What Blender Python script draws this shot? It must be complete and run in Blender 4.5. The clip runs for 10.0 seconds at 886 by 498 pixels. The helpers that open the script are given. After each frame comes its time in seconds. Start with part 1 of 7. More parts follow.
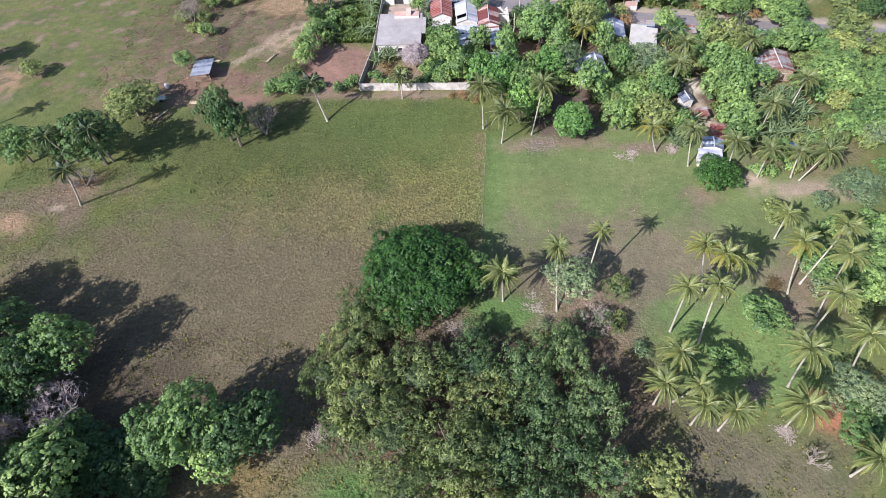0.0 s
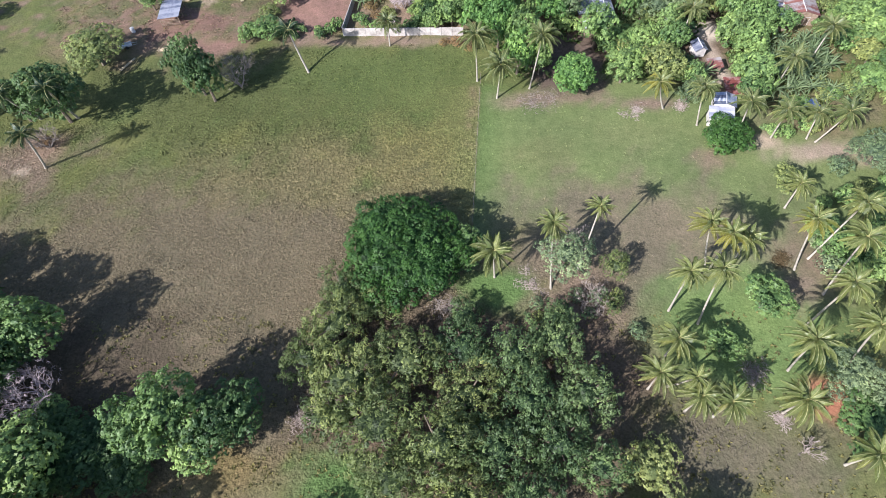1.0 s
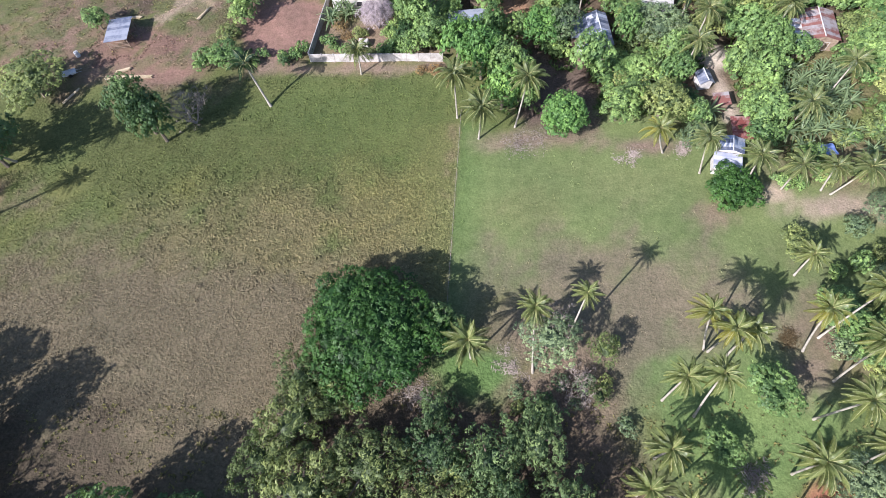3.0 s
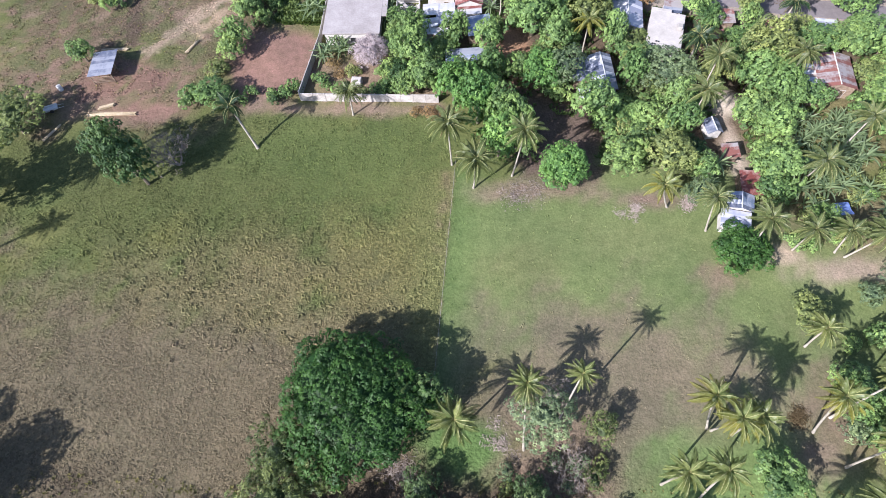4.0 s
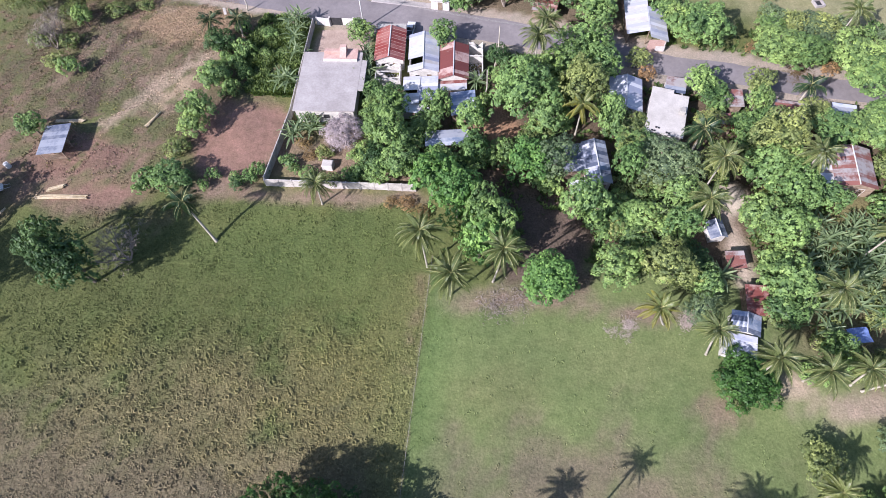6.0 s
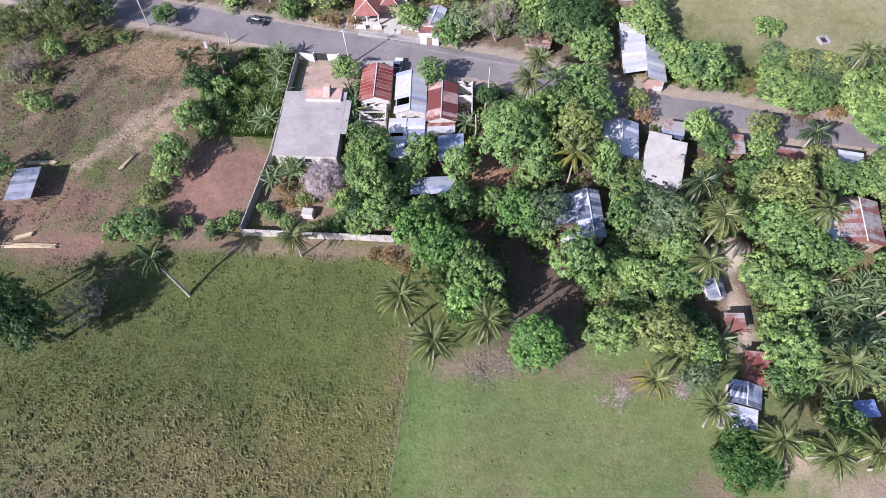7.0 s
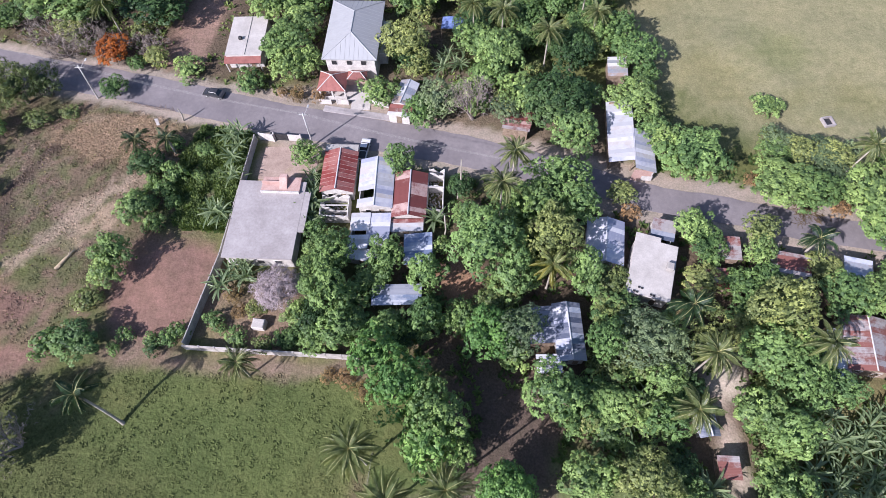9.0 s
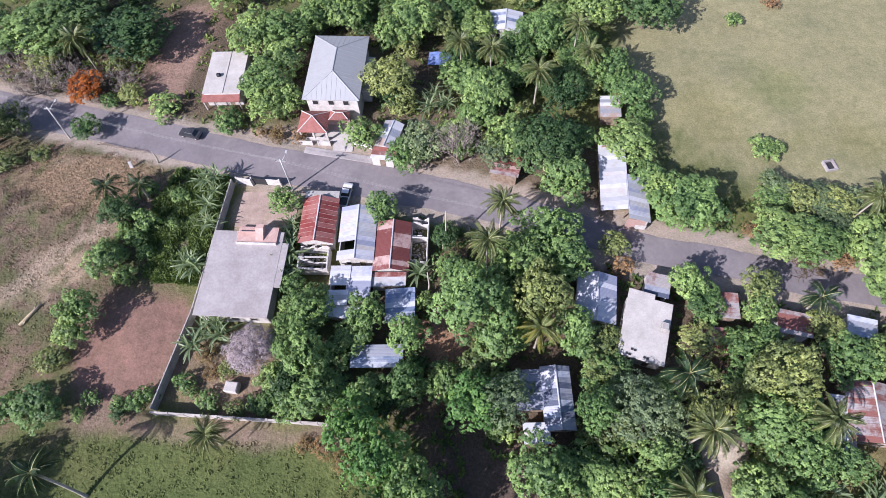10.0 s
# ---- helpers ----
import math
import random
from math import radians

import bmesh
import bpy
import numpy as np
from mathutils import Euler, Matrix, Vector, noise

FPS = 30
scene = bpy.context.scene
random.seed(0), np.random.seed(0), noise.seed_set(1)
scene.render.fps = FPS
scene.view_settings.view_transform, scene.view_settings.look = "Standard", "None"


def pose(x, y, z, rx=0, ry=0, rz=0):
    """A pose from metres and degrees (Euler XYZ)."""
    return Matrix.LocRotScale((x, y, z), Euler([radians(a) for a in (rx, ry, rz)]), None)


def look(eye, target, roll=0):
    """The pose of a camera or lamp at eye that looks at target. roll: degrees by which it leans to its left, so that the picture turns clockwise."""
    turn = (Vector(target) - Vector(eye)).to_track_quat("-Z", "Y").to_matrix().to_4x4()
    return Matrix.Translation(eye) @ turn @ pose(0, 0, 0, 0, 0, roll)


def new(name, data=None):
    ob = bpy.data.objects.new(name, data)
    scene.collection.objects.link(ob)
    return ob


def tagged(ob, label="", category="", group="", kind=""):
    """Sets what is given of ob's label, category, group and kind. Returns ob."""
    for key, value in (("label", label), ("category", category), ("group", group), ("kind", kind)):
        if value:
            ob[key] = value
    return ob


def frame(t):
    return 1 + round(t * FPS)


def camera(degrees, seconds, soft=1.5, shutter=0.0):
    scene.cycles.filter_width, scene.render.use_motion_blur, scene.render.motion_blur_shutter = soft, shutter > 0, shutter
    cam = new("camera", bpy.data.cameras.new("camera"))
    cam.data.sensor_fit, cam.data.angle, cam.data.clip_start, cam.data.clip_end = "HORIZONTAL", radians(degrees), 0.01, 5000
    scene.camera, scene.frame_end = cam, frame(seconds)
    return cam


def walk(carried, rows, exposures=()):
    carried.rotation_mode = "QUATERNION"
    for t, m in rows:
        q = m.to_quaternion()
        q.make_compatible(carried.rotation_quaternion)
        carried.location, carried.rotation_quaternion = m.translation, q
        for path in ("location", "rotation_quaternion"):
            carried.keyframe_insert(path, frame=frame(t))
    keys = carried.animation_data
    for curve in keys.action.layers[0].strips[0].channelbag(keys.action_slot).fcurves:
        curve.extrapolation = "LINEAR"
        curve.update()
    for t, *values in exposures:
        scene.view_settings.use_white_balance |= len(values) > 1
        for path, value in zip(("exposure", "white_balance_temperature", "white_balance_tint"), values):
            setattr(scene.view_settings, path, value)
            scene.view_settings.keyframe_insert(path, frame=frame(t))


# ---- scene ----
cam = camera(77.4, 10.0, soft=0.82)
METRES, EYE, TILT, LEAN, TURN = 106.0, 85.5, 0.0, 0.0, 2.6
ROWS = [
    (0.0, 0.0, 0.0, 0.0, -2.18, -52.34, 1.68),
    (0.5, 0.011, 0.048, -0.0023, -2.12, -56.34, 1.67),
    (1.0, 0.0212, 0.0938, -0.0031, -2.23, -59.81, 1.64),
    (1.5, 0.0322, 0.1401, -0.0013, -2.55, -62.3, 1.63),
    (2.0, 0.0458, 0.1873, -0.0034, -2.8, -63.32, 1.66),
    (2.5, 0.0592, 0.2361, -0.0041, -2.71, -63.57, 1.69),
    (4.0, 0.0976, 0.3859, -0.0078, -1.17, -63.27, 1.66),
    (4.5, 0.1104, 0.4352, -0.0082, -0.83, -63.25, 1.68),
    (5.0, 0.123, 0.4841, -0.0082, -0.55, -63.26, 1.66),
    (5.5, 0.1359, 0.5327, -0.0091, -0.27, -63.22, 1.63),
    (7.0, 0.1755, 0.6807, -0.0104, 0.31, -63.2, 1.64),
    (7.5, 0.1887, 0.7294, -0.0109, 0.4, -63.18, 1.63),
    (8.0, 0.2021, 0.7774, -0.0111, 0.49, -63.16, 1.64),
    (8.5, 0.2154, 0.8261, -0.0111, 0.51, -63.13, 1.62),
    (9.0, 0.2275, 0.8742, -0.0117, 0.5, -63.04, 1.56),
    (9.5, 0.2398, 0.9222, -0.0117, 0.48, -63.01, 1.54),
    (10.0, 0.2507, 0.9677, -0.0114, 0.43, -62.98, 1.52),
]
walk(cam, [(t, pose(0, 0, EYE, TILT, LEAN, TURN) @ pose(METRES * x, METRES * y, METRES * z, 90 + pitch, roll, yaw)) for t, x, y, z, yaw, pitch, roll in ROWS], [(0, 0.81, 5950, 16), (1.5, 0.93, 5950, 18), (4.0, 0.93, 5900, 19), (5.5, 0.86, 5900, 21), (7.5, 0.67, 5880, 23), (10, 0.64, 5860, 24)])

# ---- daylight ----
SUN_EL, SUN_TO = radians(35.5), Vector((0.748, 0.663, 0.0)).normalized()
world = bpy.data.worlds.new("daylight")
scene.world = world
world.use_nodes = True
sky = world.node_tree.nodes.new("ShaderNodeTexSky")
sky.sky_type, sky.sun_disc = "NISHITA", False
sky.sun_elevation, sky.sun_rotation = SUN_EL, math.atan2(-SUN_TO.x, -SUN_TO.y)
world.node_tree.links.new(sky.outputs[0], world.node_tree.nodes["Background"].inputs[0])
world.node_tree.nodes["Background"].inputs[1].default_value = 0.098
sun = new("sun", bpy.data.lights.new("sun", "SUN"))
sun.data.energy, sun.data.angle, sun.data.color = 4.85, radians(0.55), (1.0, 0.955, 0.88)
sun_way = Vector((SUN_TO.x * math.cos(SUN_EL), SUN_TO.y * math.cos(SUN_EL), -math.sin(SUN_EL)))
sun.matrix_world = look(-sun_way * 200, (0, 0, 0))


# ---- materials ----
def nodes_of(name):
    m = bpy.data.materials.new(name)
    m.use_nodes = True
    t = m.node_tree
    return m, t, t.nodes["Principled BSDF"], t.nodes["Material Output"]


def add(t, kind, **sets):
    n = t.nodes.new(kind)
    for k, v in sets.items():
        n.inputs[k].default_value = v
    return n


def noise_tex(t, scale, detail=4.0, rough=0.6, vec=None):
    n = add(t, "ShaderNodeTexNoise", Scale=scale, Detail=detail, Roughness=rough)
    if vec is not None:
        t.links.new(vec, n.inputs["Vector"])
    return n


def ramp(t, fac, stops):
    n = t.nodes.new("ShaderNodeValToRGB")
    e = n.color_ramp.elements
    while len(e) < len(stops):
        e.new(0.5)
    for k, (p, c) in enumerate(stops):
        e[k].position, e[k].color = p, (*c, 1)
    t.links.new(fac, n.inputs[0])
    return n.outputs[0]


def mix(t, fac, a, b, how="MIX"):
    n = t.nodes.new("ShaderNodeMix")
    n.data_type, n.blend_type = "RGBA", how
    for sock, v in ((n.inputs[0], fac), (n.inputs[6], a), (n.inputs[7], b)):
        if isinstance(v, (int, float)):
            sock.default_value = v
        elif isinstance(v, tuple):
            sock.default_value = (*v, 1)
        else:
            t.links.new(v, sock)
    return n.outputs[2]


def bump(t, height, strength, dist, bsdf):
    n = add(t, "ShaderNodeBump", Strength=strength, Distance=dist)
    t.links.new(height, n.inputs["Height"])
    t.links.new(n.outputs[0], bsdf.inputs["Normal"])


def where(t):
    return t.nodes.new("ShaderNodeNewGeometry").outputs["Position"]


def leaf_material(name, dark, light, translucent, sheen=0.26, rough=0.5):
    """Leaves: colour varies from plant to plant and from leaf to leaf; light passes through."""
    m, t, b, out = nodes_of(name)
    geo = t.nodes.new("ShaderNodeNewGeometry")
    info = t.nodes.new("ShaderNodeObjectInfo")
    at = t.nodes.new("ShaderNodeAttribute")
    at.attribute_name = "tone"
    blend = add(t, "ShaderNodeMath")
    blend.operation = "MULTIPLY_ADD"
    t.links.new(geo.outputs["Random Per Island"], blend.inputs[0])
    blend.inputs[1].default_value = 0.42
    half = add(t, "ShaderNodeMath")
    half.operation = "MULTIPLY"
    t.links.new(at.outputs["Fac"], half.inputs[0])
    half.inputs[1].default_value = 0.58
    t.links.new(half.outputs[0], blend.inputs[2])
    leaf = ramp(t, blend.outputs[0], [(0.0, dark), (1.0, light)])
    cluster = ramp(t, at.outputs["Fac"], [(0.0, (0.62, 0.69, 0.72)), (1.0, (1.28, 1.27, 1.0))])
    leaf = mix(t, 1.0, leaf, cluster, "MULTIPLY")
    hsv = t.nodes.new("ShaderNodeHueSaturation")
    mr = add(t, "ShaderNodeMapRange")
    t.links.new(info.outputs["Random"], mr.inputs[0])
    mr.inputs[3].default_value, mr.inputs[4].default_value = 0.72, 1.25
    t.links.new(mr.outputs[0], hsv.inputs["Value"])
    mh = add(t, "ShaderNodeMapRange")
    t.links.new(info.outputs["Random"], mh.inputs[0])
    mh.inputs[3].default_value, mh.inputs[4].default_value = 0.515, 0.485
    t.links.new(mh.outputs[0], hsv.inputs["Hue"])
    t.links.new(leaf, hsv.inputs["Color"])
    t.links.new(hsv.outputs[0], b.inputs["Base Color"])
    b.inputs["Roughness"].default_value = rough
    b.inputs["Specular IOR Level"].default_value = sheen
    tr = t.nodes.new("ShaderNodeBsdfTranslucent")
    lift = mix(t, 1.0, hsv.outputs[0], (1.25, 1.25, 0.75), "MULTIPLY")
    t.links.new(lift, tr.inputs[0])
    ms = add(t, "ShaderNodeMixShader", Fac=translucent)
    t.links.new(b.outputs[0], ms.inputs[1])
    t.links.new(tr.outputs[0], ms.inputs[2])
    t.links.new(ms.outputs[0], out.inputs[0])
    return m


def rough_material(name, a, b_col, scale, rough=0.9, bump_d=0.02, fine=8.0, metal=0.0, per_piece=0.0):
    m, t, b, out = nodes_of(name)
    co = where(t)
    n1 = noise_tex(t, scale, 5, 0.65, co)
    n2 = noise_tex(t, scale * fine, 4, 0.7, co)
    c = ramp(t, n1.outputs[0], [(0.35, a), (0.68, b_col)])
    c = mix(t, 0.35, c, ramp(t, n2.outputs[0], [(0.3, (0.55, 0.55, 0.55)), (0.7, (1.25, 1.25, 1.25))]), "MULTIPLY")
    if per_piece:
        info = t.nodes.new("ShaderNodeObjectInfo")
        k = ramp(t, info.outputs["Random"], [(0.0, (1 - per_piece,) * 3), (1.0, (1 + per_piece * 0.6,) * 3)])
        c = mix(t, 1.0, c, k, "MULTIPLY")
    t.links.new(c, b.inputs["Base Color"])
    b.inputs["Roughness"].default_value, b.inputs["Metallic"].default_value = rough, metal
    if bump_d:
        bump(t, n2.outputs[0], 0.6, bump_d, b)
    return m


def sheet_material(name, clean, rust, amount, rough=0.42, metal=0.5):
    """Corrugated sheet: clean colour eaten by rust, each sheet of another age."""
    m, t, b, out = nodes_of(name)
    co = where(t)
    info = t.nodes.new("ShaderNodeObjectInfo")
    n1 = noise_tex(t, 0.55, 5, 0.7, co)
    n2 = noise_tex(t, 7.0, 4, 0.7, co)
    s = t.nodes.new("ShaderNodeMath")
    s.operation = "MULTIPLY_ADD"
    t.links.new(info.outputs["Random"], s.inputs[0])
    s.inputs[1].default_value = 0.34
    t.links.new(n1.outputs[0], s.inputs[2])
    s2 = t.nodes.new("ShaderNodeMath")
    s2.operation = "MULTIPLY_ADD"
    t.links.new(n2.outputs[0], s2.inputs[0])
    s2.inputs[1].default_value = 0.22
    t.links.new(s.outputs[0], s2.inputs[2])
    lo = 1.12 - amount
    f = ramp(t, s2.outputs[0], [(max(lo - 0.12, 0.0), (0, 0, 0)), (min(lo + 0.1, 1.0), (1, 1, 1))])
    shade = ramp(t, info.outputs["Random"], [(0.0, (0.8, 0.8, 0.8)), (1.0, (1.12, 1.12, 1.12))])
    base = mix(t, 1.0, mix(t, f, clean, rust), shade, "MULTIPLY")
    t.links.new(base, b.inputs["Base Color"])
    met = t.nodes.new("ShaderNodeMath")
    met.operation = "MULTIPLY_ADD"
    t.links.new(f, met.inputs[0])
    met.inputs[1].default_value, met.inputs[2].default_value = -metal, metal
    t.links.new(met.outputs[0], b.inputs["Metallic"])
    b.inputs["Roughness"].default_value = rough
    bump(t, n2.outputs[0], 0.25, 0.01, b)
    return m


LEAF_BRIGHT = leaf_material("leaf_bright", (0.075, 0.136, 0.045), (0.274, 0.390, 0.145), 0.2)
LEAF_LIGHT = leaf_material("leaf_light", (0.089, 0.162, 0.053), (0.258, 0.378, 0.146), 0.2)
LEAF_LIME = leaf_material("leaf_lime", (0.086, 0.186, 0.050), (0.235, 0.385, 0.120), 0.2)
LEAF_DARK = leaf_material("leaf_dark", (0.042, 0.086, 0.034), (0.102, 0.168, 0.068), 0.2)
LEAF_GREAT = leaf_material("leaf_great", (0.040, 0.094, 0.024), (0.088, 0.170, 0.042), 0.2)
LEAF_OLIVE = leaf_material("leaf_olive", (0.114, 0.149, 0.051), (0.311, 0.351, 0.140), 0.2)
LEAF_GREY = leaf_material("leaf_grey", (0.100, 0.142, 0.076), (0.245, 0.315, 0.180), 0.2)
LEAF_ACACIA = leaf_material("leaf_acacia", (0.066, 0.094, 0.036), (0.196, 0.238, 0.092), 0.2)
LEAF_THORN = leaf_material("leaf_thorn", (0.049, 0.087, 0.036), (0.154, 0.220, 0.098), 0.2)
LEAF_ORANGE = leaf_material("blossom_orange", (0.420, 0.075, 0.022), (0.660, 0.190, 0.060), 0.3)
FROND = leaf_material("palm_frond", (0.220, 0.255, 0.075), (0.500, 0.500, 0.190), 0.3, 0.45, 0.42)
FROND_GREEN = leaf_material("green_frond", (0.150, 0.185, 0.060), (0.36, 0.375, 0.150), 0.3, 0.45, 0.42)
FROND_DARK = leaf_material("royal_frond", (0.04, 0.085, 0.035), (0.085, 0.14, 0.055), 0.25, 0.4, 0.45)
FROND_YELLOW = leaf_material("yellowed_frond", (0.360, 0.330, 0.060), (0.560, 0.500, 0.120), 0.35, 0.4, 0.45)
FROND_PALE = leaf_material("pale_frond", (0.280, 0.290, 0.075), (0.500, 0.480, 0.170), 0.32, 0.4, 0.45)
FROND_DEAD = leaf_material("dead_frond", (0.19, 0.115, 0.055), (0.33, 0.22, 0.12), 0.15, 0.2, 0.8)
BANANA_LEAF = leaf_material("banana_leaf", (0.270, 0.345, 0.150), (0.540, 0.590, 0.330), 0.42, 0.45, 0.4)


def tuft_material():
    """Grass blades in the colour of the ground under them, a little varied from blade to blade."""
    m, t, b, out = nodes_of("tuft")
    at = t.nodes.new("ShaderNodeAttribute")
    at.attribute_name = "soil"
    geo = t.nodes.new("ShaderNodeNewGeometry")
    k = ramp(t, geo.outputs["Random Per Island"], [(0.0, (0.78, 0.80, 0.75)), (1.0, (1.22, 1.20, 1.15))])
    c = mix(t, 1.0, at.outputs["Color"], k, "MULTIPLY")
    t.links.new(c, b.inputs["Base Color"])
    b.inputs["Roughness"].default_value, b.inputs["Specular IOR Level"].default_value = 0.9, 0.15
    return m


TUFT = tuft_material()
TUSSOCK = leaf_material("tussock", (0.17, 0.155, 0.065), (0.27, 0.23, 0.115), 0.2, 0.2, 0.8)
COARSE = leaf_material("coarse_blade", (0.14, 0.145, 0.060), (0.22, 0.205, 0.095), 0.2, 0.2, 0.8)
WEED = leaf_material("weed", (0.105, 0.160, 0.046), (0.20, 0.255, 0.088), 0.3, 0.3, 0.6)
BARK = rough_material("bark", (0.11, 0.085, 0.06), (0.2, 0.17, 0.13), 2.0, 0.95, 0.03)
BARK_PALE = rough_material("palm_bark", (0.28, 0.25, 0.20), (0.46, 0.42, 0.35), 1.5, 0.9, 0.03)
TWIG = rough_material("dry_twig", (0.21, 0.17, 0.14), (0.36, 0.31, 0.27), 1.5, 0.9, 0.0)
TWIG_MAUVE = rough_material("mauve_twig", (0.30, 0.245, 0.245), (0.47, 0.395, 0.405), 1.5, 0.9, 0.0)
RIB = rough_material("frond_rib", (0.34, 0.34, 0.13), (0.46, 0.44, 0.20), 1.5, 0.6, 0.0)
STRAW = rough_material("dry_straw", (0.31, 0.25, 0.21), (0.48, 0.405, 0.355), 1.5, 0.9, 0.0)
PLASTER = rough_material("white_plaster", (0.48, 0.45, 0.42), (0.67, 0.64, 0.605), 0.9, 0.85, 0.006)
WALL_DIRTY = rough_material("stained_render", (0.33, 0.30, 0.27), (0.62, 0.58, 0.54), 0.7, 0.9, 0.008, 5.0)
PLASTER_GREY = rough_material("grey_render", (0.30, 0.28, 0.26), (0.45, 0.43, 0.40), 0.9, 0.9, 0.008)
PINK = rough_material("pink_paint", (0.42, 0.265, 0.225), (0.54, 0.375, 0.325), 0.9, 0.8, 0.005)
SLAB = rough_material("concrete_roof", (0.30, 0.27, 0.262), (0.425, 0.392, 0.382), 0.22, 0.8, 0.008, 12.0)
SLAB_WHITE = rough_material("whitewashed_roof", (0.42, 0.39, 0.36), (0.55, 0.515, 0.48), 0.4, 0.8, 0.006, 12.0)
YARD = rough_material("yard_concrete", (0.31, 0.225, 0.180), (0.43, 0.325, 0.265), 0.5, 0.9, 0.008)
WOOD = rough_material("weathered_wood", (0.16, 0.11, 0.075), (0.34, 0.26, 0.19), 1.6, 0.9, 0.01, 6.0, 0.0, 0.25)
TIMBER = rough_material("pale_timber", (0.42, 0.32, 0.19), (0.62, 0.52, 0.36), 1.6, 0.85, 0.01, 6.0, 0.0, 0.2)
DARK = rough_material("dark_opening", (0.02, 0.02, 0.022), (0.045, 0.045, 0.05), 2.0, 0.6, 0.0)
TILE_RED = rough_material("red_tile", (0.22, 0.078, 0.065), (0.31, 0.12, 0.098), 1.2, 0.75, 0.01, 9.0, 0.0, 0.2)
SHEET_GREY = sheet_material("sheet_galvanised", (0.50, 0.52, 0.57), (0.33, 0.25, 0.21), 0.28)
SHEET_HOUSE = sheet_material("sheet_hip_roof", (0.36, 0.365, 0.37), (0.325, 0.33, 0.335), 0.3, 0.75, 0.05)
SHEET_BLUE = sheet_material("sheet_blue_grey", (0.25, 0.31, 0.44), (0.46, 0.48, 0.53), 0.34, 0.4, 0.4)
SHEET_OLD = sheet_material("sheet_old_blue", (0.10, 0.12, 0.18), (0.25, 0.265, 0.31), 0.36, 0.6, 0.1)
SHEET_RED = sheet_material("sheet_red", (0.245, 0.046, 0.038), (0.28, 0.115, 0.098), 0.36, 0.55, 0.1)
SHEET_RUST = sheet_material("sheet_rust", (0.46, 0.42, 0.41), (0.20, 0.080, 0.065), 0.40, 0.65, 0.3)
SHEET_WHITE = sheet_material("sheet_white", (0.60, 0.61, 0.64), (0.5, 0.46, 0.42), 0.2, 0.5, 0.1)
SHEET_PALE = sheet_material("sheet_pale", (0.47, 0.475, 0.50), (0.40, 0.37, 0.35), 0.24, 0.6, 0.12)
SHEET_LAVENDER = sheet_material("sheet_lavender", (0.36, 0.38, 0.48), (0.50, 0.50, 0.53), 0.34, 0.55, 0.12)
SHEET_MAROON = sheet_material("sheet_maroon", (0.185, 0.052, 0.045), (0.40, 0.28, 0.25), 0.26, 0.65, 0.1)
TARP_BLUE = rough_material("blue_tarp", (0.13, 0.19, 0.42), (0.22, 0.29, 0.50), 0.8, 0.45, 0.02)
CAR_WHITE = rough_material("white_car_paint", (0.66, 0.66, 0.66), (0.72, 0.72, 0.72), 0.5, 0.25, 0.0)
CAR_DARK = rough_material("dark_car_paint", (0.035, 0.035, 0.04), (0.06, 0.06, 0.065), 0.5, 0.2, 0.0)
CAR_GLASS = rough_material("car_glass", (0.02, 0.025, 0.03), (0.03, 0.035, 0.04), 0.5, 0.06, 0.0)
RUBBER = rough_material("rubber", (0.02, 0.02, 0.02), (0.035, 0.035, 0.035), 3.0, 0.8, 0.0)
METAL = rough_material("galvanised_pole", (0.50, 0.49, 0.47), (0.62, 0.61, 0.59), 1.0, 0.5, 0.0, 8.0, 0.3)
WIRE = rough_material("cable", (0.30, 0.29, 0.27), (0.40, 0.39, 0.37), 1.0, 0.6, 0.0)
COCONUT = rough_material("coconut_husk", (0.24, 0.22, 0.05), (0.40, 0.32, 0.09), 2.0, 0.6, 0.0)


def asphalt():
    m, t, b, out = nodes_of("asphalt")
    co = where(t)
    n1, n2, n3 = noise_tex(t, 0.13, 5, 0.6, co), noise_tex(t, 1.1, 5, 0.7, co), noise_tex(t, 14, 3, 0.7, co)
    c = ramp(t, n1.outputs[0], [(0.35, (0.176, 0.157, 0.162)), (0.7, (0.246, 0.221, 0.224))])
    c = mix(t, 0.5, c, ramp(t, n2.outputs[0], [(0.3, (0.7, 0.7, 0.72)), (0.7, (1.2, 1.18, 1.15))]), "MULTIPLY")
    c = mix(t, 0.4, c, ramp(t, n3.outputs[0], [(0.3, (0.7, 0.7, 0.7)), (0.7, (1.25, 1.25, 1.25))]), "MULTIPLY")
    t.links.new(c, b.inputs["Base Color"])
    b.inputs["Roughness"].default_value = 0.85
    bump(t, n3.outputs[0], 0.4, 0.01, b)
    return m


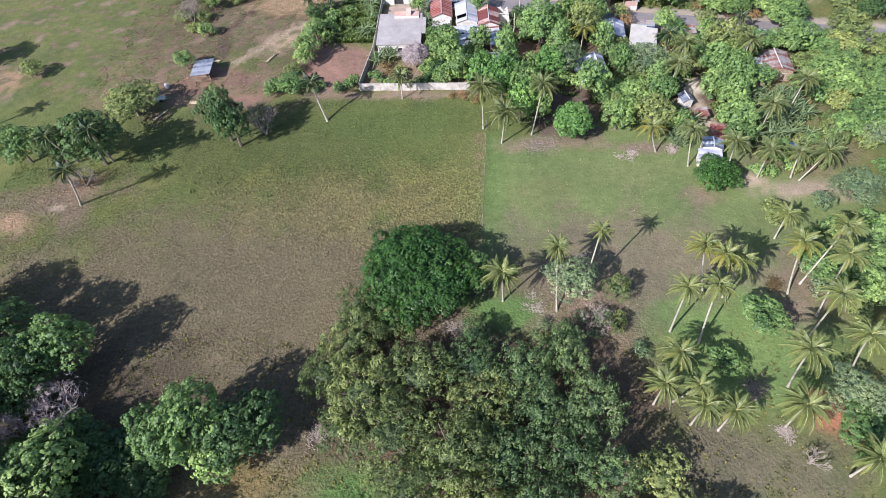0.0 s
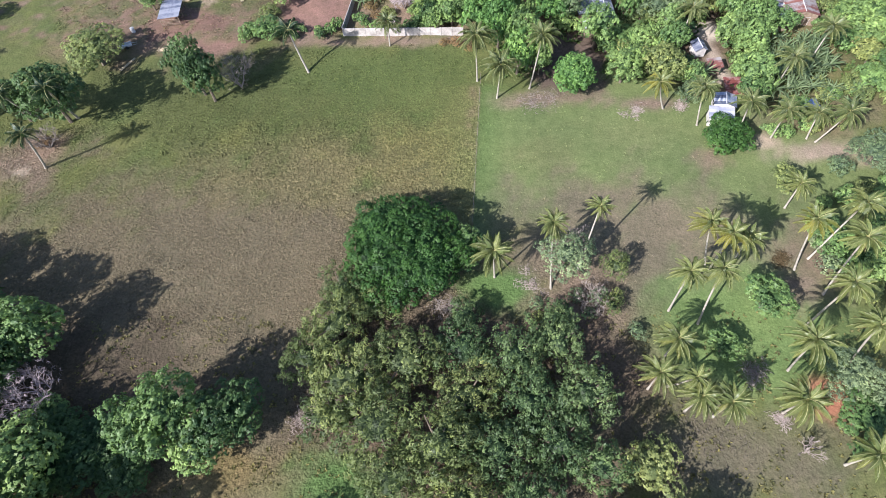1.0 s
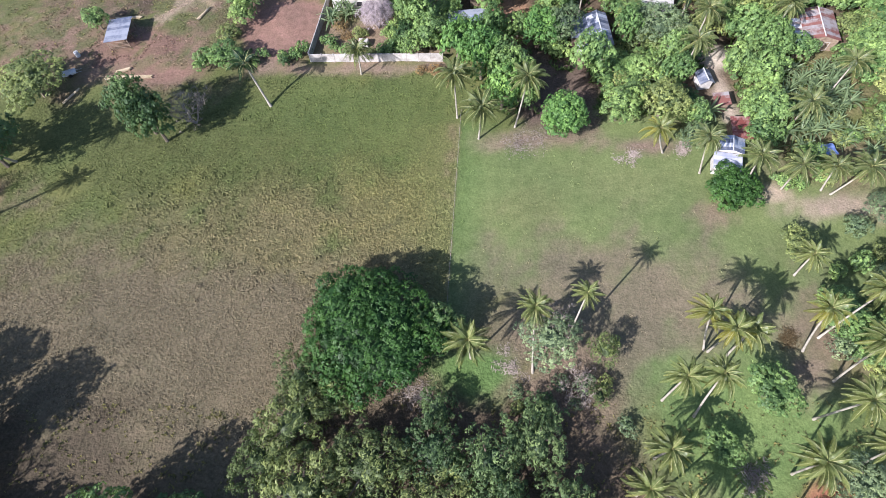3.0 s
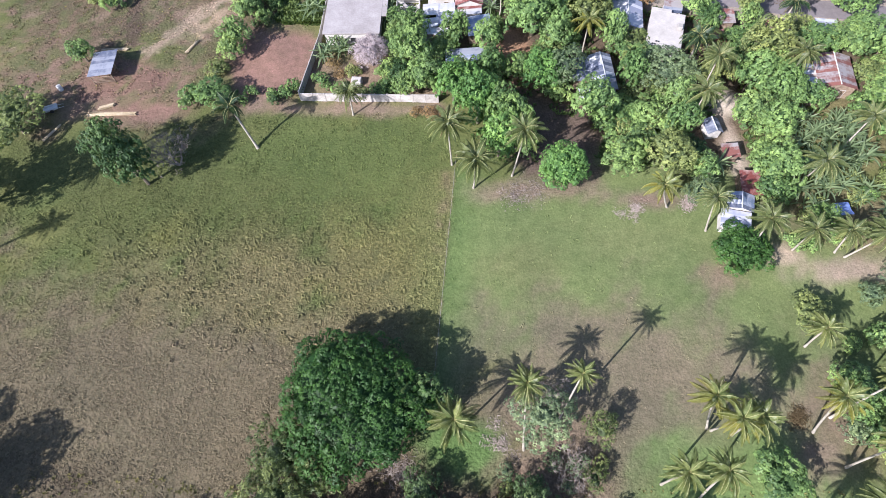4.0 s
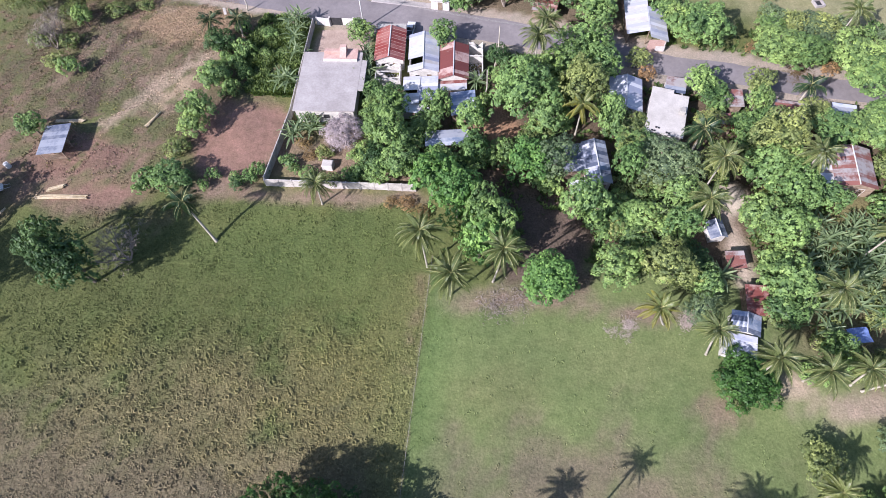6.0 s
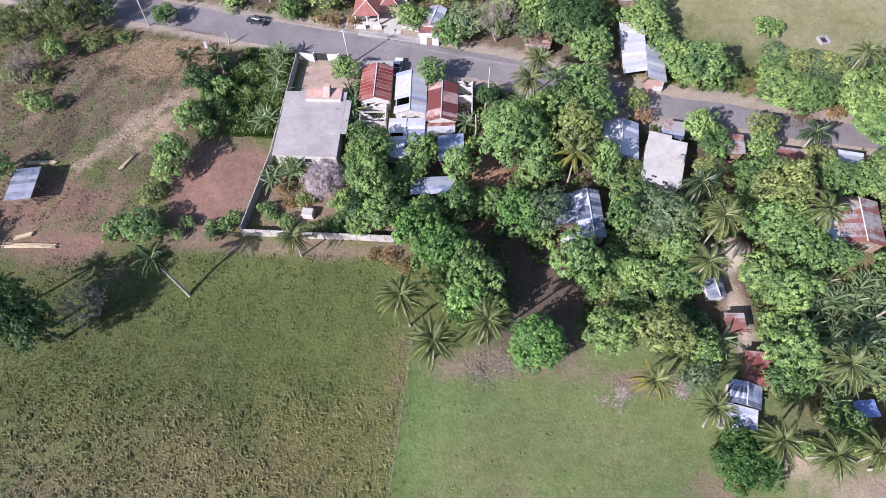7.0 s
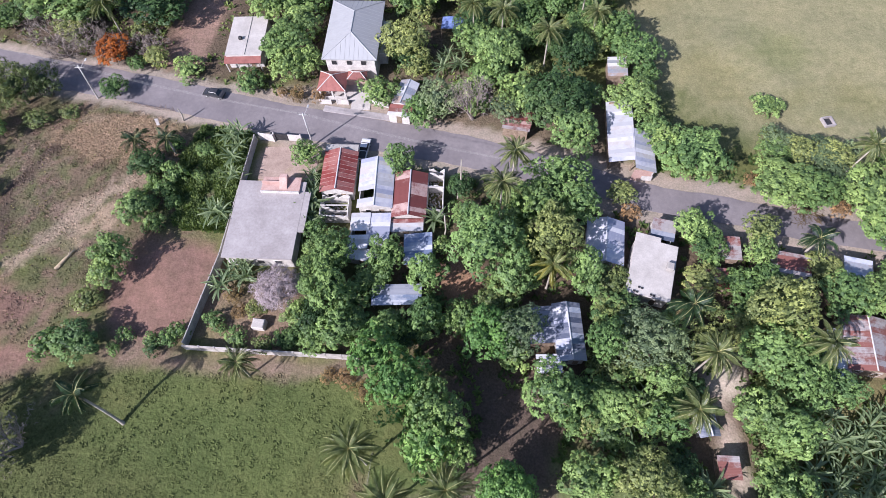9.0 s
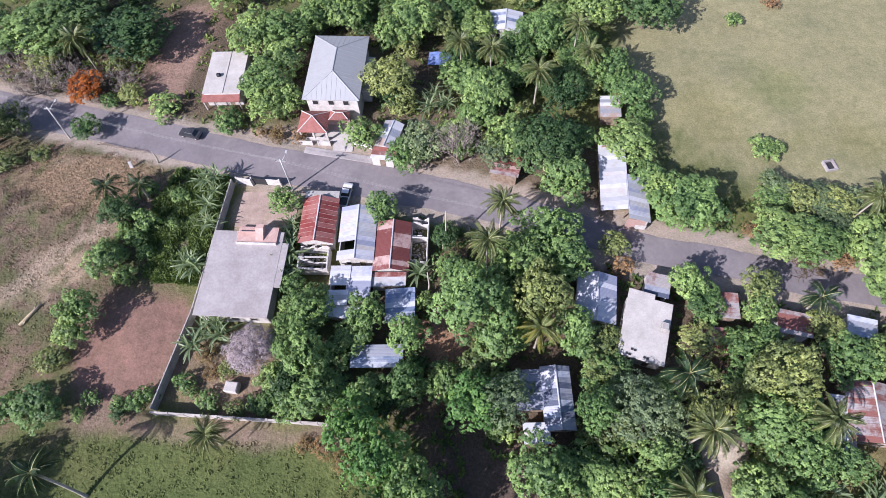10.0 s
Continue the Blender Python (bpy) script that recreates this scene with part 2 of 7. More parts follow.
def ground_material():
    """Soil and turf: the sheet's own colour attribute, broken up at three scales, with clods and tufts in relief."""
    m, t, b, out = nodes_of("ground")
    co = where(t)
    at = t.nodes.new("ShaderNodeAttribute")
    at.attribute_name = "soil"
    big, mid, fine = noise_tex(t, 0.07, 4, 0.6, co), noise_tex(t, 0.55, 5, 0.7, co), noise_tex(t, 3.2, 4, 0.75, co)
    c = mix(t, 0.8, at.outputs["Color"], ramp(t, big.outputs[0], [(0.3, (0.80, 0.85, 0.85)), (0.7, (1.15, 1.12, 1.1))]), "MULTIPLY")
    c = mix(t, 0.75, c, ramp(t, mid.outputs[0], [(0.28, (0.68, 0.74, 0.66)), (0.72, (1.26, 1.2, 1.22))]), "MULTIPLY")
    c = mix(t, 0.8, c, ramp(t, fine.outputs[0], [(0.3, (0.62, 0.62, 0.60)), (0.7, (1.3, 1.3, 1.28))]), "MULTIPLY")
    b.inputs["Roughness"].default_value = 0.95
    b.inputs["Specular IOR Level"].default_value = 0.15
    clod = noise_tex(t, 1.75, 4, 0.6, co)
    # hollows of the relief darkened, crests lightened: bare soil and shade in one colour
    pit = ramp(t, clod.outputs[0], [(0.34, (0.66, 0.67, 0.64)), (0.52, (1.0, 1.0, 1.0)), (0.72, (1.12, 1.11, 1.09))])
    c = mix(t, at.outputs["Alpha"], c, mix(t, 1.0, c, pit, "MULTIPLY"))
    t.links.new(c, b.inputs["Base Color"])
    h = t.nodes.new("ShaderNodeMath")
    h.operation = "MULTIPLY"
    t.links.new(clod.outputs[0], h.inputs[0])
    t.links.new(at.outputs["Alpha"], h.inputs[1])
    bump(t, h.outputs[0], 1.0, 0.46, b)
    return m


ASPHALT, GROUND = asphalt(), ground_material()


# ---- building blocks ----
def link_mesh(name, verts, faces, material, parent=None, label="", smooth=False):
    me = bpy.data.meshes.new(name)
    me.from_pydata(verts if isinstance(verts, list) else verts.tolist(), [], faces if isinstance(faces, list) else faces.tolist())
    if material:
        me.materials.append(material)
    if smooth:
        me.polygons.foreach_set("use_smooth", [True] * len(me.polygons))
    ob = new(name, me)
    if parent:
        ob.parent = parent
    if label:
        ob["label"] = label
    return ob


def part(name, bm, material, parent, label=""):
    me = bpy.data.meshes.new(name)
    bm.to_mesh(me)
    bm.free()
    me.materials.append(material)
    ob = new(name, me)
    ob.parent = parent
    if label:
        ob["label"] = label
    return ob


def share(name, me, parent, m):
    ob = new(name, me)
    ob.parent, ob.matrix_basis = parent, m
    return ob


def box(bm, x0, y0, z0, x1, y1, z1, bevel=0.0):
    m = Matrix.LocRotScale(((x0 + x1) / 2, (y0 + y1) / 2, (z0 + z1) / 2), None, (abs(x1 - x0), abs(y1 - y0), abs(z1 - z0)))
    r = bmesh.ops.create_cube(bm, size=1, matrix=m)
    if bevel:
        bmesh.ops.bevel(bm, geom=list({e for v in r["verts"] for e in v.link_edges}), offset=bevel, segments=1, affect="EDGES")


def boxes(*rows, bevel=0.0):
    bm = bmesh.new()
    for r in rows:
        box(bm, *r, bevel=bevel)
    return bm


def empty(name, x, y, z=0.0, turn=0.0, label="", category="", group="", kind=""):
    ob = new(name)
    ob.matrix_basis = pose(x, y, z, 0, 0, turn)
    return tagged(ob, label, category, group, kind)


def tube(points, radii, sides=6):
    """Vertices and faces of a tapered tube through the points."""
    vs, fs = [], []
    pts = [Vector(p) for p in points]
    for i, p in enumerate(pts):
        way = (pts[min(i + 1, len(pts) - 1)] - pts[max(i - 1, 0)]).normalized()
        a = way.orthogonal().normalized()
        b = way.cross(a)
        for k in range(sides):
            an = 2 * math.pi * k / sides
            vs.append(tuple(p + (a * math.cos(an) + b * math.sin(an)) * radii[i]))
        if i:
            o = (i - 1) * sides
            fs += [(o + k, o + (k + 1) % sides, o + sides + (k + 1) % sides, o + sides + k) for k in range(sides)]
    fs.append(tuple(range(len(vs) - sides, len(vs))))
    return vs, fs


def join(pieces):
    vs, fs = [], []
    for v, f in pieces:
        o = len(vs)
        vs += v
        fs += [tuple(k + o for k in face) for face in f]
    return vs, fs


# ---- trees ----
def leaf_cloud(rng, centres, radii, per_area, length, width, up=0.5, leaves=9, cull=0.86, puff=0.34, spray=0.0):
    """Small round puffs of leaves over the outer shells of many lobes; each leaf a piece of its own. Also gives each leaf's tone.
    spray: how far the puffs stretch upwards and the leaves stand upright, as on feathery trees."""
    cs, rs = np.array(centres), np.array(radii)
    pos, nor, lob = [], [], []
    lobe_tone = rng.uniform(0, 1, len(cs))
    for k in range(len(cs)):
        n = int(per_area * 4 * math.pi * rs[k] ** 2)
        d = rng.normal(size=(n, 3))
        d /= np.linalg.norm(d, axis=1)[:, None]
        d = d[d[:, 2] > -0.4]
        p = cs[k] + d * (rs[k] * rng.uniform(0.78, 1.10, len(d)))[:, None]
        gap = np.linalg.norm(p[:, None, :] - cs[None], axis=2) - rs[None] * cull
        gap[:, k] = 1
        keep = (gap > 0).all(axis=1) | (rng.uniform(size=len(d)) < 0.06)
        pos.append(p[keep])
        nor.append(d[keep])
        lob.append(np.full(int(keep.sum()), lobe_tone[k]))
    c, d = np.concatenate(pos), np.concatenate(nor)
    tone = np.repeat(rng.uniform(0, 1, len(c)) * 0.42 + np.concatenate(lob) * 0.58, leaves)
    size = np.repeat(puff * rng.uniform(0.6, 1.35, len(c)), leaves)[:, None]
    c, d = np.repeat(c, leaves, axis=0), np.repeat(d, leaves, axis=0)
    u = rng.normal(size=d.shape) + d * 0.9 + (0, 0, 0.35)
    u /= np.linalg.norm(u, axis=1)[:, None]
    c = c + u * size * (1.0, 1.0, 1.0 + spray)
    n = u * 1.0 + d * 0.55 + rng.normal(scale=0.2, size=d.shape) + (0, 0, up)
    n /= np.linalg.norm(n, axis=1)[:, None]
    out = rng.normal(size=d.shape) + u * 0.4 + (0, 0, spray * 1.6)
    out -= n * (np.sum(out * n, axis=1)[:, None] * 0.85)
    out /= np.linalg.norm(out, axis=1)[:, None]
    b = np.cross(n, out)
    b /= np.linalg.norm(b, axis=1)[:, None]
    s = rng.uniform(0.7, 1.25, len(c))[:, None]
    mid = c - out * length * 0.15 * s
    drop = np.array((0, 0, -0.08 * (1 - spray))) * length
    v = np.stack([mid + b * width * 0.5 * s, c + out * length * 0.75 * s + drop, mid - b * width * 0.5 * s], axis=1).reshape(-1, 3)
    return v, np.arange(len(v)).reshape(-1, 3), np.repeat(tone, 3)


def dark_core(rng, r, h, low, fill=0.74):
    """A lumpy filler shell well inside the leaves, coloured darkest to paint a crown's inner shade."""
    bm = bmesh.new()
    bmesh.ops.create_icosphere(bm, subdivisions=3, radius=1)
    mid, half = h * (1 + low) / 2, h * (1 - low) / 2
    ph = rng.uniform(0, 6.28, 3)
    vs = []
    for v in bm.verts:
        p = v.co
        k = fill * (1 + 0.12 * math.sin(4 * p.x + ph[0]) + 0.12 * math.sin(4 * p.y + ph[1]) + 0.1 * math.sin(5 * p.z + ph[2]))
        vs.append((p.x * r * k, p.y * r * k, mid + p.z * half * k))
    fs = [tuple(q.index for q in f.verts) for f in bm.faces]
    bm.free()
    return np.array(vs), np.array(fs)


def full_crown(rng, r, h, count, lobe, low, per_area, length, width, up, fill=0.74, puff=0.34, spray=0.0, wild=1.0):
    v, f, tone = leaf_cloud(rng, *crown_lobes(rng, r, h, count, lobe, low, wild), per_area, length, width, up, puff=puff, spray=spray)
    cv, cf = dark_core(rng, r, h, low, fill)
    # tone 0 for the shell: the crown's inner shade is put into its colour
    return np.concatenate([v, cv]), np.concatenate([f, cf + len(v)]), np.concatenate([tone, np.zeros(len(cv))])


def set_tone(me, tone):
    at = me.attributes.new("tone", "FLOAT", "POINT")
    at.data.foreach_set("value", np.asarray(tone, dtype=np.float32))


def crown_lobes(rng, r, h, count, lobe, low=0.28, wild=1.0):
    """Lobe centres over a dome of radius r and height h, with gaps and an uneven rim."""
    cs, rs = [], []
    mid, half = h * (1 + low) / 2, h * (1 - low) / 2
    for i in range(count):
        f = (i + 0.5) / count
        z = 1 - 1.55 * f
        an = i * 2.39996 + rng.uniform(-0.35, 0.35)
        q = math.sqrt(max(0.0, 1 - z * z)) * rng.uniform(0.72, 1.05)
        lr = r * lobe * rng.uniform(0.62, 1.3)
        k = (1 - lr / r * 0.7) * (1 + wild * (rng.uniform(-0.26, 0.14) + 0.14 * math.sin(3 * an + r) + 0.10 * math.sin(5 * an + 2 * h)))
        cs.append((math.cos(an) * q * r * k, math.sin(an) * q * r * k, mid + (z * (half - lr * 0.5)) * (1 + wild * rng.uniform(-0.28, 0.15))))
        rs.append(lr)
    return cs, rs


def trunk_mesh(rng, r, h, name):
    pieces, top = [], Vector((rng.uniform(-0.3, 0.3), rng.uniform(-0.3, 0.3), h * 0.45))
    t0 = 0.05 * h ** 0.8
    pieces.append(tube([(0, 0, -0.3), (0.05, 0.02, h * 0.2), top], [t0 * 1.25, t0 * 0.9, t0 * 0.7]))
    for k in range(6):
        an = k * 1.047 + rng.uniform(-0.3, 0.3)
        out = r * rng.uniform(0.5, 0.75)
        tip = Vector((math.cos(an) * out, math.sin(an) * out, h * rng.uniform(0.6, 0.8)))
        half = top.lerp(tip, 0.5) + Vector((0, 0, h * 0.03))
        pieces.append(tube([top, half, tip], [t0 * 0.6, t0 * 0.4, t0 * 0.15], 5))
    vs, fs = join(pieces)
    me = bpy.data.meshes.new(name)
    me.from_pydata(vs, [], fs)
    me.materials.append(BARK)
    return me


def crown_mesh(seed, r, h, count, lobe, per_area, length, width, material, low=0.28, up=0.5):
    rng, feathery = np.random.default_rng(seed), material in (LEAF_ACACIA, LEAF_THORN)
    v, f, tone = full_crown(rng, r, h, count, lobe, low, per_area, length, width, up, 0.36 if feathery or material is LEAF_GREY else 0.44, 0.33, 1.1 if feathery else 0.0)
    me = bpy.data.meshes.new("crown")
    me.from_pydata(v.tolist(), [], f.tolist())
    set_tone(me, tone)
    me.materials.append(material)
    return me


SIZES = {"bush": (2.5, 3.0, 17, 0.34, 0.04), "tree": (3.6, 7.5, 32, 0.28, 0.22), "big": (5.0, 10.0, 50, 0.235, 0.24)}
SORTS = {
    "bright": (LEAF_BRIGHT, 2.1, 0.40, 0.30, 0.35),
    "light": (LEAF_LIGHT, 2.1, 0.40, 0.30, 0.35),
    "dark": (LEAF_DARK, 2.05, 0.38, 0.28, 0.35),
    "olive": (LEAF_OLIVE, 2.05, 0.38, 0.27, 0.35),
    "grey": (LEAF_GREY, 2.2, 0.34, 0.20, 0.3),
    "acacia": (LEAF_ACACIA, 2.7, 0.42, 0.17, 0.2),
    "lime": (LEAF_LIME, 2.1, 0.40, 0.30, 0.35),
    "thorn": (LEAF_THORN, 2.6, 0.40, 0.19, 0.25),
    "dry": (FROND_DEAD, 2.2, 0.36, 0.16, 0.5),
    "orange": (LEAF_ORANGE, 2.0, 0.38, 0.26, 0.5),
}
WORDS = {
    "bright": ("broadleaf_tree", "broadleaf tree with a dense bright green crown"),
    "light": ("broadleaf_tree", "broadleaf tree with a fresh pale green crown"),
    "dark": ("broadleaf_tree", "broadleaf tree with a dense dark green crown"),
    "olive": ("broadleaf_tree", "broadleaf tree with a yellowish olive-green crown"),
    "grey": ("broadleaf_tree", "thin grey-green tree with a sparse pale crown"),
    "acacia": ("acacia_tree", "feathery olive-green acacia tree in a thicket"),
    "thorn": ("thorn_tree", "feathery grey-green thorn tree in a dense thicket"),
    "lime": ("broadleaf_tree", "broadleaf tree with a glossy lime green crown"),
    "dry": ("dry_shrub", "dry reddish-brown shrub at the roadside"),
    "orange": ("flowering_tree", "small tree covered in bright orange blossom by the road"),
}
made_crowns, made_trunks = {}, {}


def tree(x, y, r, h, sort, variety, label="", group=""):
    size = "bush" if h <= 3.6 else ("tree" if r < 4.4 else "big")
    cr, ch, count, lobe, low = SIZES[size]
    mat, dens, ll, lw, up = SORTS[sort]
    if sort in ("acacia", "thorn"):
        count, lobe, low = int(count * 2.0), lobe * 0.5, 0.1
    key = (size, sort, variety % 3)
    if key not in made_crowns:
        made_crowns[key] = crown_mesh(len(made_crowns) + 11, cr, ch, count, lobe, dens, ll, lw, mat, low, up)
        made_trunks[key] = trunk_mesh(np.random.default_rng(len(made_trunks) + 90), cr, ch, "trunk")
    name, words = WORDS[sort]
    if size == "bush":
        name, words = "bush", words.replace("broadleaf tree", "low leafy bush").replace("tree", "bush")
    ob = empty(name, x, y, 0, (x * 37 + y * 53) % 360, label or words, "bush" if size == "bush" else "tree", group or ("bushes" if size == "bush" else "trees"))
    k = 1 + 0.09 * math.sin(x * 3.1 + y * 1.7)
    s = Matrix.Diagonal((r / cr * k, r / cr / k, h / ch, 1))
    share("trunk", made_trunks[key], ob, s)
    share("crown", made_crowns[key], ob, s)
    return ob


def bare_tree(x, y, r, h, material, label, seed, deep=5):
    rng = np.random.default_rng(seed)
    pieces = []

    def grow(p, way, length, rad, depth):
        q = p + way * length
        mid = (p + q) / 2 + Vector(rng.normal(scale=0.06 * length, size=3))
        pieces.append(tube([p, mid, q], [rad, rad * 0.85, rad * 0.65], 4 if depth < 3 else 3))
        if depth >= deep:
            return
        for _ in range(3 if depth < deep - 1 else 2):
            turn = Vector(rng.normal(size=3)) * 0.62
            turn.z = abs(turn.z) * 0.35
            grow(q, (way + turn).normalized(), length * rng.uniform(0.62, 0.8), rad * 0.62, depth + 1)

    stems = 4 if h < 4.5 else 3
    for k in range(stems):
        an = k * 2 * math.pi / stems + rng.uniform(0, 0.8)
        way = Vector((math.cos(an) * r / h, math.sin(an) * r / h, 0.85)).normalized()
        grow(Vector((0, 0, -0.1)), way, h * 0.30, 0.02 * h + 0.05, 1)
    ob = empty("bare_tree", x, y, 0, 0, label, "tree", "bare trees")
    vs, fs = join(pieces)
    spread = max(math.hypot(a, b) for a, b, _ in vs)
    top = max(c for _, _, c in vs)
    vs = [(a * r / spread, b * r / spread, c * h / top) for a, b, c in vs]
    link_mesh("branchwork", vs, fs, material, ob)
    if deep > 5:
        full = material is TWIG_MAUVE and h < 7
        v, f, tone = leaf_cloud(rng, *crown_lobes(rng, r, h, 30, 0.3, 0.25), 3.2 if full else 0.3, 0.75, 0.045 if full else 0.05, 0.2, 9 if full else 7, cull=0.3)
        tagged(link_mesh("twig_mass", v, f, material, ob), kind="stuff")
    return ob


def frond_mesh(length, rise, droop, mat, leaflets=42, reach=0.66, hang=0.6, width=0.066, bend=0.0):
    """A feather leaf: a rib that rises, arches over and bends aside, with drooping leaflets on both sides."""
    n, p, rib_at = 12, Vector((0, 0, 0)), [Vector((0, 0, 0))]
    for k in range(n + 1):
        f = (k + 0.5) / n
        el, az = rise - droop * f ** 1.25, bend * f
        p = p + Vector((math.cos(el) * math.cos(az), math.cos(el) * math.sin(az), math.sin(el))) * (length / n)
        rib_at.append(p)

    def rib(q):
        k = min(int(q * n), n)
        return rib_at[k].lerp(rib_at[k + 1], q * n - k)
    vs, fs = tube([rib(k / 6) for k in range(7)], [0.042 * (1 - 0.75 * k / 6) for k in range(7)], 3)
    ribs = len(fs)
    for side in (-1, 1):
        for k in range(leaflets):
            f = 0.12 + 0.88 * (k + (0.25 if side > 0 else 0)) / leaflets
            p, q = rib(f), rib(min(f + 0.03, 1.05))
            way = (q - p).normalized()
            across = way.cross(Vector((0, 0, 1))).normalized() * -side
            ll = reach * (0.45 + 0.55 * math.sin(math.pi * min(1.0, f * 0.85 + 0.12))) * (1.0 - 0.45 * max(0, f - 0.7) / 0.3)
            jit = 0.14 * math.sin(k * 12.9 + side * 2 + length)
            d = (across * 0.9 + way * (0.35 + 0.6 * f + jit) + Vector((0, 0, -hang * (0.5 + f) + jit))).normalized()
            w = way * width * 0.5
            tip = p + d * ll + Vector((0, 0, -0.25 * ll))
            midp = p + d * ll * 0.5
            o = len(vs)
            vs += [tuple(p - w * 0.6), tuple(p + w * 0.6), tuple(midp + w), tuple(tip), tuple(midp - w)]
            fs.append((o, o + 1, o + 2, o + 3, o + 4))
    me = bpy.data.meshes.new("frond")
    me.from_pydata(vs, [], fs)
    me.materials.append(mat)
    me.materials.append(RIB)
    me.polygons.foreach_set("material_index", [1 if k < ribs else 0 for k in range(len(fs))])
    return me


def frond_set(mats, size=1.0, **more):
    """Four ages of frond, from the upright spear to the hanging skirt, each bent to either side."""
    ages = ((3.2, 1.25, 1.2), (4.0, 0.9, 1.75), (4.3, 0.5, 1.65), (3.9, 0.05, 1.15))
    return [[frond_mesh(l * size, rise, droop, mat, bend=b, **more) for b in (-0.45, 0.1, 0.5)] for (l, rise, droop), mat in zip(ages, mats)]


FRONDS = {
    "coconut": frond_set((FROND, FROND, FROND, FROND_PALE)),
    "green": frond_set((FROND_GREEN, FROND_GREEN, FROND_GREEN, FROND)),
    "yellow": frond_set((FROND, FROND_PALE, FROND_YELLOW, FROND_YELLOW)),
    "royal": frond_set((FROND_DARK,) * 4, 0.86, leaflets=34, reach=0.78, hang=0.6),
    "dead": [frond_mesh(3.3, -0.75, 0.5, FROND_DEAD, 20, 0.6, 0.7)],
}
NUT = bpy.data.meshes.new("coconut")
nut_bm = bmesh.new()
bmesh.ops.create_icosphere(nut_bm, subdivisions=1, radius=0.17)
nut_bm.to_mesh(NUT)
nut_bm.free()
NUT.materials.append(COCONUT)


def palm(bx, by, cx, cy, cz, sort="coconut", scale=1.0, count=21, label="", seed=0):
    """A feather palm whose trunk curves from its foot to its crown."""
    rng = np.random.default_rng(int(abs(bx) * 91 + abs(by) * 17) + seed)
    words = {
        "coconut": "coconut palm with a pale leaning trunk and arching green fronds",
        "yellow": "coconut palm with yellowed lower fronds and a pale trunk",
        "green": "coconut palm with a short pale trunk and full green fronds",
        "royal": "royal palm with a straight pale trunk and dark drooping fronds",
    }[sort]
    ob = empty("coconut_palm" if sort != "royal" else "royal_palm", bx, by, 0, 0, label or words, "palm tree", "palms")
    foot, top = Vector((0, 0, -0.15)), Vector((cx - bx, cy - by, cz - 0.3))
    lean = Vector((top.x, top.y, 0))
    pts, rad = [], []
    for k in range(9):
        s = k / 8
        pts.append(foot.lerp(top, s) - Vector((0, 0, 1)) * 0.9 * math.sin(math.pi * s) * lean.length / max(cz, 3) + lean * 0.04 * math.sin(math.pi * s))
        rad.append((0.25 if k == 0 else 0.17 - 0.05 * s) * (1.35 if sort == "royal" else 1.0) * (1 + 0.05 * (k % 2)))
    link_mesh("trunk", *tube(pts, rad, 8), BARK_PALE, ob, smooth=True)
    kinds = FRONDS[sort]
    for k in range(count):
        f = k / count
        which = 0 if f < 0.16 else (1 if f < 0.45 else (2 if f < 0.75 else 3))
        an = k * 137.5 + rng.uniform(-14, 14)
        s = scale * rng.uniform(0.85, 1.1)
        m = Matrix.Translation(top + Vector((0, 0, 0.25 - 0.4 * f))) @ pose(0, 0, 0, rng.uniform(-12, 12), rng.uniform(-9, 9), an) @ Matrix.Scale(s, 4)
        share("frond", kinds[which][int(rng.integers(3))], ob, m)
    for k in range(int(rng.integers(1, 4))):
        m = Matrix.Translation(top) @ pose(0, 0, 0, 0, rng.uniform(-5, 15), rng.uniform(0, 360)) @ Matrix.Scale(scale * 0.9, 4)
        share("dead_frond", FRONDS["dead"][0], ob, m)
    if sort != "royal":
        for k in range(5):
            an = k * 1.3 + rng.uniform(0, 0.6)
            share("coconut", NUT, ob, Matrix.Translation(top + Vector((math.cos(an) * 0.3, math.sin(an) * 0.3, -0.15))))
    return ob


def banana_leaf_mesh(length, width, rise, droop):
    vs, fs = [], []
    n = 7
    for k in range(n + 1):
        s = k / n
        a = rise - droop * s
        x, z = length * s * math.cos(rise - droop * s * 0.5), length * s * math.sin(rise - droop * s * 0.55)
        w = width * math.sin(math.pi * (0.06 + 0.90 * s)) ** 0.6 * 0.5 * (1 if k % 2 else 0.82)
        vs += [(x, -w, z + w * 0.3), (x, 0, z), (x, w, z + w * 0.3)]
        if k:
            o = 3 * (k - 1)
            fs += [(o, o + 1, o + 4, o + 3), (o + 1, o + 2, o + 5, o + 4)]
    me = bpy.data.meshes.new("banana_leaf")
    me.from_pydata(vs, [], fs)
    me.materials.append(BANANA_LEAF)
    return me


BANANA = [banana_leaf_mesh(2.6, 0.34, 1.3, 0.6), banana_leaf_mesh(2.9, 0.36, 1.0, 1.1), banana_leaf_mesh(2.5, 0.30, 0.6, 1.1)]
BANANA_STEM = bpy.data.meshes.new("stem")
BANANA_STEM.from_pydata(*(lambda vf: (vf[0], [], vf[1]))(tube([(0, 0, -0.1), (0.02, 0, 1.0), (0, 0.02, 2.1)], [0.16, 0.13, 0.08], 6)))
BANANA_STEM.materials.append(WEED)


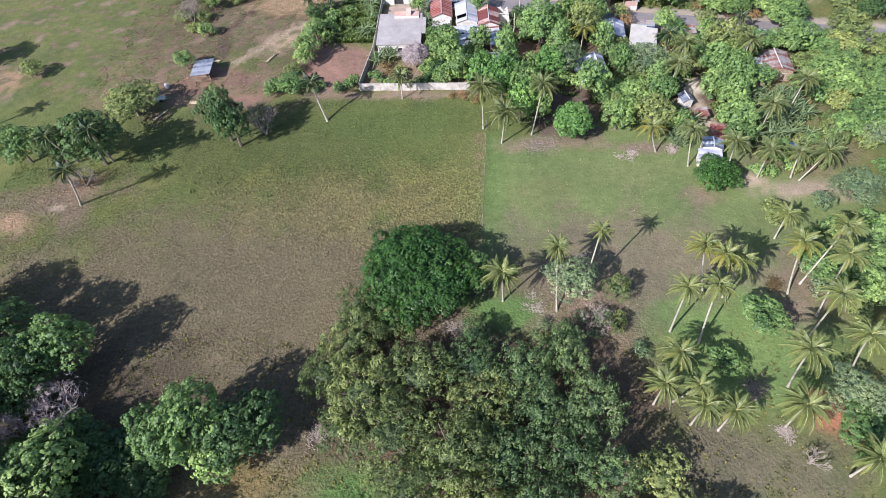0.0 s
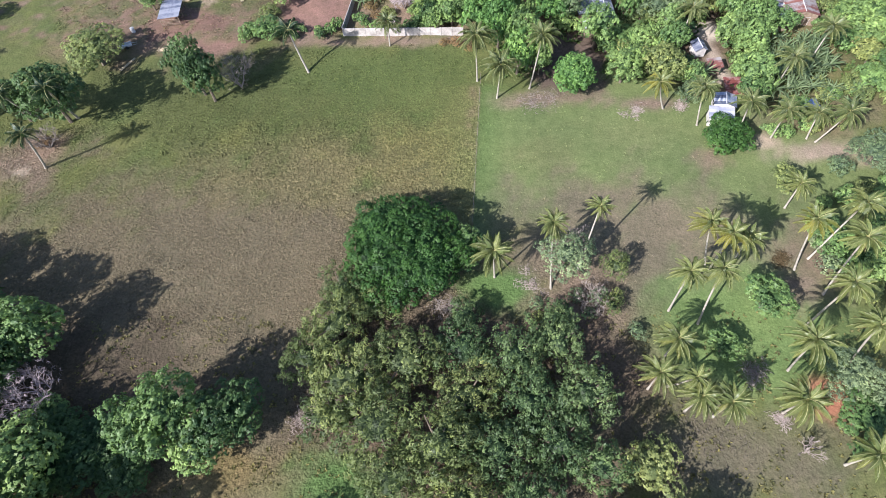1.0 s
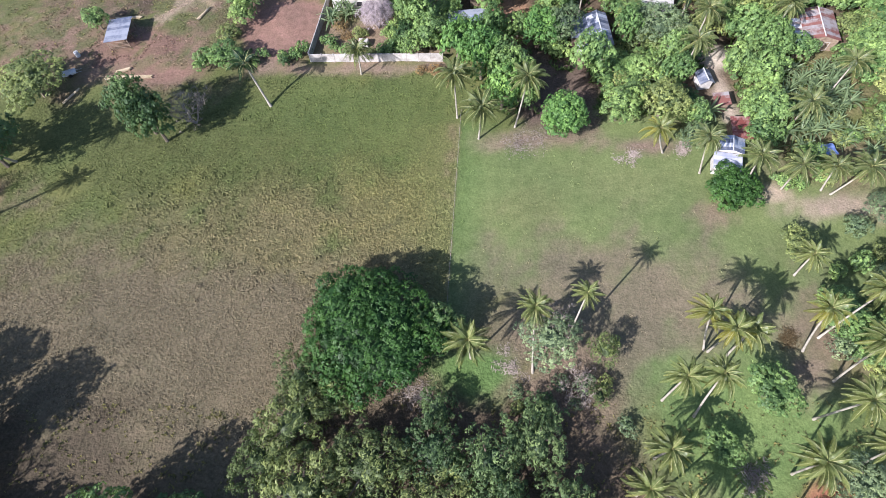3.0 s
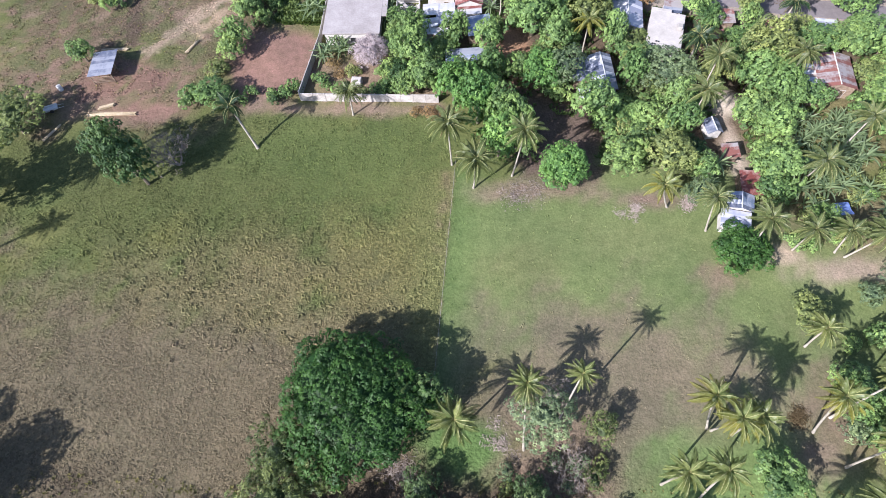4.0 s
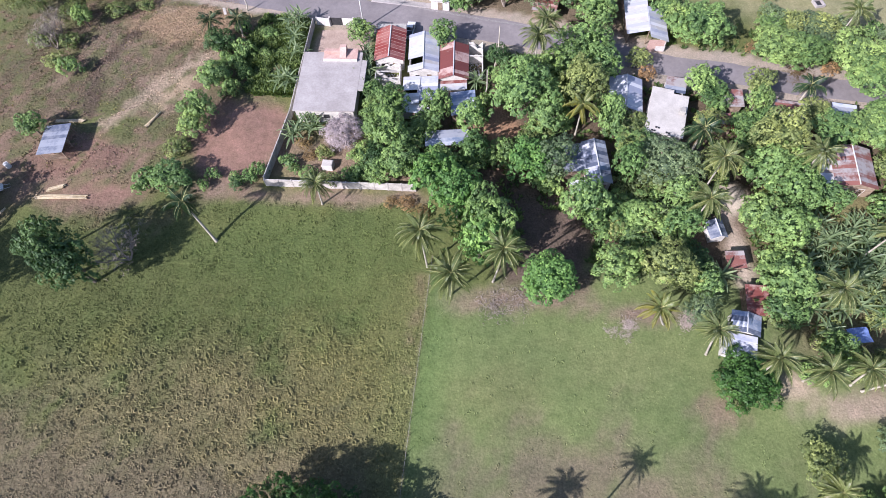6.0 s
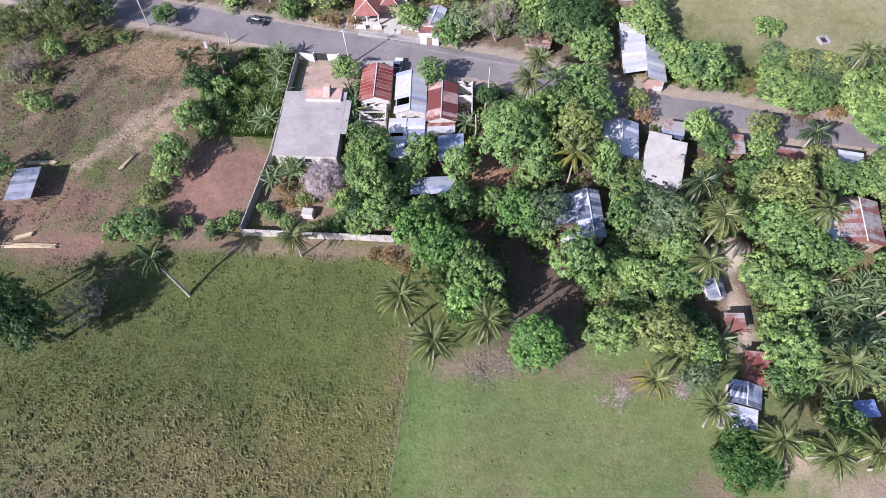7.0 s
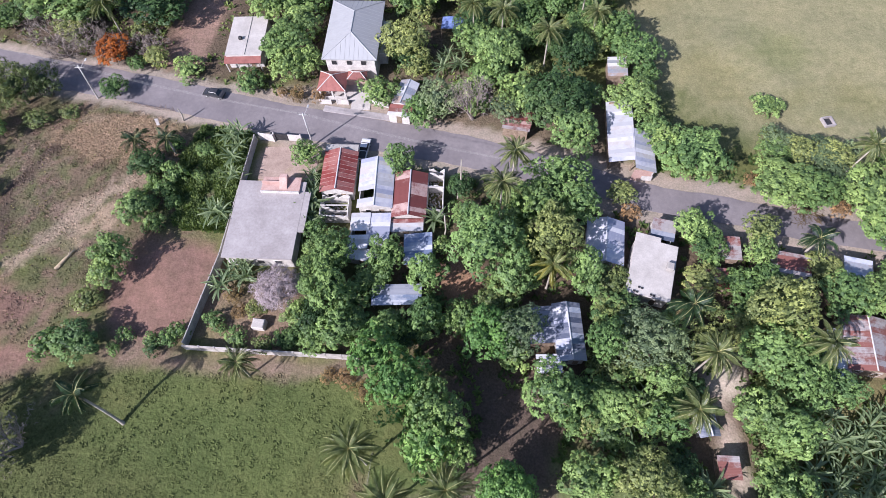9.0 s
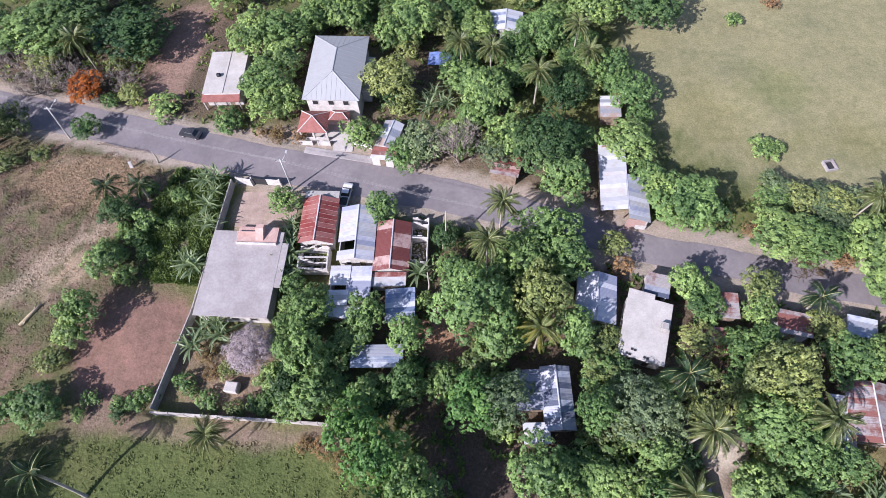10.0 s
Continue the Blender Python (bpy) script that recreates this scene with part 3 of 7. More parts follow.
def banana(x, y, scale, seed):
    rng = np.random.default_rng(seed)
    ob = empty("banana_plant", x, y, 0, 0, "clump of banana plants with broad pale green leaves", "banana plant", "banana plants")
    feet = [(0.0, 0.0, 1.0), (rng.uniform(0.5, 1.1), rng.uniform(-0.9, 0.9), 0.8), (rng.uniform(-1.1, -0.5), rng.uniform(-0.9, 0.9), 0.65)]
    for px, py, ps in feet:
        share("stem", BANANA_STEM, ob, Matrix.Translation((px, py, 0)) @ Matrix.Scale(scale * ps, 4))
    for k in range(23):
        px, py, ps = feet[0 if k < 9 else 1 + k % 2]
        m = Matrix.Translation((px, py, 1.95 * scale * ps)) @ pose(0, 0, 0, rng.uniform(-15, 15), rng.uniform(-8, 8), k * 137.5 + rng.uniform(-15, 15)) @ Matrix.Scale(scale * rng.uniform(0.85, 1.15), 4)
        share("leaf", BANANA[0 if k % 9 < 2 else (1 if k % 9 < 6 else 2)], ob, m)
    return ob


# ---- ground: one sheet to the horizon ----
def soft_noise(x, y, scale, seed):
    """Smooth value noise from a few turned waves, about -1 to 1."""
    rng = np.random.default_rng(seed)
    out = np.zeros_like(x)
    for k in range(7):
        an, f, ph = rng.uniform(0, 6.283), rng.uniform(0.6, 1.9) / scale, rng.uniform(0, 6.283)
        out += np.sin((x * math.cos(an) + y * math.sin(an)) * f * 6.283 + ph + 1.3 * np.sin((y * math.cos(an) - x * math.sin(an)) * f * 3.1 + ph * 2))
    return out / 3.2


ROAD = [(-160, 194.5), (-100, 181), (-73, 175.1), (-55, 171.9), (-36, 167.8), (-17, 163.5), (0, 160.5), (15, 157.8), (27, 155.1), (40, 151.5), (52, 147.9), (65, 145.8), (78, 142.9), (92, 140.9), (170, 127.5)]


def spline(points, step=1.5):
    """A smooth line through the points."""
    p = [Vector((*q, 0)) if len(q) == 2 else Vector(q) for q in points]
    p = [p[0] * 2 - p[1]] + p + [p[-1] * 2 - p[-2]]
    out = []
    for i in range(1, len(p) - 2):
        n = max(2, int((p[i + 1] - p[i]).length / step))
        for k in range(n):
            s = k / n
            a, b, c, d = p[i - 1], p[i], p[i + 1], p[i + 2]
            out.append(0.5 * (2 * b + (c - a) * s + (2 * a - 5 * b + 4 * c - d) * s * s + (3 * b - a - 3 * c + d) * s ** 3))
    return out + [p[-2]]


ROAD_LINE = spline(ROAD)


def road_half(x):
    return 3.7 if x < 10 else max(2.7, 3.7 - (x - 10) * 0.025)


# soil zones: centre, half sizes, turn, edge softness, colour, relief
GRASS, FRESH, BROWN = (0.118, 0.132, 0.048), (0.110, 0.174, 0.057), (0.149, 0.123, 0.079)
SOIL, LITTER, RED, SAND = (0.20, 0.150, 0.110), (0.120, 0.090, 0.064), (0.232, 0.140, 0.112), (0.37, 0.295, 0.225)
PASTURE, YELLOW, ORANGE, PALE = (0.258, 0.240, 0.136), (0.172, 0.156, 0.064), (0.33, 0.225, 0.150), (0.52, 0.44, 0.36)
ZONES_SOUTH = [
    # (-45, 100): dark olive turf, its colour deepened further for tree shade there
    (-32, 46, 74, 33, 2, 11, BROWN, 0.7), (-16, 82, 22, 10, 3, 8, YELLOW, 0.8), (-28, 80, 15, 9, 0, 8, (0.165, 0.142, 0.075), 0.8), (-45, 100, 40, 15, -8, 9, (0.092, 0.106, 0.040), 0.7), (-13, 104, 22, 11, 0, 8, (0.098, 0.124, 0.042), 0.5),
    (-87, 80, 9, 6, 15, 5, SOIL, 0.7), (-93, 74, 4, 2.5, 0, 2, ORANGE, 0.5), (-119, 124, 6, 4.5, 20, 2.5, (0.30, 0.195, 0.135), 0.4), (-82.6, 84, 5, 3.2, 10, 2, (0.20, 0.145, 0.105), 0.5), (-85.4, 78.2, 1.6, 1.0, 0, 0.6, SAND, 0.3), (44, 80, 39, 26, 0, 3, (0.139, 0.173, 0.069), 0.2), (18, 80, 8, 5, 20, 5, (0.146, 0.164, 0.070), 0.25), (38, 86, 9, 4, -10, 5, (0.150, 0.172, 0.074), 0.25), (28, 70, 7, 4, 0, 4, (0.158, 0.158, 0.078), 0.25), (34, 60, 27, 13, -6, 8, (0.168, 0.142, 0.096), 0.35),
    (22, 47, 12, 8, -20, 4, SOIL, 0.7), (48, 44, 17, 12, 10, 5, (0.142, 0.200, 0.070), 0.3), (62, 55, 5, 6, 0, 4, SOIL, 0.3),
]
ZONES_SOUTH_MORE = [
    # (-58, 30): brown taken darker, standing in for tree shade on this corner
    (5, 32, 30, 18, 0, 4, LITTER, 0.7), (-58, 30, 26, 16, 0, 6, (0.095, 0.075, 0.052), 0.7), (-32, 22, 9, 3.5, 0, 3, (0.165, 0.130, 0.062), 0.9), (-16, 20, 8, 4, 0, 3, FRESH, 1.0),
    (40, 25, 18, 6, 0, 4, (0.140, 0.122, 0.080), 0.4), (62, 17, 4, 3, 0, 3, (0.36, 0.29, 0.20), 0.3), (57, 33, 4, 2.5, 0, 1.5, (0.36, 0.16, 0.10), 0.4), (9, 52, 6, 4, 0, 2, FRESH, 0.5),
    (50.8, 79.6, 3, 2, 0, 2, SOIL, 0.4), (71, 80.6, 9, 2.4, -4, 1.8, (0.31, 0.245, 0.19), 0.3), (62.8, 83.2, 2.4, 2.2, 0, 1.5, SAND, 0.3),
    (20, 96.0, 9, 2.2, 0, 2, (0.225, 0.165, 0.130), 0.5), (40, 94, 4.5, 1.8, 0, 1.5, (0.225, 0.165, 0.130), 0.5),
]
ZONES_NORTH = [
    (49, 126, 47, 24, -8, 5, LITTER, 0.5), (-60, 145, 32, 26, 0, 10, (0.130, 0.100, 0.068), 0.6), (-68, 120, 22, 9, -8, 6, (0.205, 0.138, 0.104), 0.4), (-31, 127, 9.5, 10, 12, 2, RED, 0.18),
    (-47, 139, 5, 8, -40, 3, (0.34, 0.255, 0.18), 0.4), (-58, 132, 7, 5, 0, 3, GRASS, 0.5), (-48, 158, 11, 5, -14, 3, ORANGE, 0.9), (-28.5, 148.5, 7, 10, 0, 2.5, (0.094, 0.140, 0.046), 1.0),
    (-10, 123, 13, 7, 0, 3, (0.25, 0.18, 0.13), 0.5), (-15, 153, 6, 5.5, 0, 1.2, (0.36, 0.28, 0.22), 0.2), (-65, 150, 5, 13, 35, 4, SOIL, 0.9),
]
ZONES_NORTH_MORE = [
    (-40, 190, 60, 17, -4, 6, LITTER, 0.7), (-41, 190, 4.5, 18, -12, 2.5, (0.30, 0.195, 0.155), 0.4), (95, 196, 44, 40, 8, 4, PASTURE, 0.12), (80, 184, 7, 5, 20, 5, (0.215, 0.215, 0.105), 0.15), (66, 176, 6, 9, 10, 5, (0.245, 0.225, 0.115), 0.15), (90, 172, 8, 4, 0, 4, (0.21, 0.20, 0.10), 0.15), (19, 130, 4, 7, 10, 2, (0.31, 0.185, 0.12), 0.4),
    (58, 106, 1.7, 10, 8, 1.2, (0.40, 0.325, 0.265), 0.2), (59, 116, 3, 3, 0, 1.5, PALE, 0.2), (48, 150, 8, 5, -18, 2, (0.42, 0.32, 0.25), 0.3), (25.5, 107, 9, 9.5, 0, 2, (0.125, 0.092, 0.074), 0.4),
    (74, 110, 12, 10, 0, 3, (0.19, 0.17, 0.08), 0.6), (75, 91, 13, 6, 0, 3, (0.17, 0.145, 0.085), 0.5), (43, 157, 3, 7, 0, 1.5, (0.15, 0.115, 0.085), 0.4), (25, 169, 24, 9, -10, 3, (0.155, 0.12, 0.085), 0.5), (-8, 167.6, 16, 3.4, -8, 1.5, (0.36, 0.285, 0.235), 0.2), (-55, 115, 6, 2.5, 0, 1.5, RED, 0.4), (-10, 114.7, 14, 1.5, 0, 1.3, (0.24, 0.175, 0.132), 0.4), (-32, 115.6, 6, 1.8, 0, 1.3, (0.235, 0.165, 0.125), 0.4), (-63, 124, 6, 4, 0, 2, RED, 0.4),
]


FURROWS = [
    (-63.6, 134, -65, 145, 2.0, (0.095, 0.068, 0.052)), (-65, 145, -60, 156, 1.8, (0.095, 0.068, 0.052)), (-59, 131, -46, 146, 2.2, (0.32, 0.245, 0.185)),
    (-46, 146, -41, 149, 2.0, (0.32, 0.245, 0.185)), (-68, 120, -56, 122, 3.5, (0.195, 0.120, 0.095)), (-56, 163, -42, 158, 2.2, (0.270, 0.205, 0.145)),
]


FENCE_X, FENCE_Y, FENCE_RUN = 4.0, 60.0, 0.067


def to_road(gx, gy):
    dist = np.full(gx.shape, 1e9)
    for p in ROAD_LINE[::2]:
        dist = np.minimum(dist, np.hypot(gx - p.x, gy - p.y))
    return dist


def blend_in(col, w, rgb, relief=None):
    w = w[..., None]
    to = np.array(rgb if relief is None else (*rgb, relief))
    n = len(to)
    col[..., :n] = col[..., :n] * (1 - w) + to * w


def soil_at(gx, gy, dist):
    """Colour and relief of the ground at each place."""
    wob, wob2 = soft_noise(gx, gy, 14, 3), soft_noise(gx, gy, 4.5, 5)
    col = np.empty((*gx.shape, 4))
    col[..., :3], col[..., 3] = GRASS, 0.28
    drift = soft_noise(gx, gy, 22, 9)
    col[..., :3] += drift[..., None] * np.array((0.018, 0.010, 0.004))
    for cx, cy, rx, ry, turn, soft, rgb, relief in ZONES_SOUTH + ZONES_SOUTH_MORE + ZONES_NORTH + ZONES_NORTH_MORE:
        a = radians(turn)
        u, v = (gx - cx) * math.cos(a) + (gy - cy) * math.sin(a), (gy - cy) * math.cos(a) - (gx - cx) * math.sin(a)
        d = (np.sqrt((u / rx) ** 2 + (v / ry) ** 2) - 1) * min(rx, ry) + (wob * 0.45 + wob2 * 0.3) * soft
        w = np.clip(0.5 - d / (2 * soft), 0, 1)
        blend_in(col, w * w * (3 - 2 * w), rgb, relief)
    # the western slope is patchy: thin grass, trodden red-brown soil, pale scraped earth
    west = np.clip((-24 - gx) / 6, 0, 1) * np.clip((gy - 112) / 8, 0, 1) * np.clip((172 - gy) / 8, 0, 1)
    keep_red = np.clip(1 - np.maximum(np.abs(gx + 31) - 8, np.abs(gy - 127) - 9) / 2, 0, 1)
    west = west * (1 - keep_red)
    for seed, scale, cut, rgb in ((41, 9, 0.1, (0.118, 0.120, 0.056)), (42, 6, 0.45, (0.190, 0.128, 0.098)), (43, 12, 0.8, (0.225, 0.165, 0.125)), (44, 3, 0.5, (0.100, 0.110, 0.050))):
        blend_in(col, np.clip((soft_noise(gx, gy, scale, seed) - cut) * 2.2, 0, 1) * west * 0.8, rgb)
    # a dark furrowed strip and a pale scraped swath across it
    for x0, y0, x1, y1, half, rgb in FURROWS:
        ux, uy = (x1 - x0), (y1 - y0)
        along = np.clip(((gx - x0) * ux + (gy - y0) * uy) / (ux * ux + uy * uy), 0, 1)
        d = np.hypot(gx - x0 - along * ux, gy - y0 - along * uy) + wob2 * 0.9 + wob * 0.7
        blend_in(col, np.clip((half - d) / 1.5, 0, 1) * 0.85, rgb)
    # the straw-covered bank beside the road
    blend_in(col, np.clip((1.05 - np.hypot((gx + 48) / 15, (gy - 157.5) / 6.5) + 0.2 * wob2) * 3, 0, 1) * 0.8, (0.33, 0.235, 0.155), 0.25)
    # the wire fence parts the rough field from the grazed one along a straight worn line
    line = FENCE_X + (gy - FENCE_Y) * FENCE_RUN + 0.12 * np.sin(gy * 1.3)
    reach = np.clip((gy - 57) / 3, 0, 1) * np.clip((101 - gy) / 1.5, 0, 1)
    off = gx - line
    blend_in(col, np.clip(off / 0.7 + 0.5, 0, 1) * np.exp(-(off / 5.0) ** 2) * reach * 0.65, FRESH, 0.25)
    blend_in(col, np.clip(0.5 - off / 0.7, 0, 1) * np.exp(-(off / 6.0) ** 2) * reach * 0.85, (0.150, 0.156, 0.062), 0.8)
    worn = np.exp(-((off + 1.3) / 1.2) ** 2) * np.clip(0.35 + soft_noise(gx, gy, 7, 51), 0, 1) * np.clip((gy - 78) / 8, 0, 1)
    blend_in(col, worn * reach * 0.55, (0.190, 0.142, 0.096), 0.7)
    blend_in(col, np.exp(-((off + 0.1) / 0.28) ** 2) * np.clip(0.55 + 0.6 * wob2, 0, 1) * reach * 0.8, (0.205, 0.190, 0.105), 0.6)
    # sandy shoulders of the road
    blend_in(col, np.clip((6.6 - dist + wob2 * 0.5) / 1.6, 0, 1), (0.335, 0.280, 0.238), 0.12)
    return np.clip(col, 0, 1)


def ground_height(gx, gy, dist):
    z = (soft_noise(gx, gy, 14, 3) * 0.10 + soft_noise(gx, gy, 4.5, 5) * 0.05) * np.clip((dist - 6) / 6, 0, 1) - 0.02
    bank = np.exp(-(((gx + 50) / 13) ** 2 + ((gy - 154) / 8) ** 2)) * np.clip((dist - 4) / 4, 0, 1)
    return z + 1.0 * bank


def ground_z(x, y):
    return ground_height(x, y, to_road(x, y))


def build_ground():
    def far_out(far=3000):
        return np.array([s for s in (0.85 * 1.9 ** k for k in range(1, 13)) if s < far])
    far = far_out()
    xs = np.concatenate([-130 - far[::-1], np.arange(-130, 2.9, 0.85), np.arange(3.0, 8.9, 0.2), np.arange(9.0, 115.4, 0.85), 115.4 + far])
    ys = np.concatenate([-4 - far[::-1], np.arange(-4, 225.4, 0.85), 225.4 + far])
    gx, gy = np.meshgrid(xs, ys)
    dist = to_road(gx, gy)
    col, z = soil_at(gx, gy, dist), ground_height(gx, gy, dist)
    z[(gx < -125) | (gx > 110) | (gy > 220)] = -0.02
    ny, nx = gx.shape
    v = np.stack([gx, gy, z], axis=-1).reshape(-1, 3)
    idx = np.arange(nx * ny).reshape(ny, nx)
    f = np.stack([idx[:-1, :-1], idx[:-1, 1:], idx[1:, 1:], idx[1:, :-1]], axis=-1).reshape(-1, 4)
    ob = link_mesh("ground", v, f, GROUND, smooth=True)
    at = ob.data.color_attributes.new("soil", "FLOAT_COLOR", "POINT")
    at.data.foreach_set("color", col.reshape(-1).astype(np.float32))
    return tagged(ob, "grass fields, bare brown soil and red dirt yards", "ground", kind="structure")


build_ground()


def build_road():
    vs, fs = [], []
    pts = ROAD_LINE
    for i, p in enumerate(pts):
        way = (pts[min(i + 1, len(pts) - 1)] - pts[max(i - 1, 0)]).normalized()
        side = Vector((-way.y, way.x, 0))
        h = road_half(p.x)
        for k, (o, z) in enumerate(((-1.0, -0.1), (-1.0, 0.05), (-0.5, 0.085), (0, 0.10), (0.5, 0.085), (1.0, 0.05), (1.0, -0.1))):
            wobble = 0.10 * math.sin(i * 0.9 + o * 2) + 0.09 * math.sin(i * 2.3 + o) if abs(o) == 1 else 0
            q = p + side * (o * h + wobble)
            vs.append((q.x, q.y, z))
        if i:
            a = 7 * (i - 1)
            fs += [(a + k, a + 7 + k, a + 8 + k, a + 1 + k) for k in range(6)]
    ob = link_mesh("road", vs, [tuple(reversed(f)) for f in fs], ASPHALT)
    tagged(ob, "worn grey asphalt village road with sandy edges", "road", kind="structure")


build_road()


def tufts(name, label, seed, x0, x1, y0, y1, gap, inside, radius, height, blades=5, lift=1.25, full=None):
    """Grass tussocks on a loose grid: leaning blades round a middle, in the colour of the soil that they grow on. One mesh."""
    rng = np.random.default_rng(seed)
    gx, gy = np.meshgrid(np.arange(x0, x1, gap), np.arange(y0, y1, gap))
    x = (gx + rng.uniform(-0.5, 0.5, gx.shape) * gap).ravel()
    y = (gy + rng.uniform(-0.5, 0.5, gy.shape) * gap).ravel()
    keep = inside(x, y, rng)
    x, y = x[keep], y[keep]
    dist = to_road(x, y)
    z, rgb = ground_height(x, y, dist), soil_at(x, y, dist)
    rgb[:, :3] *= (lift * rng.uniform(0.84, 1.18, len(x)))[:, None]
    r, h = radius * rng.uniform(0.55, 1.45, len(x)), height * rng.uniform(0.4, 1.5, len(x))
    if full:
        r, h = r * full(x, y), h * full(x, y)
    v = []
    for k in range(blades):
        an = 6.283 * (k + rng.uniform(-0.3, 0.3, len(x))) / blades
        dx, dy = np.cos(an), np.sin(an)
        wide = r * rng.uniform(0.35, 0.6, len(x))
        foot = np.stack([x + dx * r * 0.15, y + dy * r * 0.15, z - 0.05], -1)
        mid = np.stack([x + dx * r * 0.55, y + dy * r * 0.55, z + h], -1)
        tip = np.stack([x + dx * r * 1.2, y + dy * r * 1.2, z + h * 0.35], -1)
        side = np.stack([-dy * wide, dx * wide, np.zeros(len(x))], -1)
        v.append(np.stack([foot, mid + side, tip, mid - side], 1))
    v = np.stack(v, 1).reshape(-1, 3)
    ob = link_mesh(name, v, np.arange(len(v)).reshape(-1, 4), TUFT)
    at = ob.data.color_attributes.new("soil", "FLOAT_COLOR", "POINT")
    at.data.foreach_set("color", np.repeat(rgb, blades * 4, axis=0).reshape(-1).astype(np.float32))
    tagged(ob, label, "grass", kind="stuff")


def rough_field(x, y):
    """Where the ungrazed field lies: west of the fence, between the thicket and the yards."""
    edge = 109 + 3 * np.sin(x * 0.1) - 0.16 * np.clip(-20 - x, 0, 90)
    return (x < FENCE_X - 0.2 + (y - FENCE_Y) * FENCE_RUN) & (y < edge) & (y > 41 + 0.1 * np.abs(x + 20)) & (np.hypot(x + 6, y - 55) > 8)


def in_field(x, y, rng):
    return rough_field(x, y) & (soft_noise(x, y, 9, 28) + rng.normal(scale=0.5, size=len(x)) > -0.75)


def in_far_field(x, y, rng):
    return rough_field(x, y) & (np.hypot((x + 22) / 32, (y - 84) / 17) + rng.normal(scale=0.2, size=len(x)) < 0.95) & (soft_noise(x, y, 5, 29) > -0.5)


def in_damp_field(x, y, rng):
    edge = 113.5 - 0.06 * np.clip(-20 - x, 0, 90)
    return (x < 7) & (y > 84) & (y < edge) & (soft_noise(x, y, 6, 52) + rng.normal(scale=0.6, size=len(x)) + np.clip((y - 96) / 8, -1, 0.4) > 0.1)


def in_grazed(x, y, rng):
    return (x > FENCE_X + 0.4 + (y - FENCE_Y) * FENCE_RUN) & (x < 58) & (y > 52) & (y < 94) & (soft_noise(x, y, 6, 30) + rng.normal(scale=0.5, size=len(x)) > 0.85)


def on_slope(x, y, rng):
    return (x < -43 + 0.1 * (y - 125)) & (np.hypot((x + 49) / 16, (y - 157) / 6) > 1) & (soft_noise(x, y, 8, 32) + rng.normal(scale=0.4, size=len(x)) > 0.1) & (to_road(x, y) > 5.5)


def on_bank(x, y, rng):
    return (np.hypot((x + 49) / 15, (y - 157) / 6.5) + rng.normal(scale=0.15, size=len(x)) < 0.95) & (to_road(x, y) > 4.6)


tufts("tussock_grass", "dry brownish tussocks over the rough field", 31, -100, 8, 38, 112, 0.56, in_field, 0.26, 0.105, 5, 1.2, lambda x, y: np.clip((106 - y) / 16, 0.3, 1))
tufts("coarse_grass", "coarse olive grass clumps in the middle of the field", 33, -58, 8, 64, 104, 1.0, in_far_field, 0.46, 0.2, 6, 1.1, lambda x, y: np.clip((100 - y) / 12, 0.35, 1))
tufts("field_grass", "dark green grass tussocks in the damp end of the field", 37, -58, 8, 84, 114, 0.8, in_damp_field, 0.31, 0.11, 6, 1.04)
tufts("pasture_tuft", "small pale grass tufts in the grazed field", 34, 3, 60, 50, 96, 0.8, in_grazed, 0.2, 0.1, 4, 1.25)
tufts("slope_grass", "thin brown grass tufts on the bare slope", 35, -95, -40, 117, 166, 0.8, on_slope, 0.3, 0.11, 5, 1.2)
tufts("bank_grass", "tall dry straw-coloured grass on the roadside bank", 36, -66, -32, 148, 166, 0.5, on_bank, 0.34, 0.11, 6, 0.98)


# ---- walls along plots ----
def run_wall(name, points, height, thick, material, label, step=2.6):
    """A plot wall of panels between piers, with a coping on top."""
    ob = empty(name, points[0][0], points[0][1], 0, 0, label, "wall", kind="structure")
    o = Vector((*points[0], 0))
    for a, b in zip(points, points[1:]):
        p, q = Vector((*a, 0)) - o, Vector((*b, 0)) - o
        n = max(1, round((q - p).length / step))
        turn = math.degrees(math.atan2(q.y - p.y, q.x - p.x))
        l = (q - p).length / n
        panel = boxes((0.12, -thick / 2, -0.2, l - 0.12, thick / 2, height))
        first = part("panel", panel, material, ob)
        first.matrix_basis = Matrix.Translation(p) @ pose(0, 0, 0, 0, 0, turn)
        for k in range(1, n):
            share("panel", first.data, ob, Matrix.Translation(p.lerp(q, k / n)) @ pose(0, 0, 0, 0, 0, turn))
        pier = part("pier", boxes((-0.12, -thick * 0.8, -0.2, 0.12, thick * 0.8, height + 0.08), bevel=0.015), material, ob)
        pier.matrix_basis = Matrix.Translation(p) @ pose(0, 0, 0, 0, 0, turn)
        for k in range(1, n + 1):
            share("pier", pier.data, ob, Matrix.Translation(p.lerp(q, k / n)) @ pose(0, 0, 0, 0, 0, turn))
    return ob


run_wall("wall_field", [(-24.2, 116.9), (3.2, 116.5)], 2.0, 0.2, WALL_DIRTY, "long stained white rendered block wall at the field's edge")
run_wall("wall_plot", [(-24.4, 117.5), (-22.3, 133.0), (-21.6, 158.0)], 2.0, 0.16, PLASTER_GREY, "grey block wall between the dirt plot and the house")
run_wall("wall_street", [(-20.9, 158.6), (-18.2, 158.2)], 1.9, 0.16, PLASTER, "short white street wall beside the house gate")
for far_wall in ([(-10.8, 167.8), (-8.6, 167.8)], [(-7.4, 167.8), (-5.2, 167.8)], [(-0.6, 168.2), (2.8, 167.2)]):
    run_wall("wall_street_far", far_wall, 1.1, 0.16, PLASTER, "low white garden wall along the street")


# ---- buildings ----
sheet_cache = {}


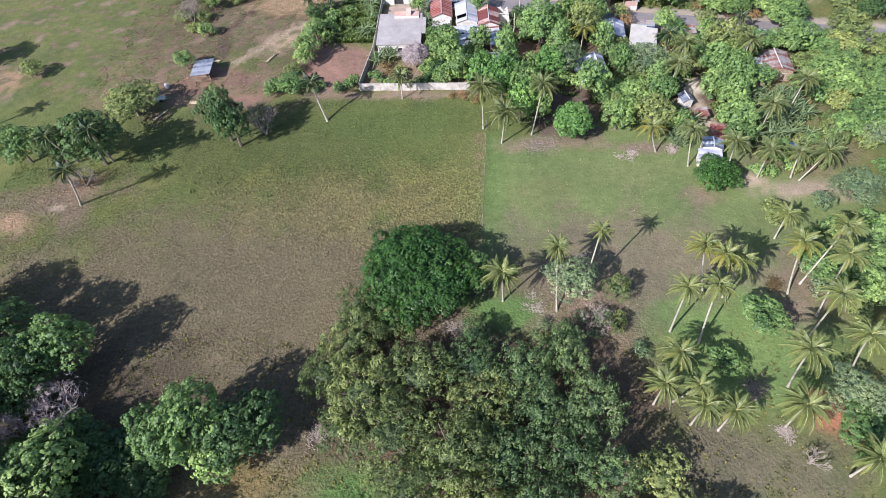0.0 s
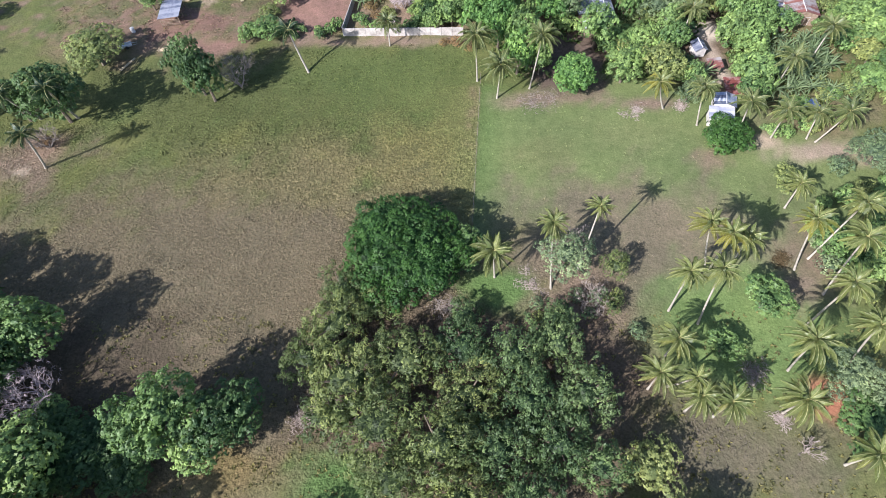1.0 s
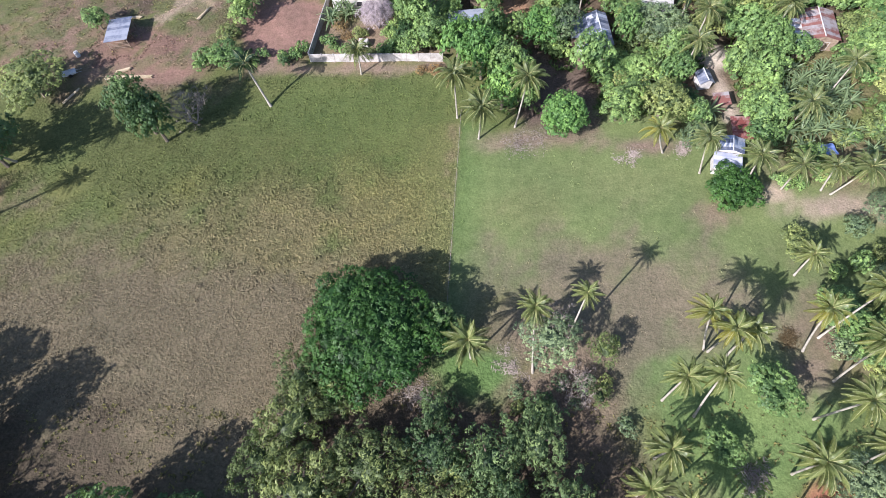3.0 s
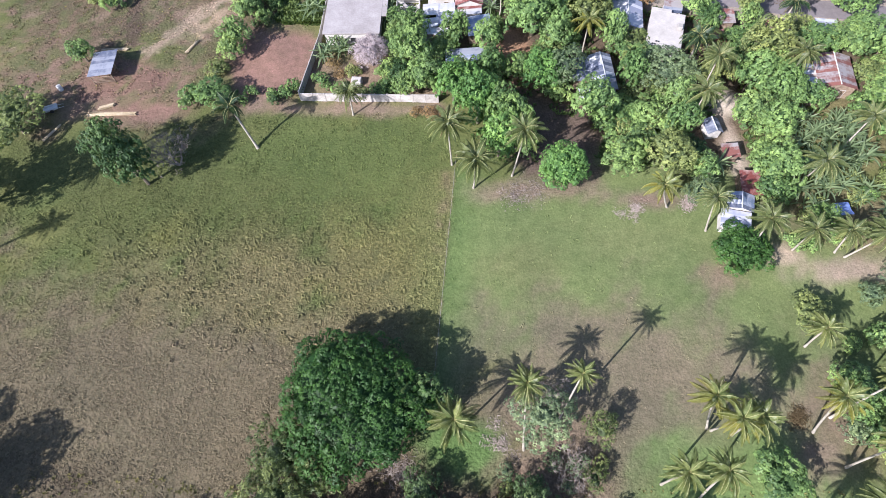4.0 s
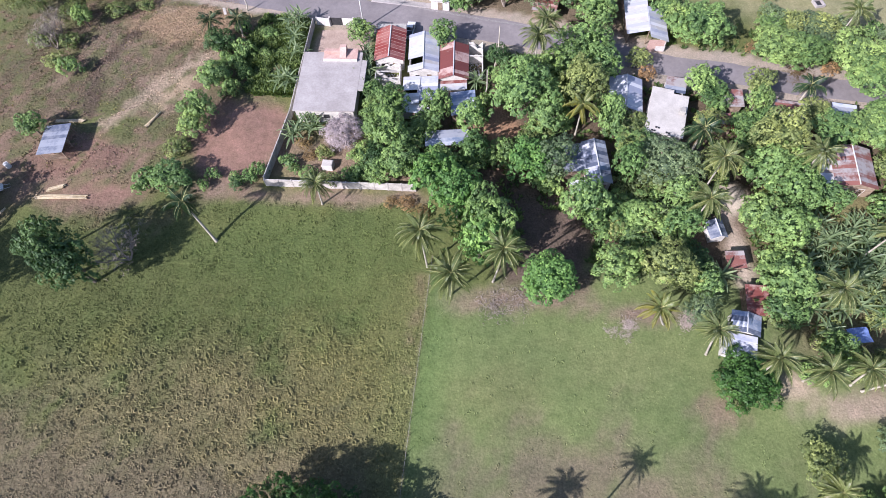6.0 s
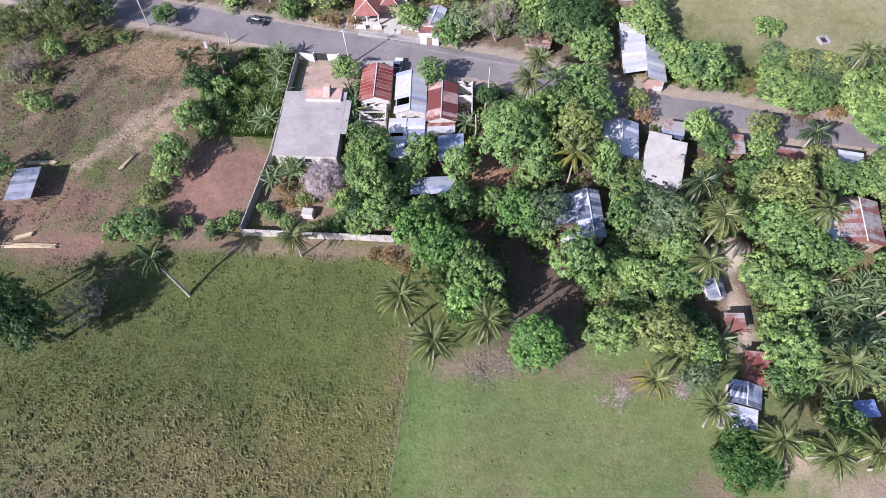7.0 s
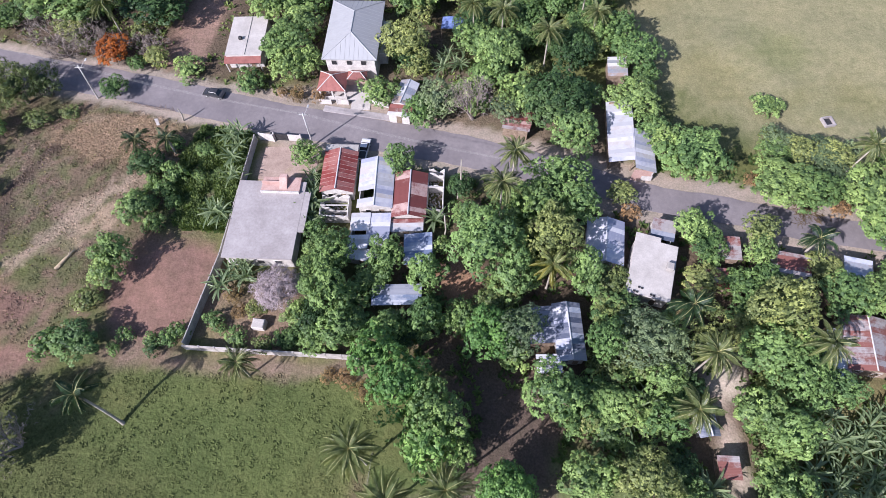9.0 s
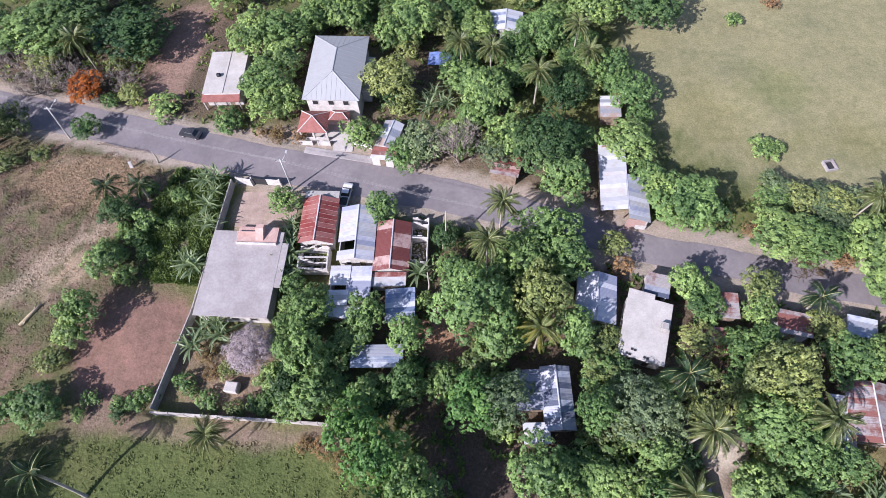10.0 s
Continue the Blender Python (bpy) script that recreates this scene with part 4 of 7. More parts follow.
def sheet_mesh(length, mat, width=0.9):
    """One corrugated sheet, lying along x, with a real thickness."""
    key = (round(length, 2), mat.name)
    if key not in sheet_cache:
        n, vs, fs = 8, [], []
        for x in (0.0, length):
            for k in range(n + 1):
                vs.append((x, width * k / n - width / 2, 0.006 * (1 if k % 2 else -1)))
        vs += [(x, y, z - 0.012) for x, y, z in vs]
        m = n + 1
        for k in range(n):
            fs.append((k, m + k, m + k + 1, k + 1))
            fs.append((2 * m + k, 2 * m + k + 1, 3 * m + k + 1, 3 * m + k))
        fs += [(0, 2 * m, 3 * m, m), (n, m + n, 3 * m + n, 2 * m + n)]
        me = bpy.data.meshes.new("sheet")
        me.from_pydata(vs, [], fs)
        me.materials.append(mat)
        sheet_cache[key] = me
    return sheet_cache[key]


def lap_mesh(length, mat):
    """The pale bent edge where two sheets overlap."""
    vs, fs = tube([(0, 0, 0), (length, 0, 0)], [0.03, 0.022], 4)
    me = bpy.data.meshes.new("lap_strip")
    me.from_pydata(vs, [], fs)
    me.materials.append(mat)
    return me


def slope(parent, x0, z0, x1, z1, y0, y1, mats, seed=0, gaps=(), name="sheet", seam=None):
    """Sheets side by side from the eave (x0, z0) up to (x1, z1), filling y0 to y1."""
    rng = np.random.default_rng(seed)
    length = math.hypot(x1 - x0, z1 - z0) + 0.1
    n = max(1, round((y1 - y0) / 0.85))
    tilt = -math.degrees(math.atan2(z1 - z0, abs(x1 - x0)))
    for k in range(n):
        if k in gaps:
            continue
        mat = mats[int(rng.integers(len(mats)))]
        yy = y0 + (k + 0.5) * (y1 - y0) / n
        s = (y1 - y0) / n / 0.85
        m = Matrix.Translation((x0, yy, z0 + 0.012 * (k % 2) + rng.uniform(0, 0.015))) @ pose(0, 0, 0, 0, 0, 0 if x1 > x0 else 180) @ pose(0, 0, 0, 0, tilt, rng.uniform(-0.9, 0.9)) @ Matrix.Diagonal((1, s, 1, 1))
        share(name, sheet_mesh(length, mat), parent, m)
        if seam and k:
            lap = Matrix.Translation((x0, y0 + k * (y1 - y0) / n, z0 + 0.045)) @ pose(0, 0, 0, 0, 0, 0 if x1 > x0 else 180) @ pose(0, 0, 0, 0, tilt, 0)
            share("lap_strip", lap_mesh(length * float(rng.uniform(0.75, 1.0)), seam), parent, lap)


def window_on(parent, x, y, z, w, h, axis, out, name="window", mat=None):
    """A framed opening set into a wall face; axis: the wall's normal, out: which way it faces."""
    d = 0.06 * out
    if axis == "y":
        frame_bm = boxes((x - w / 2 - 0.07, y, z - 0.07, x - w / 2, y + d, z + h + 0.07), (x + w / 2, y, z - 0.07, x + w / 2 + 0.07, y + d, z + h + 0.07), (x - w / 2, y, z + h, x + w / 2, y + d, z + h + 0.07), (x - w / 2, y, z - 0.07, x + w / 2, y + d, z))
        pane = boxes((x - w / 2, y, z, x + w / 2, y + d * 0.3, z + h))
    else:
        frame_bm = boxes((x, y - w / 2 - 0.07, z - 0.07, x + d, y - w / 2, z + h + 0.07), (x, y + w / 2, z - 0.07, x + d, y + w / 2 + 0.07, z + h + 0.07), (x, y - w / 2, z + h, x + d, y + w / 2, z + h + 0.07), (x, y - w / 2, z - 0.07, x + d, y + w / 2, z))
        pane = boxes((x, y - w / 2, z, x + d * 0.3, y + w / 2, z + h))
    fr = part(name, frame_bm, mat or PLASTER, parent)
    part("pane" if name == "window" else "door_leaf", pane, DARK if name == "window" else WOOD, fr)


def four_walls(parent, wx, wy, h, material, rise=0.0, t=0.16, windows=True):
    """Walls with thickness; the two gable ends rise to the ridge, which runs along y."""
    a, b = wx / 2, wy / 2
    part("wall", boxes((-a, -b, -0.15, -a + t, b, h)), material, parent)
    part("wall", boxes((a - t, -b, -0.15, a, b, h)), material, parent)
    for s in (-1, 1):
        y0, y1 = (b - t) * s, b * s
        vs = [(x, y, z) for y in (y0, y1) for x, z in ((-a + t, -0.15), (a - t, -0.15), (a - t, h), (0, h + rise * (1 - t / a)), (-a + t, h))]
        fs = [(0, 1, 2, 3, 4), (9, 8, 7, 6, 5)] + [(k, 5 + k, 5 + (k + 1) % 5, (k + 1) % 5) for k in range(5)]
        link_mesh("wall", vs, fs, material, parent)
    if windows:
        window_on(parent, -wx * 0.22, -b, 1.0, 0.8, 0.9, "y", -1)
        window_on(parent, wx * 0.2, -b, 0.05, 0.9, 2.0, "y", -1, "door")
        window_on(parent, -a, wy * 0.15, 1.0, 0.9, 0.9, "x", -1)
        window_on(parent, -a, -wy * 0.2, 1.0, 0.9, 0.9, "x", -1)


def gable_house(x, y, wx, wy, turn, eave, rise, mats, wall, label, name="house", over=0.3, seed=1, gaps_w=(), gaps_e=(), cap=None, windows=True, seam=None, porch=0.0):
    ob = empty(name, x, y, 0, turn, label, "house", "village houses")
    if porch:
        part("porch_roof", boxes((-wx / 2 - 0.2, wy / 2 + over + 0.05, eave, wx / 2 + 0.2, wy / 2 + over + porch, eave + 0.14), bevel=0.02), PLASTER_GREY, ob, "grey concrete porch slab")
        for px in (-wx / 2, wx / 2):
            part("porch_post", boxes((px - 0.1, wy / 2 + porch, -0.1, px + 0.1, wy / 2 + porch + 0.2, eave)), PLASTER, ob)
    four_walls(ob, wx, wy, eave, wall, rise, windows=windows)
    ex = wx / 2 + over
    drop = rise * over / (wx / 2)
    slope(ob, -ex, eave - drop + 0.06, 0, eave + rise + 0.06, -wy / 2 - over, wy / 2 + over, mats, seed, gaps_w, seam=seam)
    slope(ob, ex, eave - drop + 0.06, 0, eave + rise + 0.06, -wy / 2 - over, wy / 2 + over, mats, seed + 1, gaps_e, seam=seam)
    vs, fs = tube([(0, -wy / 2 - over, eave + rise + 0.08), (0, wy / 2 + over, eave + rise + 0.08)], [0.11, 0.11], 6)
    link_mesh("ridge_cap", vs, fs, cap or SHEET_WHITE, ob)
    return ob


def shed_roof_house(x, y, wx, wy, turn, low, high, mats, wall, label, name="shack", over=0.25, seed=1, posts=False, gaps=()):
    """A lean-to: one slope that rises from -x to +x, on walls or on posts."""
    ob = empty(name, x, y, 0, turn, label, "shack", "village shacks")
    a, b, t = wx / 2, wy / 2, 0.12
    if posts:
        for px in (-a, 0, a):
            for py in (-b, b):
                top = low + (high - low) * (px + a) / wx
                part("post", boxes((px - 0.06, py - 0.06, -0.2, px + 0.06, py + 0.06, top)), WOOD, ob)
        for py in (-b, b):
            vs, fs = tube([(-a - 0.1, py, low), (a + 0.1, py, high)], [0.06, 0.06], 4)
            link_mesh("beam", vs, fs, WOOD, ob)
    else:
        part("wall", boxes((-a, -b, -0.15, -a + t, b, low)), wall, ob)
        part("wall", boxes((a - t, -b, -0.15, a, b, high - 0.02)), wall, ob)
        for s in (-1, 1):
            vs = [(px, py, z) for py in ((b - t) * s, b * s) for px, z in ((-a + t, -0.15), (a - t, -0.15), (a - t, high - 0.03), (-a + t, low))]
            link_mesh("wall", vs, [(0, 1, 2, 3), (7, 6, 5, 4), (0, 4, 5, 1), (1, 5, 6, 2), (2, 6, 7, 3), (3, 7, 4, 0)], wall, ob)
        window_on(ob, 0, -b, 0.05, 0.85, 1.85, "y", -1, "door", WOOD)
    k = (high - low) * over / wx
    slope(ob, -a - over, low - k + 0.07, a + over, high + k + 0.07, -b - over, b + over, mats, seed, gaps)
    return ob


def flat_house():
    ob = empty("house", -15.1, 139.2, 0, 0, "flat-roofed single-storey house with a grey concrete slab", "house", "village houses")
    x0, x1, y0, y1, h = -6.0, 5.9, -7.6, 7.6, 3.3
    part("wall", boxes((x0 + 0.35, y0 + 0.35, -0.2, x0 + 0.55, y1 - 0.3, h)), PLASTER, ob)
    part("wall", boxes((x1 - 0.55, y0 + 0.35, -0.2, x1 - 0.35, y1 - 0.3, h)), PLASTER, ob)
    part("wall", boxes((x0 + 0.55, y0 + 0.35, -0.2, x1 - 0.55, y0 + 0.55, h)), PLASTER, ob)
    part("wall", boxes((x0 + 0.55, y1 - 0.5, -0.2, x1 - 0.55, y1 - 0.3, h)), PLASTER, ob)
    for k, xx in enumerate((-3.4, 0.2, 3.2)):
        window_on(ob, xx, y0 + 0.35, 1.1, 1.2, 1.1, "y", -1)
    part("roof_slab", boxes((x0, y0, h, x1, y1, h + 0.22), bevel=0.02), SLAB, ob)
    part("eave_slab", boxes((x1 + 0.005, -2.4, h + 0.02, x1 + 1.1, 5.6, h + 0.2), bevel=0.02), SLAB, ob)
    # stair terrace at the street side of the roof
    part("terrace", boxes((-1.8, 5.3, h + 0.224, 5.0, 8.3, h + 0.55), bevel=0.03), PINK, ob, "pink painted roof terrace")
    part("coping", boxes((-1.8, 5.04, h + 0.224, 5.0, 5.28, h + 0.75), bevel=0.02), PLASTER, ob)
    # low wall added so that its shadow falls across the terrace
    part("parapet", boxes((-1.8, 6.9, h + 0.554, 1.4, 7.1, h + 1.15), bevel=0.02), PINK, ob)
    wedge = [(x, y, z) for x in (1.45, 2.75) for y, z in ((5.7, h + 0.554), (8.2, h + 0.554), (8.2, h + 1.75), (7.4, h + 1.8))]
    link_mesh("stair_head", wedge, [(0, 1, 2, 3), (7, 6, 5, 4), (0, 4, 5, 1), (1, 5, 6, 2), (2, 6, 7, 3), (3, 7, 4, 0)], PINK, ob)
    for xx in (-1.6, 4.8):
        part("terrace_post", boxes((xx - 0.14, 7.95, -0.1, xx + 0.14, 8.23, h + 0.22)), PINK, ob)
    part("yard_paving", boxes((-4.6, 10.3, -0.1, 6.0, 17.6, 0.07)), YARD, ob)
    g = empty("gate", -15.4, 158.4, 0, -3, "white sheet-metal yard gate facing the street", "gate")
    part("gate_leaf", boxes((-2.5, -0.04, 0.1, -0.03, 0.04, 1.9)), DARK, g)
    part("gate_leaf", boxes((0.03, -0.04, 0.1, 2.4, 0.04, 1.9)), PLASTER, g)
    for xx in (-2.65, 2.55):
        part("gate_post", boxes((xx - 0.14, -0.14, -0.2, xx + 0.14, 0.14, 2.15), bevel=0.02), PLASTER, g)


flat_house()


def hip_roof(parent, x0, x1, y0, y1, eave, rise, mat, name="roof", along="y", cap=None):
    """Four thick sloping faces that meet in a ridge, with hip caps."""
    w = min(x1 - x0, y1 - y0) / 2
    if along == "y":
        xm = (x0 + x1) / 2
        r0, r1 = (xm, y0 + w, eave + rise), (xm, y1 - w, eave + rise)
    else:
        ym = (y0 + y1) / 2
        r0, r1 = (x0 + w, ym, eave + rise), (x1 - w, ym, eave + rise)
    a, b, c, d = (x0, y0, eave), (x1, y0, eave), (x1, y1, eave), (x0, y1, eave)
    faces = [(a, b, r0), (b, c, r1, r0), (c, d, r1), (d, a, r0, r1)] if along == "y" else [(a, b, r1, r0), (b, c, r1), (c, d, r0, r1), (d, a, r0)]
    for f in faces:
        n = len(f)
        vs = [tuple(p) for p in f] + [(p[0], p[1], p[2] - 0.12) for p in f]
        fs = [tuple(range(n)), tuple(reversed(range(n, 2 * n)))] + [(k, n + k, n + (k + 1) % n, (k + 1) % n) for k in range(n)]
        link_mesh(name, vs, fs, mat, parent)
        # standing ribs down each face
        p, q = Vector(f[0]), Vector(f[1])
        top = [Vector(v) for v in f[2:]]
        m = max(3, int((q - p).length / 0.9))
        for k in range(1, m):
            s = p.lerp(q, k / m)
            n_in = Vector((-(q - p).y, (q - p).x, 0)).normalized()
            reach = min((s - p).length, (q - s).length, w)
            e = s + n_in * reach + Vector((0, 0, rise * reach / w))
            link_mesh("rib", *tube([s + Vector((0, 0, 0.02)), e + Vector((0, 0, 0.02))], [0.016, 0.016], 4), mat, parent)
    for p, q in ((a, r0), (b, r0 if along == "y" else r1), (c, r1), (d, r1 if along == "y" else r0), (r0, r1)):
        vs, fs = tube([p, q], [0.09, 0.09], 5)
        link_mesh("hip_cap", vs, fs, cap or mat, parent)


def villa():
    ob = empty("villa", -4.8, 181.8, 0, 0, "two-storey white villa with a grey hipped metal roof", "house", "village houses")
    four_walls(ob, 9.6, 15.4, 6.1, PLASTER, 0.0, 0.2, False)
    for xx in (-3.2, -0.2, 2.6):
        window_on(ob, xx, -7.7, 4.2, 1.0, 1.1, "y", -1)
    for yy in (-4.5, 0.0, 4.5):
        window_on(ob, -4.8, yy, 4.0, 1.1, 1.2, "x", -1)
        window_on(ob, 4.8, yy, 4.0, 1.1, 1.2, "x", 1)
    hip_roof(ob, -5.4, 5.4, -8.3, 8.3, 6.12, 2.0, SHEET_HOUSE)
    part("wing", boxes((4.82, -3.0, 0, 6.4, 6.0, 3.0)), PLASTER, ob)
    porch = empty("porch", -6.4, 171.0, 0, 0, "street porch with a red tiled hipped roof on white walls", "porch")
    hip_roof(porch, -4.6, 1.0, -2.6, 2.5, 3.0, 1.7, TILE_RED, cap=PLASTER)
    hip_roof(porch, 1.02, 4.8, 0.2, 2.6, 3.3, 0.8, TILE_RED, along="x", cap=PLASTER)
    for xx in (-4.2, -1.8, 0.7):
        part("column", boxes((xx - 0.16, -2.3, -0.1, xx + 0.16, -1.98, 3.0)), PLASTER, porch)
    part("porch_wall", boxes((-4.3, -2.28, -0.1, -1.96, -2.1, 1.0)), PLASTER, porch)
    part("porch_wall", boxes((-1.64, -2.28, -0.1, 0.54, -2.1, 1.0)), PLASTER, porch)
    part("back_wall", boxes((-4.4, 1.6, -0.1, 4.6, 1.8, 3.0)), PINK, porch)
    part("floor_slab", boxes((-4.5, -2.4, -0.1, 5.2, 1.58, 0.15)), SLAB_WHITE, porch)
    drive = empty("driveway", -3.0, 167.0, 0, 0, "pale concrete driveway and pavement before the villa", "pavement", kind="structure")
    part("slab", boxes((-1.6, -0.6, -0.1, 2.2, 2.4, 0.12)), SLAB_WHITE, drive)
    walkway = part("slab", boxes((-7.2, -0.75, -0.1, 7.0, 0.75, 0.16), bevel=0.03), SLAB, drive)
    walkway.matrix_basis = pose(0.2, -1.5, 0, 0, 0, -8.5)


villa()

# row of tin houses on the near side of the road
gable_house(-4.0, 149.7, 5.6, 8.2, 1, 2.9, 1.1, [SHEET_RED], PLASTER, "white house with a red corrugated iron gable roof", seed=3, seam=PINK, porch=1.5)
gable_house(3.0, 147.4, 5.6, 9.6, 2, 3.0, 0.9, [SHEET_PALE, SHEET_LAVENDER, SHEET_PALE], PLASTER, "white house with a pale galvanised gable roof, some sheets missing", seed=5, gaps_w=(2, 3))
gable_house(9.1, 145.3, 5.4, 8.6, 1, 2.8, 1.0, [SHEET_MAROON], PLASTER, "house with a badly rusted corrugated gable roof", seed=8)
shed_roof_house(8.9, 139.4, 5.2, 2.0, 2, 2.3, 2.6, [SHEET_MAROON, SHEET_PALE], PLASTER, "rusty lean-to behind the tin house", seed=4)
shed_roof_house(4.2, 138.4, 3.4, 5.6, 1, 2.5, 2.7, [SHEET_LAVENDER], PLASTER_GREY, "grey lean-to annex with a plain metal roof", "annex", seed=6)
shed_roof_house(1.0, 138.0, 2.8, 6.4, 1, 2.4, 2.6, [SHEET_WHITE, SHEET_PALE, SHEET_WHITE], PLASTER, "white annex with patched pale roof sheets", "annex", seed=7, gaps=(3,))
shed_roof_house(2.1, 133.6, 5.6, 1.7, -8, 2.2, 2.35, [SHEET_WHITE], PLASTER, "low white lean-to behind the annexes", "annex", seed=41)
shed_roof_house(11.2, 135.0, 4.2, 5.2, 4, 2.3, 2.7, [SHEET_BLUE], WOOD, "blue-grey tin shack under the trees", seed=9)
shed_roof_house(8.4, 126.6, 7.4, 3.0, 2, 2.3, 2.6, [SHEET_OLD, SHEET_BLUE], WOOD, "open wooden shelter with a grey tin roof", "shelter", seed=10, posts=True)


def ruin(x, y, wx, wy, h, turn, label, crosses, seed):
    """Roofless walls with broken tops and window holes."""
    rng = np.random.default_rng(seed)
    ob = empty("roofless_building", x, y, 0, turn, label, "ruin")
    a, b, t = wx / 2, wy / 2, 0.18

    def broken(x0, y0, x1, y1):
        n = max(2, round(max(x1 - x0, y1 - y0) / 0.45))
        long_x, top, line = x1 - x0 > y1 - y0, h, []
        for k in range(n + 1):
            top = min(h, max(h * 0.3, top + rng.choice((-0.6, -0.2, 0.0, 0.0, 0.25, 0.5))))
            line.append((k / n, top))
        line = [(0.0, -0.1)] + line + [(1.0, -0.1)]
        m = len(line)
        vs = [(x0 + (x1 - x0) * f, yy, z) for yy in (y0, y1) for f, z in line] if long_x else [(xx, y0 + (y1 - y0) * f, z) for xx in (x0, x1) for f, z in line]
        fs = [tuple(range(m)), tuple(range(2 * m - 1, m - 1, -1))] + [(k, m + k, m + (k + 1) % m, (k + 1) % m) for k in range(m)]
        link_mesh("wall", vs, fs, PLASTER, ob)

    broken(-a, -b, -a + t, b)
    broken(a - t, -b, a, b)
    broken(-a + t, b - t, a - t, b)
    broken(-a + t, -b, a - t, -b + t)
    for c in crosses:
        broken(-a + t, c, a - t, c + t)
    heap = bmesh.new()
    for k in range(90):
        q = rng.uniform(0.08, 0.32)
        bmesh.ops.create_cube(heap, size=q, matrix=pose(rng.uniform(-a + 0.4, a - 0.4), rng.uniform(-b + 0.4, b - 0.4), rng.uniform(0.0, 0.3), *rng.uniform(0, 90, 3)))
    tagged(part("rubble", heap, PLASTER_GREY, ob), kind="stuff")
    for k in range(4):
        px, py = rng.uniform(-a + 0.5, a - 0.5), rng.uniform(-b + 0.5, b - 0.5)
        o = part("fallen_board", boxes((-0.12, -0.9, 0.0, 0.12, 0.9, 0.06)), WOOD, ob)
        o.matrix_basis = pose(px, py, 0.05 + 0.07 * k, 0, 0, rng.uniform(0, 180))
    part("tie_beam", boxes((-a - 0.05, -0.1, h, a + 0.05, 0.1, h + 0.12)), PLASTER, ob)


ruin(13.4, 147.2, 3.0, 8.0, 2.5, 1, "roofless white room with open rafters beside the rusty house", (0.4, 2.9), 3)
ruin(-4.0, 142.9, 5.0, 4.2, 2.4, 2, "roofless white back room full of rubble", (-0.4,), 4)

# hamlet on the right of the orchard
gable_house(42.1, 137.4, 5.6, 7.6, -6, 2.9, 1.0, [SHEET_LAVENDER], PLASTER, "house with a blue-grey tin gable roof under trees", seed=12)


def white_house():
    ob = empty("house", 49.0, 132.6, 0, -15, "white flat-roofed concrete house with a whitewashed roof", "house", "village houses")
    four_walls(ob, 6.4, 9.6, 3.2, PLASTER, 0.0)
    part("roof_slab", boxes((-3.4, -5.2, 3.21, 3.5, 5.0, 3.42), bevel=0.03), SLAB_WHITE, ob)
    part("roof_slab", boxes((-3.4, 5.005, 3.21, 0.65, 5.85, 3.42), bevel=0.03), SLAB_WHITE, ob)
    for xx, yy in ((-1.45, -3.95), (-1.0, -4.0), (-2.1, -4.8), (-1.65, -4.85), (0.5, -4.7), (0.95, -4.75)):
        part("vent_block", boxes((xx - 0.17, yy - 0.14, 3.424, xx + 0.17, yy + 0.14, 3.56)), DARK, ob)
    part("water_tank", boxes((2.1, 0.2, 3.424, 3.2, 1.5, 4.2), bevel=0.12), PLASTER_GREY, ob, "grey water tank")
    part("annex_wall", boxes((-0.8, 6.0, -0.1, -0.65, 9.8, 2.5)), PLASTER, ob)
    part("annex_wall", boxes((2.3, 6.0, -0.1, 2.45, 9.8, 2.5)), PLASTER, ob)
    part("annex_wall", boxes((-0.65, 9.65, -0.1, 2.3, 9.8, 2.5)), PINK, ob)
    slope(ob, -1.0, 2.55, 2.7, 2.85, 6.0, 10.0, [SHEET_OLD, SHEET_RUST], 61)


white_house()


def barn():
    ob = empty("barn", 47.2, 159.0, 0, -2, "long barn with a striped galvanised roof and open front", "barn")
    a = 3.4
    part("wall", boxes((-2.6, -5.2, -0.1, -2.4, 7.8, 2.7)), WOOD, ob)
    part("wall", boxes((-2.4, 7.6, -0.1, 1.8, 7.8, 3.3)), WOOD, ob)
    part("wall", boxes((4.6, -7.2, -0.1, 4.8, 1.2, 2.6)), PLASTER, ob)
    part("wall", boxes((1.4, -7.2, -0.1, 4.6, -7.0, 2.8)), PINK, ob, "faded orange front wall")
    slope(ob, -3.0, 2.8, 1.4, 3.9, -5.6, 8.2, [SHEET_LAVENDER, SHEET_PALE, SHEET_PALE], 21)
    slope(ob, 5.2, 2.75, 1.4, 3.9, -7.4, 1.5, [SHEET_LAVENDER, SHEET_PALE], 22)
    for yy in (-7.3, -6.4):
        part("sign_board", boxes((3.0, yy - 0.05, 0.2, 4.9, yy, 1.5)), PLASTER, ob)
    for yy in (-5.2, -1.0, 3.2):
        part("post", boxes((1.3, yy - 0.08, -0.1, 1.46, yy + 0.08, 3.8)), WOOD, ob)


barn()
gable_house(35.4, 121.6, 3.8, 8.6, 4, 2.8, 0.8, [SHEET_BLUE, SHEET_LAVENDER, SHEET_OLD], PLASTER, "small house with a mottled blue-grey tin roof", seed=14)
# shade on this roof is put into its colour by the dark old sheet
shed_roof_house(31.4, 122.6, 3.6, 5.4, 4, 2.4, 2.7, [SHEET_OLD], WOOD, "lean-to with a dark blue-grey tin roof", seed=15)
shed_roof_house(32.3, 116.6, 3.2, 2.4, 4, 2.2, 2.4, [SHEET_WHITE], WOOD, "small lean-to with a white tin roof", seed=16)
shed_roof_house(62.0, 137.2, 3.2, 3.8, -5, 2.4, 2.7, [SHEET_RUST], WOOD, "rusty tin shack by the road", seed=17)
